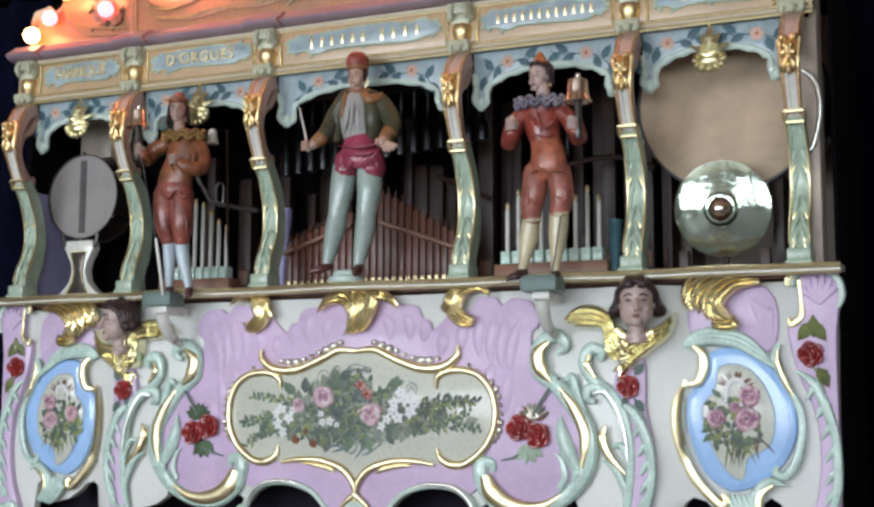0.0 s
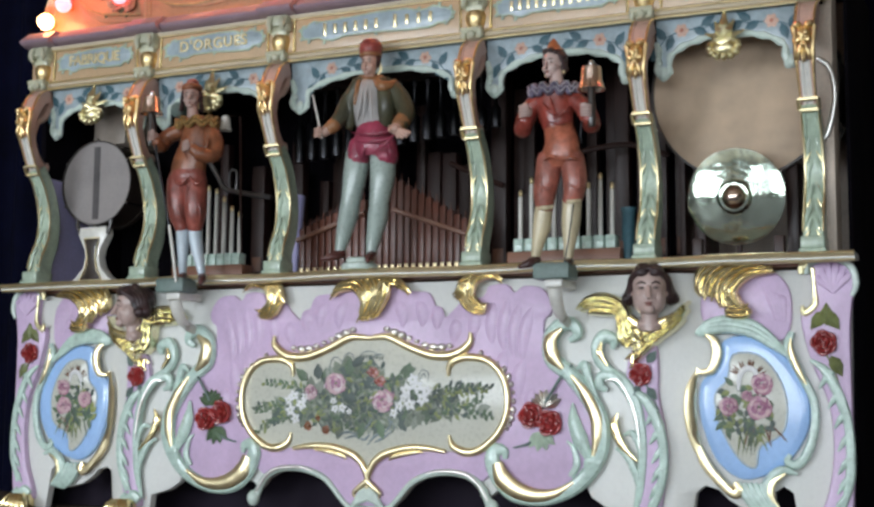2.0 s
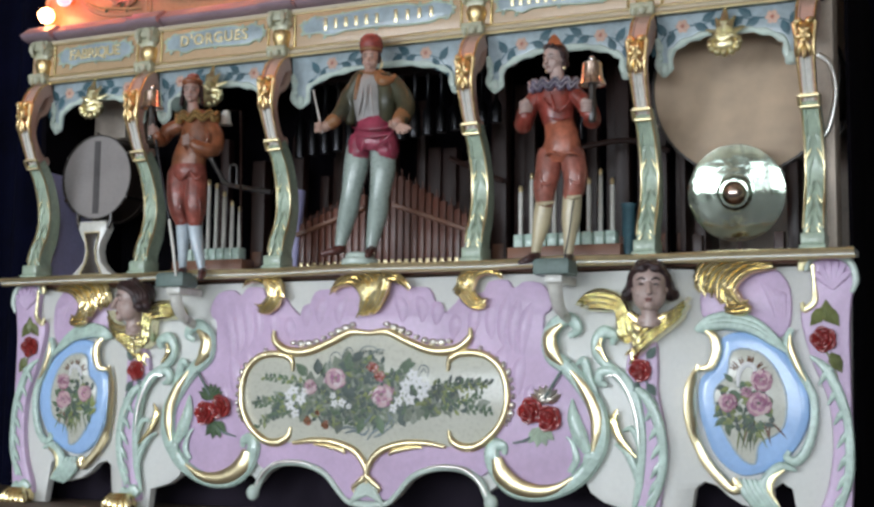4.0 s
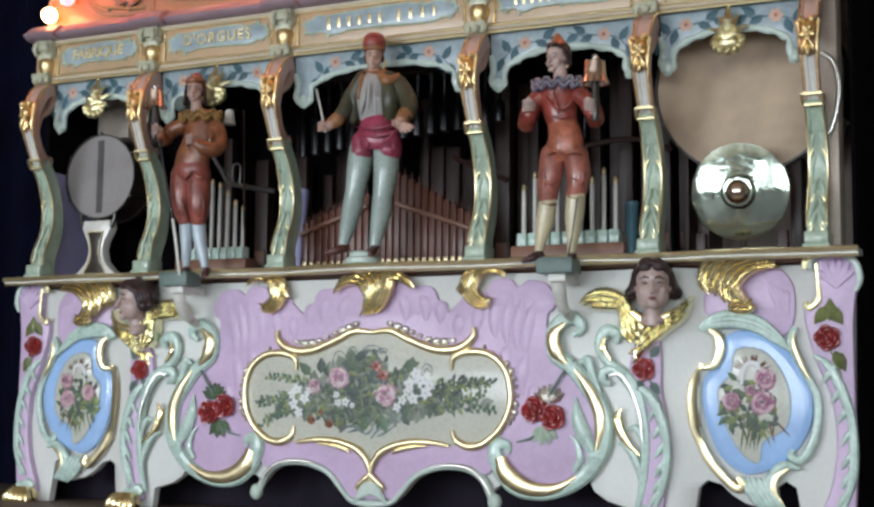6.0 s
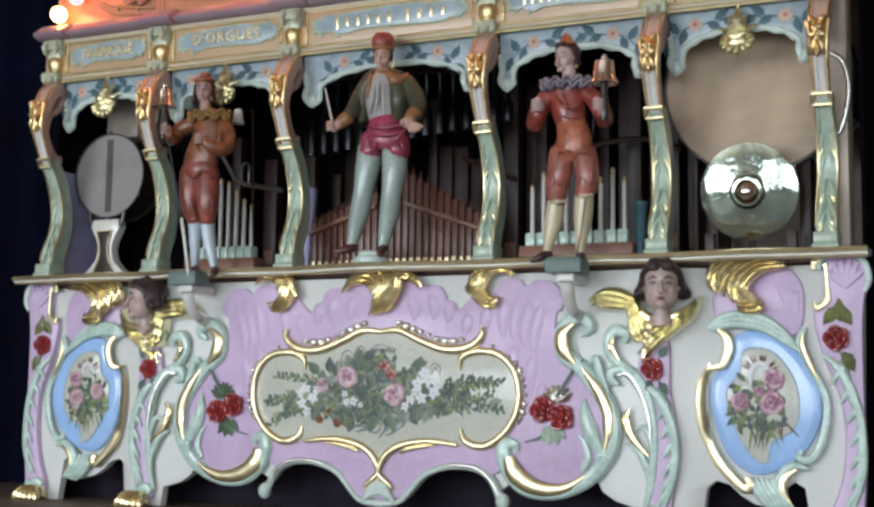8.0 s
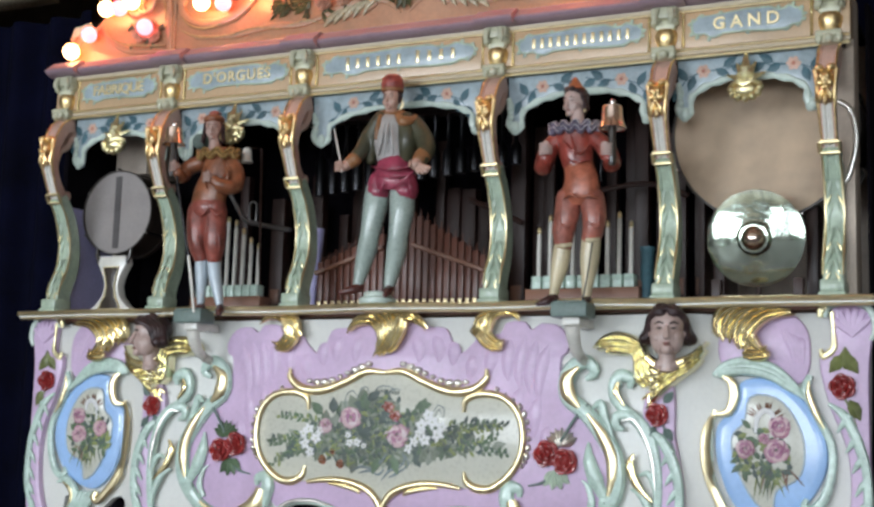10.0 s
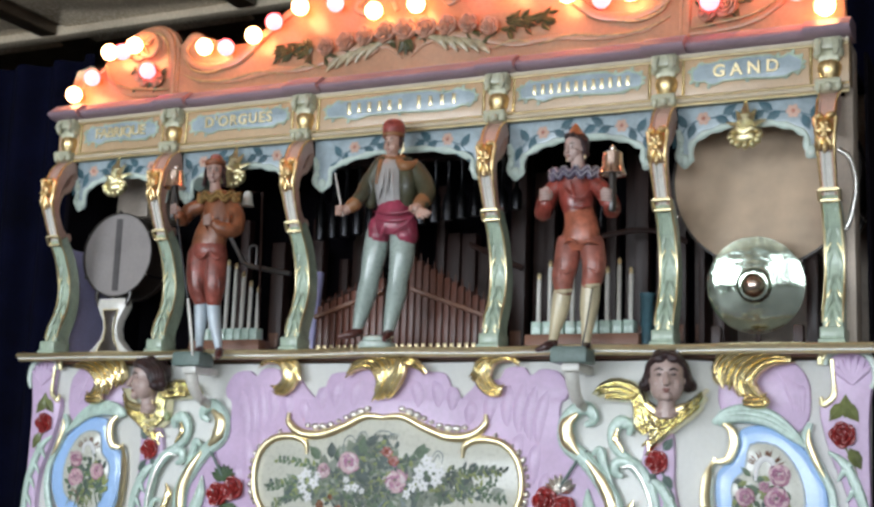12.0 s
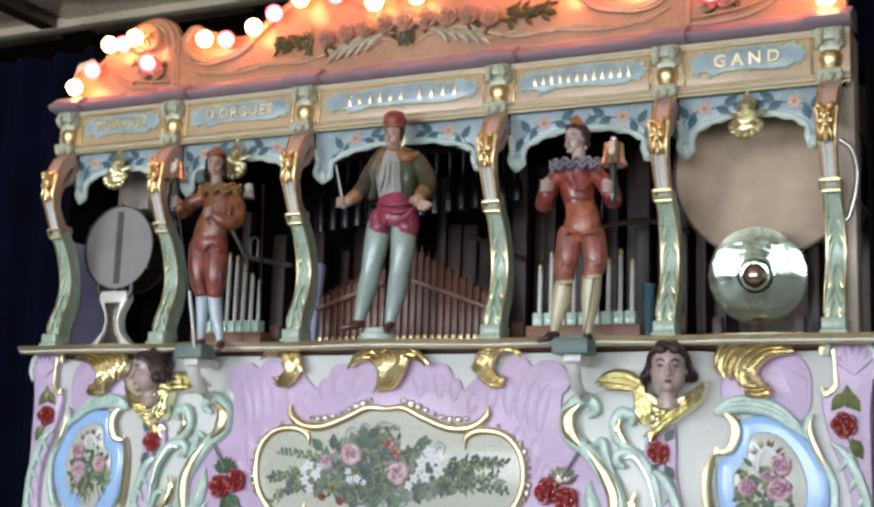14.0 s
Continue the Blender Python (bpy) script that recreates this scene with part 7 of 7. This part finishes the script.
def ringer_left():
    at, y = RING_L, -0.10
    bm = bmesh.new()
    SK, RU, HO, SHO, RUF, STI, ORA = 0, 4, 5, 6, 7, 8, 9
    slim(bm, at, [(160, 600, y, 66), (148, 680, y - 0.01, 60), (148, 760, y - 0.01, 52), (155, 815, y - 0.006, 36)], RU)
    slim(bm, at, [(222, 600, y, 64), (226, 680, y - 0.01, 58), (222, 760, y - 0.01, 54), (218, 815, y - 0.006, 40)], RU)
    slim(bm, at, [(158, 825, y, 32), (158, 900, y, 31), (155, 970, y, 24), (152, 1030, y, 18)], HO)
    slim(bm, at, [(216, 825, y, 34), (222, 900, y, 33), (232, 970, y, 26), (242, 1035, y, 18)], HO)
    slim(bm, at, [(155, 1040, y, 20), (145, 1050, y - 0.03, 20), (132, 1060, y - 0.05, 12)], SHO)
    slim(bm, at, [(244, 1045, y, 20), (242, 1058, y - 0.03, 22), (236, 1072, y - 0.06, 14)], SHO)
    slim(bm, at, [(232, 312, y, 36), (240, 340, y, 70), (245, 390, y, 84), (235, 450, y - 0.004, 86), (205, 520, y - 0.01, 90), (195, 575, y - 0.006, 92), (192, 610, y, 70)], ORA, 0.72, 20, ends=(0, 0))
    slim(bm, at, [(197, 560, y - 0.01, 90), (195, 590, y - 0.01, 95), (192, 625, y - 0.006, 84)], RU, 0.74, 18, ends=(0, 0))
    folds(bm, at, [[(200, 580, -0.175), (160, 620, -0.17), (130, 600, -0.15)], [(200, 580, -0.175), (230, 620, -0.17), (265, 600, -0.15)], [(140, 700, -0.16), (150, 760, -0.155), (170, 800, -0.14)], [(235, 690, -0.16), (245, 750, -0.15), (240, 800, -0.14)], [(190, 620, -0.17), (185, 700, -0.15), (188, 790, -0.14)]], RU, 0.008)
    folds(bm, at, [[(270, 380, -0.17), (290, 440, -0.17), (250, 480, -0.17)], [(180, 380, -0.165), (170, 440, -0.17), (190, 500, -0.175)]], ORA, 0.008)
    slim(bm, at, [(160, 375, y, 38), (105, 400, y - 0.01, 40), (75, 440, y - 0.04, 34), (55, 420, y - 0.08, 26)], ORA)
    fist(bm, at(45, 395, y - 0.085), 0.028, SK)
    slim(bm, at, [(308, 378, y, 40), (330, 430, y - 0.015, 38), (316, 488, y - 0.04, 38), (255, 480, y - 0.085, 34), (225, 460, y - 0.1, 26)], ORA)
    fist(bm, at(202, 445, y - 0.105), 0.028, SK)
    slim(bm, at, [(228, 330, y, 32), (228, 290, y, 28), (226, 262, y, 26)], SK)
    ruffle(bm, at, 245, 330, 98, 12, y - 0.005, RUF, 9)
    slim(bm, at, [(42, 300, y - 0.09, 7), (52, 460, y - 0.09, 6), (72, 620, y - 0.09, 6), (98, 810, y - 0.085, 6)], STI, 1.0, 8)
    slim(bm, at, [(98, 810, y - 0.085, 7), (110, 930, y - 0.08, 8), (120, 1062, y - 0.07, 7)], 10, 1.0, 8)

    def cap(bm, at2, r, r3):
        ball(bm, at2(0, 0.26, 0.3), (0.80 * r, 0.78 * r, 0.8 * r), 14, 10, 1, r3)
        for s in (-1, 1):
            for k in range(5):
                ball(bm, at2(s * (0.68 + 0.03 * k), 0.12, 0.3 - 0.3 * k), (0.2 * r, 0.34 * r, 0.26 * r), 8, 6, 1, r3)
        ball(bm, at2(0, 0.1, 0.78), (0.86 * r, 0.88 * r, 0.42 * r), 14, 10, 9, r3)
        ball(bm, at2(0.05, 0.05, 1.2), (0.5 * r, 0.5 * r, 0.3 * r), 12, 8, 4, r3)

    carved_head(bm, at(224, 215, y), 0.056, 0.40, extra=cap)
    ob = part("bell_ringer_figure", bm, [TAN, HAIR, EYE_PAINT, LIP, RUST, PALEHOSE, REDSHOE, GOLDRUFF, ZINC, BROWNORANGE, WHITE], smooth=60)
    ob.data.materials[0] = SKINPALE
    tagged(ob, "painted wooden bell ringer, rust orange suit, pale hose, ochre ruff", "carved figure", "figures of the organ front")
    p = at(42, 205, y - 0.09)
    bell(tuple(p), 0.080, 0.104, "copper hand bell on a rod held by the rust orange figure")


ringer_right()
ringer_left()
bm = bmesh.new()
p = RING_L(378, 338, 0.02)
lathe(bm, [(0.012, 0.03), (0.02, 0.02), (0.024, -0.02), (0.03, -0.035)], tuple(p), "z", 16)
sweep(bm, [p + Vector((0, 0, 0.03)), p + Vector((0.01, 0.1, 0.05)), p + Vector((0.01, 0.14, -0.70))], [0.006], 1.0, 6, 1)
tagged(part("small_bell", bm, [WHITE, DARKWOOD]), "small pale bell on a bent rod behind the figure", "bell", "bells of the organ front")
bm = bmesh.new()
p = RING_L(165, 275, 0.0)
lathe(bm, [(0.005, 0.03), (0.03, 0.025), (0.036, 0.0), (0.034, -0.02), (0.02, -0.03)], tuple(p), "y", 18)
sweep(bm, [p + Vector((0, 0.03, 0)), p + Vector((0, 0.16, 0)), p + Vector((0, 0.16, p.z * 0 - 0.75))], [0.006], 1.0, 6)
tagged(part("small_bell", bm, STONEGREEN), "small dark green bell on a bent rod behind the figure", "bell", "bells of the organ front")


def bracket_plinth(x, z_top, y):
    ob = thing("figure_plinth", (0, 0, 0), "grey-green painted plinth on a white bracket before the shelf", "plinth", "figure plinths")
    bm = bmesh.new()
    box(bm, (x - 0.072, y - 0.05, z_top - 0.055), (x + 0.072, y + 0.06, z_top), 0.006)
    box(bm, (x - 0.064, y - 0.044, z_top), (x + 0.064, y + 0.054, z_top + 0.006), 0.002)
    part("plinth_block", bm, STONEGREEN, ob)
    bm = bmesh.new()
    box(bm, (x - 0.035, y - 0.02, z_top - 0.085), (x + 0.035, 0.03, z_top - 0.055), 0.004)
    sweep(bm, catmull([(x, y, z_top - 0.085), (x, y + 0.015, z_top - 0.13), (x, y + 0.06, z_top - 0.18), (x, 0.028, z_top - 0.21)], 5), [0.03, 0.028, 0.024, 0.02], 0.8, 10)
    part("bracket", bm, WHITE, ob, "white curved bracket")


bracket_plinth(0.868, 2.088, -0.12)
bracket_plinth(-0.868, 2.088, -0.12)


# bass drum, cymbal, snare drum
def drum(name, label, x, z, y, r, depth, head, shell, hoop, lugs):
    ob = thing(name, (x, y, z - r), label, "drum")
    c = (0, 0, r)
    bm = bmesh.new()
    lathe(bm, [(0.1 * r, 0.0), (0.5 * r, -0.001), (0.955 * r, 0.0), (0.985 * r, 0.004), (0.985 * r, 0.012)], c, "y", 64)
    part("drum_head", bm, head, ob, "worn drum skin", 30)
    bm = bmesh.new()
    lathe(bm, [(0.97 * r, 0.012), (0.97 * r, depth - 0.012)], c, "y", 64)
    part("drum_shell", bm, shell, ob, "dark drum shell", 30)
    for y0 in (-0.006, depth - 0.02):
        bm = bmesh.new()
        rows = []
        for j in range(64):
            a = 2 * math.pi * j / 64
            rows.append([bm.verts.new((q * math.cos(a), yy, r + q * math.sin(a))) for q, yy in ((0.975 * r, y0), (1.0 * r, y0), (1.0 * r, y0 + 0.03), (0.975 * r, y0 + 0.03))])
        for j in range(64):
            for k in range(4):
                bm.faces.new((rows[j][k], rows[j][(k + 1) % 4], rows[(j + 1) % 64][(k + 1) % 4], rows[(j + 1) % 64][k]))
        part("hoop", bm, hoop, ob, "", 30)
    for k in range(lugs):
        a = 2 * math.pi * (k + 0.5) / lugs
        bm = bmesh.new()
        p = Vector((1.015 * r * math.cos(a), 0, r + 1.015 * r * math.sin(a)))
        sweep(bm, [p + Vector((0, -0.004, 0)), p + Vector((0, depth, 0))], [0.004], 1.0, 6)
        ball(bm, p + Vector((0, -0.002, 0)), 0.009, 6, 5)
        part("tension_rod", bm, CHROME, ob)
    return ob


drum("bass_drum", "large bass drum with stained calfskin head and dark shell", 1.508, 2.80, 0.27, 0.366, 0.30, DRUMHEAD, SHELL, SHELL, 8)
for k in range(2):
    bm = bmesh.new()
    box(bm, (1.30 + 0.36 * k, 0.30, SHELF), (1.345 + 0.36 * k, 0.54, 2.50), 0.004)
    ob = part("drum_cradle", bm, DARKWOOD)
    tagged(ob, "dark wooden upright that carries the bass drum", "drum stand", "drum cradle uprights")
# steel ring of the bell beside the last pillar
bm = bmesh.new()
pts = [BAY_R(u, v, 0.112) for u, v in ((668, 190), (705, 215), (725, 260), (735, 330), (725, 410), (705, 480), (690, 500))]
sweep(bm, catmull(pts, 6), [0.010], 0.8, 10)
tagged(part("drum_rim_band", bm, SILVER), "bright steel band curving past the end pillar", "drum band")

SN = drum("side_drum", "side drum with grey skin and dark shell on a white stand", -1.60, 2.614, 0.225, 0.207, 0.16, SNAREHEAD, SHELL, SHELL, 6)
bm = bmesh.new()
box(bm, (-0.018, -0.004, 0.03), (0.018, -0.001, 0.384), 0.001)
part("damper_strip", bm, FELT, SN, "dark felt damper strip")
stand = thing("drum_stand", (0, 0, 0), "white waisted drum stand with a dark gold-edged panel", "drum stand")
bm = bmesh.new()
waist = [(0.0, 2.395), (0.075, 2.395), (0.085, 2.36), (0.07, 2.33), (0.048, 2.29), (0.04, 2.25), (0.052, 2.20), (0.095, 2.155), (0.138, 2.128), (0.146, 2.10)]
SX = -1.585
relief(bm, [(SX + x, z) for x, z in both(waist[1:])], 0.24, 0.19, 0.005)
part("stand_board", bm, WHITE, stand)
inner = [(0.045, 2.34), (0.03, 2.29), (0.024, 2.25), (0.032, 2.2), (0.066, 2.138)]
bm = bmesh.new()
relief(bm, [(SX + x, z) for x, z in both(inner)], 0.192, 0.187, 0.001)
part("stand_panel", bm, SHELL, stand, "dark inset panel")
bm = bmesh.new()
ring = [(SX + x, 0.186, z) for x, z in both(inner)]
sweep(bm, ring + ring[:1], [0.004], 1.0, 6)
part("gold_line", bm, PALEGOLD, stand, "gold line round the inset")
for s in (-1, 1):
    bm = bmesh.new()
    sweep(bm, [(SX + s * 0.08, 0.20, 2.36), (SX + s * 0.098, 0.20, 2.40), (SX + s * 0.098, 0.20, 2.43)], [0.010], 1.0, 8)
    part("stand_clamp", bm, SHELL, stand, "dark clamp")

cym = thing("cymbal", (1.497, 0.15, 2.112), "hammered brass cymbal with a copper boss before the bass drum", "cymbal")
bm = bmesh.new()
R = 0.185
prof = [(0.18 * R, -0.030), (0.30 * R, -0.026), (0.36 * R, -0.012), (0.40 * R, -0.010), (0.7 * R, -0.003), (0.95 * R, 0.006), (1.0 * R, 0.009), (1.0 * R, 0.013), (0.95 * R, 0.011), (0.4 * R, 0.0)]
lathe(bm, prof, (0, 0, 0.24), "y", 96)
for v in bm.verts:
    d = Vector((v.co.x, v.co.z - 0.24))
    if d.length > 0.42 * R:
        v.co.y += 0.0012 * noise.noise(Vector((v.co.x * 22, v.co.z * 22, 1)))
lean = Matrix.Translation((0, 0, 0.24)) @ Matrix.Rotation(radians(9), 4, "X") @ Matrix.Translation((0, 0, -0.24))
bm.transform(lean)
part("cymbal_plate", bm, BRASS, cym, "hammered brass plate, green tint for reflected trees", 30)
bm = bmesh.new()
lathe(bm, [(0.02 * R, -0.068), (0.11 * R, -0.064), (0.19 * R, -0.052), (0.245 * R, -0.035), (0.26 * R, -0.02)], (0, 0, 0.24), "y", 40)
bm.transform(lean)
part("boss", bm, COPPER, cym, "polished copper boss", 50)
bm = bmesh.new()
sweep(bm, [(0, 0.0, 0.24), (0, 0.09, 0.24)], [0.012], 1.0, 8)
sweep(bm, [(0, 0.06, 0.24), (0, 0.06, 0.0)], [0.012], 1.0, 8)
box(bm, (-0.16, 0.03, -0.008), (0.16, 0.12, 0.03), 0.004)
part("cymbal_stand", bm, DARKWOOD, cym, "dark wooden cymbal stand")
for s in (-1, 1):
    bm = bmesh.new()
    box(bm, (s * 0.155 - 0.018, 0.02, -0.008), (s * 0.155 + 0.018, 0.06, 0.09), 0.003)
    part("stand_post", bm, DARKWOOD, cym)


# ---- pipe work ----
def pipe_rack(x0, x1, y, heights, label):
    """A wooden box with mint blocks, each with a slim pale pipe."""
    ob = thing("pipe_rack", (0, 0, 0), label, "organ pipes", "pipe racks")
    bm = bmesh.new()
    box(bm, (x0 - 0.02, y - 0.04, SHELF), (x1 + 0.02, y + 0.06, SHELF + 0.075), 0.004)
    part("rack_box", bm, BOXWOOD, ob, "red-brown wooden box")
    n = len(heights)
    for k, h in enumerate(heights):
        x = x0 + (x1 - x0) * (k + 0.5) / n
        w = (x1 - x0) / n * 0.42
        bm = bmesh.new()
        box(bm, (x - w, y - 0.03, SHELF + 0.075), (x + w, y + 0.03, SHELF + 0.128), 0.004)
        box(bm, (x - w * 0.9, y - 0.034, SHELF + 0.10), (x + w * 0.9, y - 0.029, SHELF + 0.105), 0.001)
        part("valve_block", bm, MINT, ob, "mint valve block")
        bm = bmesh.new()
        lathe(bm, [(0.0095, SHELF + 0.128), (0.0095, SHELF + h), (0.006, SHELF + h + 0.004)], (x, y, 0), "z", 12)
        part("pipe", bm, PALEPIPE, ob, "slim pale pipe", 40)
        bm = bmesh.new()
        lathe(bm, [(0.006, SHELF + h + 0.004), (0.010, SHELF + h + 0.008), (0.009, SHELF + h + 0.022), (0.005, SHELF + h + 0.03)], (x, y, 0), "z", 12)
        part("pipe_tip", bm, PALEGOLD, ob, "gilded tip", 40)


pipe_rack(0.60, 1.035, 0.15, [0.30, 0.35, 0.37, 0.39, 0.38, 0.34, 0.316, 0.35, 0.31], "rack of slim pale pipes on mint blocks behind the coral figure")
pipe_rack(-1.041, -0.705, 0.15, [0.44, 0.445, 0.435, 0.417, 0.40, 0.36, 0.316, 0.289], "rack of slim pale pipes on mint blocks behind the rust figure")


def wood_pipe(bm, x, y, z0, z1, w, mouth=True):
    box(bm, (x - w, y - w, z0), (x + w, y + w, z1), 0.002, 0)
    if mouth:
        box(bm, (x - w * 0.7, y - w - 0.004, z0 + 0.03), (x + w * 0.7, y - w, z0 + 0.065), 0.001, 1)


def fence(x0, x1, y, n, top, label, cross):
    ob = thing("pipe_rank", (0, 0, 0), label, "organ pipes", "pipe ranks in the middle bay")
    for k in range(n):
        u = (k + 0.5) / n
        x = x0 + (x1 - x0) * u
        bm = bmesh.new()
        wood_pipe(bm, x, y, SHELF, top(u), (x1 - x0) / n * 0.40)
        part("pipe", bm, [PIPEWOOD, PALEGOLD], ob, "", 40)
        bm = bmesh.new()
        sweep(bm, [(x, y, top(u)), (x, y, top(u) + 0.035)], [0.004, 0.002], 1.0, 6)
        part("tuning_pin", bm, PIPEWOOD, ob, "", 40)
    bm = bmesh.new()
    (a, za), (b, zb) = cross
    sweep(bm, [(a, y - 0.03, za), (b, y - 0.03, zb)], [0.011], 0.8, 6)
    part("stay_bar", bm, BOXWOOD, ob, "wooden stay bar")


fence(-0.50, -0.16, 0.30, 10, lambda u: 2.335 + 0.13 * u, "rank of stained wooden pipes rising to the middle", ((-0.50, 2.29), (-0.16, 2.40)))
fence(-0.11, 0.33, 0.30, 13, lambda u: 2.60 - 0.26 * u, "rank of stained wooden pipes falling from the middle", ((-0.02, 2.405), (0.33, 2.28)))

# hanging metal pipes at the top of the middle bay
rank = thing("metal_pipe_rank", (0, 0, 0), "rank of dull grey metal pipes hanging high in the middle bay", "organ pipes")
for k in range(16):
    x = -0.60 + 0.066 * k
    bm = bmesh.new()
    lathe(bm, [(0.022, 2.68 + 0.006 * k), (0.024, 2.70 + 0.006 * k), (0.024, 2.85), (0.008, 2.87), (0.006, 2.99), (0.012, 3.0), (0.012, 3.02)], (x, 0.45, 0), "z", 14)
    part("pipe", bm, ZINC, rank, "dull grey metal pipe", 40)
bm = bmesh.new()
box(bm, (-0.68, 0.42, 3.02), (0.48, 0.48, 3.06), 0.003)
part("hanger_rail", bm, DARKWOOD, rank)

# tall wooden pipes behind, their wood darkened for the shade deep inside
rng = random.Random(31)
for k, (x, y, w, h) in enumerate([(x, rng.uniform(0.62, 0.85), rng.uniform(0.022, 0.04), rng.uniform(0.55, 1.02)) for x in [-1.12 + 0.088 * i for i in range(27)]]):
    ob = thing("tall_wood_pipe", (x, y, SHELF), "tall square wooden organ pipe, darkened for the shade inside", "organ pipe", "tall pipes inside the organ")
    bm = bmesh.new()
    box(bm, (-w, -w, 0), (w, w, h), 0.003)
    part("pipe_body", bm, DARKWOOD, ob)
    bm = bmesh.new()
    box(bm, (-w * 0.7, -w - 0.006, 0.10), (w * 0.7, -w, 0.17), 0.002)
    part("pipe_mouth", bm, BOXWOOD, ob)
for k, (pts, y) in enumerate((([(-0.66, 2.36), (-0.42, 2.46), (-0.28, 2.56)], 0.5), ([(0.14, 2.64), (0.4, 2.52)], 0.52), ([(0.62, 2.62), (0.95, 2.66), (1.15, 2.60)], 0.5), ([(-0.99, 2.74), (-0.897, 2.598), (-0.85, 2.538), (-0.736, 2.509), (-0.606, 2.484)], 0.22), ([(-0.832, 2.53), (-0.832, 2.614), (-0.797, 2.614), (-0.796, 2.525)], 0.22))):
    bm = bmesh.new()
    sweep(bm, catmull([(x, y, z) for x, z in pts], 5), [0.012 if k < 4 else 0.006], 1.0, 8)
    tagged(part("linkage_rod", bm, PEWTER if k > 2 else DARKWOOD), "thin linkage rod among the pipes", "rod", "linkage rods")

# pale cone in the middle bay; its violet colour stands for light from behind
bm = bmesh.new()
lathe(bm, [(0.012, SHELF), (0.02, SHELF + 0.1), (0.045, SHELF + 0.40), (0.045, SHELF + 0.42)], (-0.60, 0.42, 0), "z", 16)
tagged(part("cone_pipe", bm, VIOLET), "conical pipe beside the pillar, violet for light behind it", "organ pipe")
bm = bmesh.new()
lathe(bm, [(0.022, SHELF), (0.022, SHELF + 0.10), (0.026, SHELF + 0.105), (0.026, SHELF + 0.22), (0.03, SHELF + 0.225), (0.03, SHELF + 0.235)], (1.075, 0.16, 0), "z", 16)
tagged(part("blue_pipe", bm, SLATE), "short slate blue pipe beside the pillar", "organ pipe")


# ---- what moves: the bandmaster's head turns slowly ----
def motions():
    turns = ((0.0, -2), (1.2, -2), (2.4, 1), (3.2, 7), (4.3, 15), (5.3, 21), (6.3, 23), (7.1, 20), (7.7, 15), (8.8, 5), (9.8, 0), (11.0, -3), (14.0, -3))
    walk(CONDUCTOR_HEAD, [(t, pose(*NECK, 0, 0, a)) for t, a in turns])


motions()
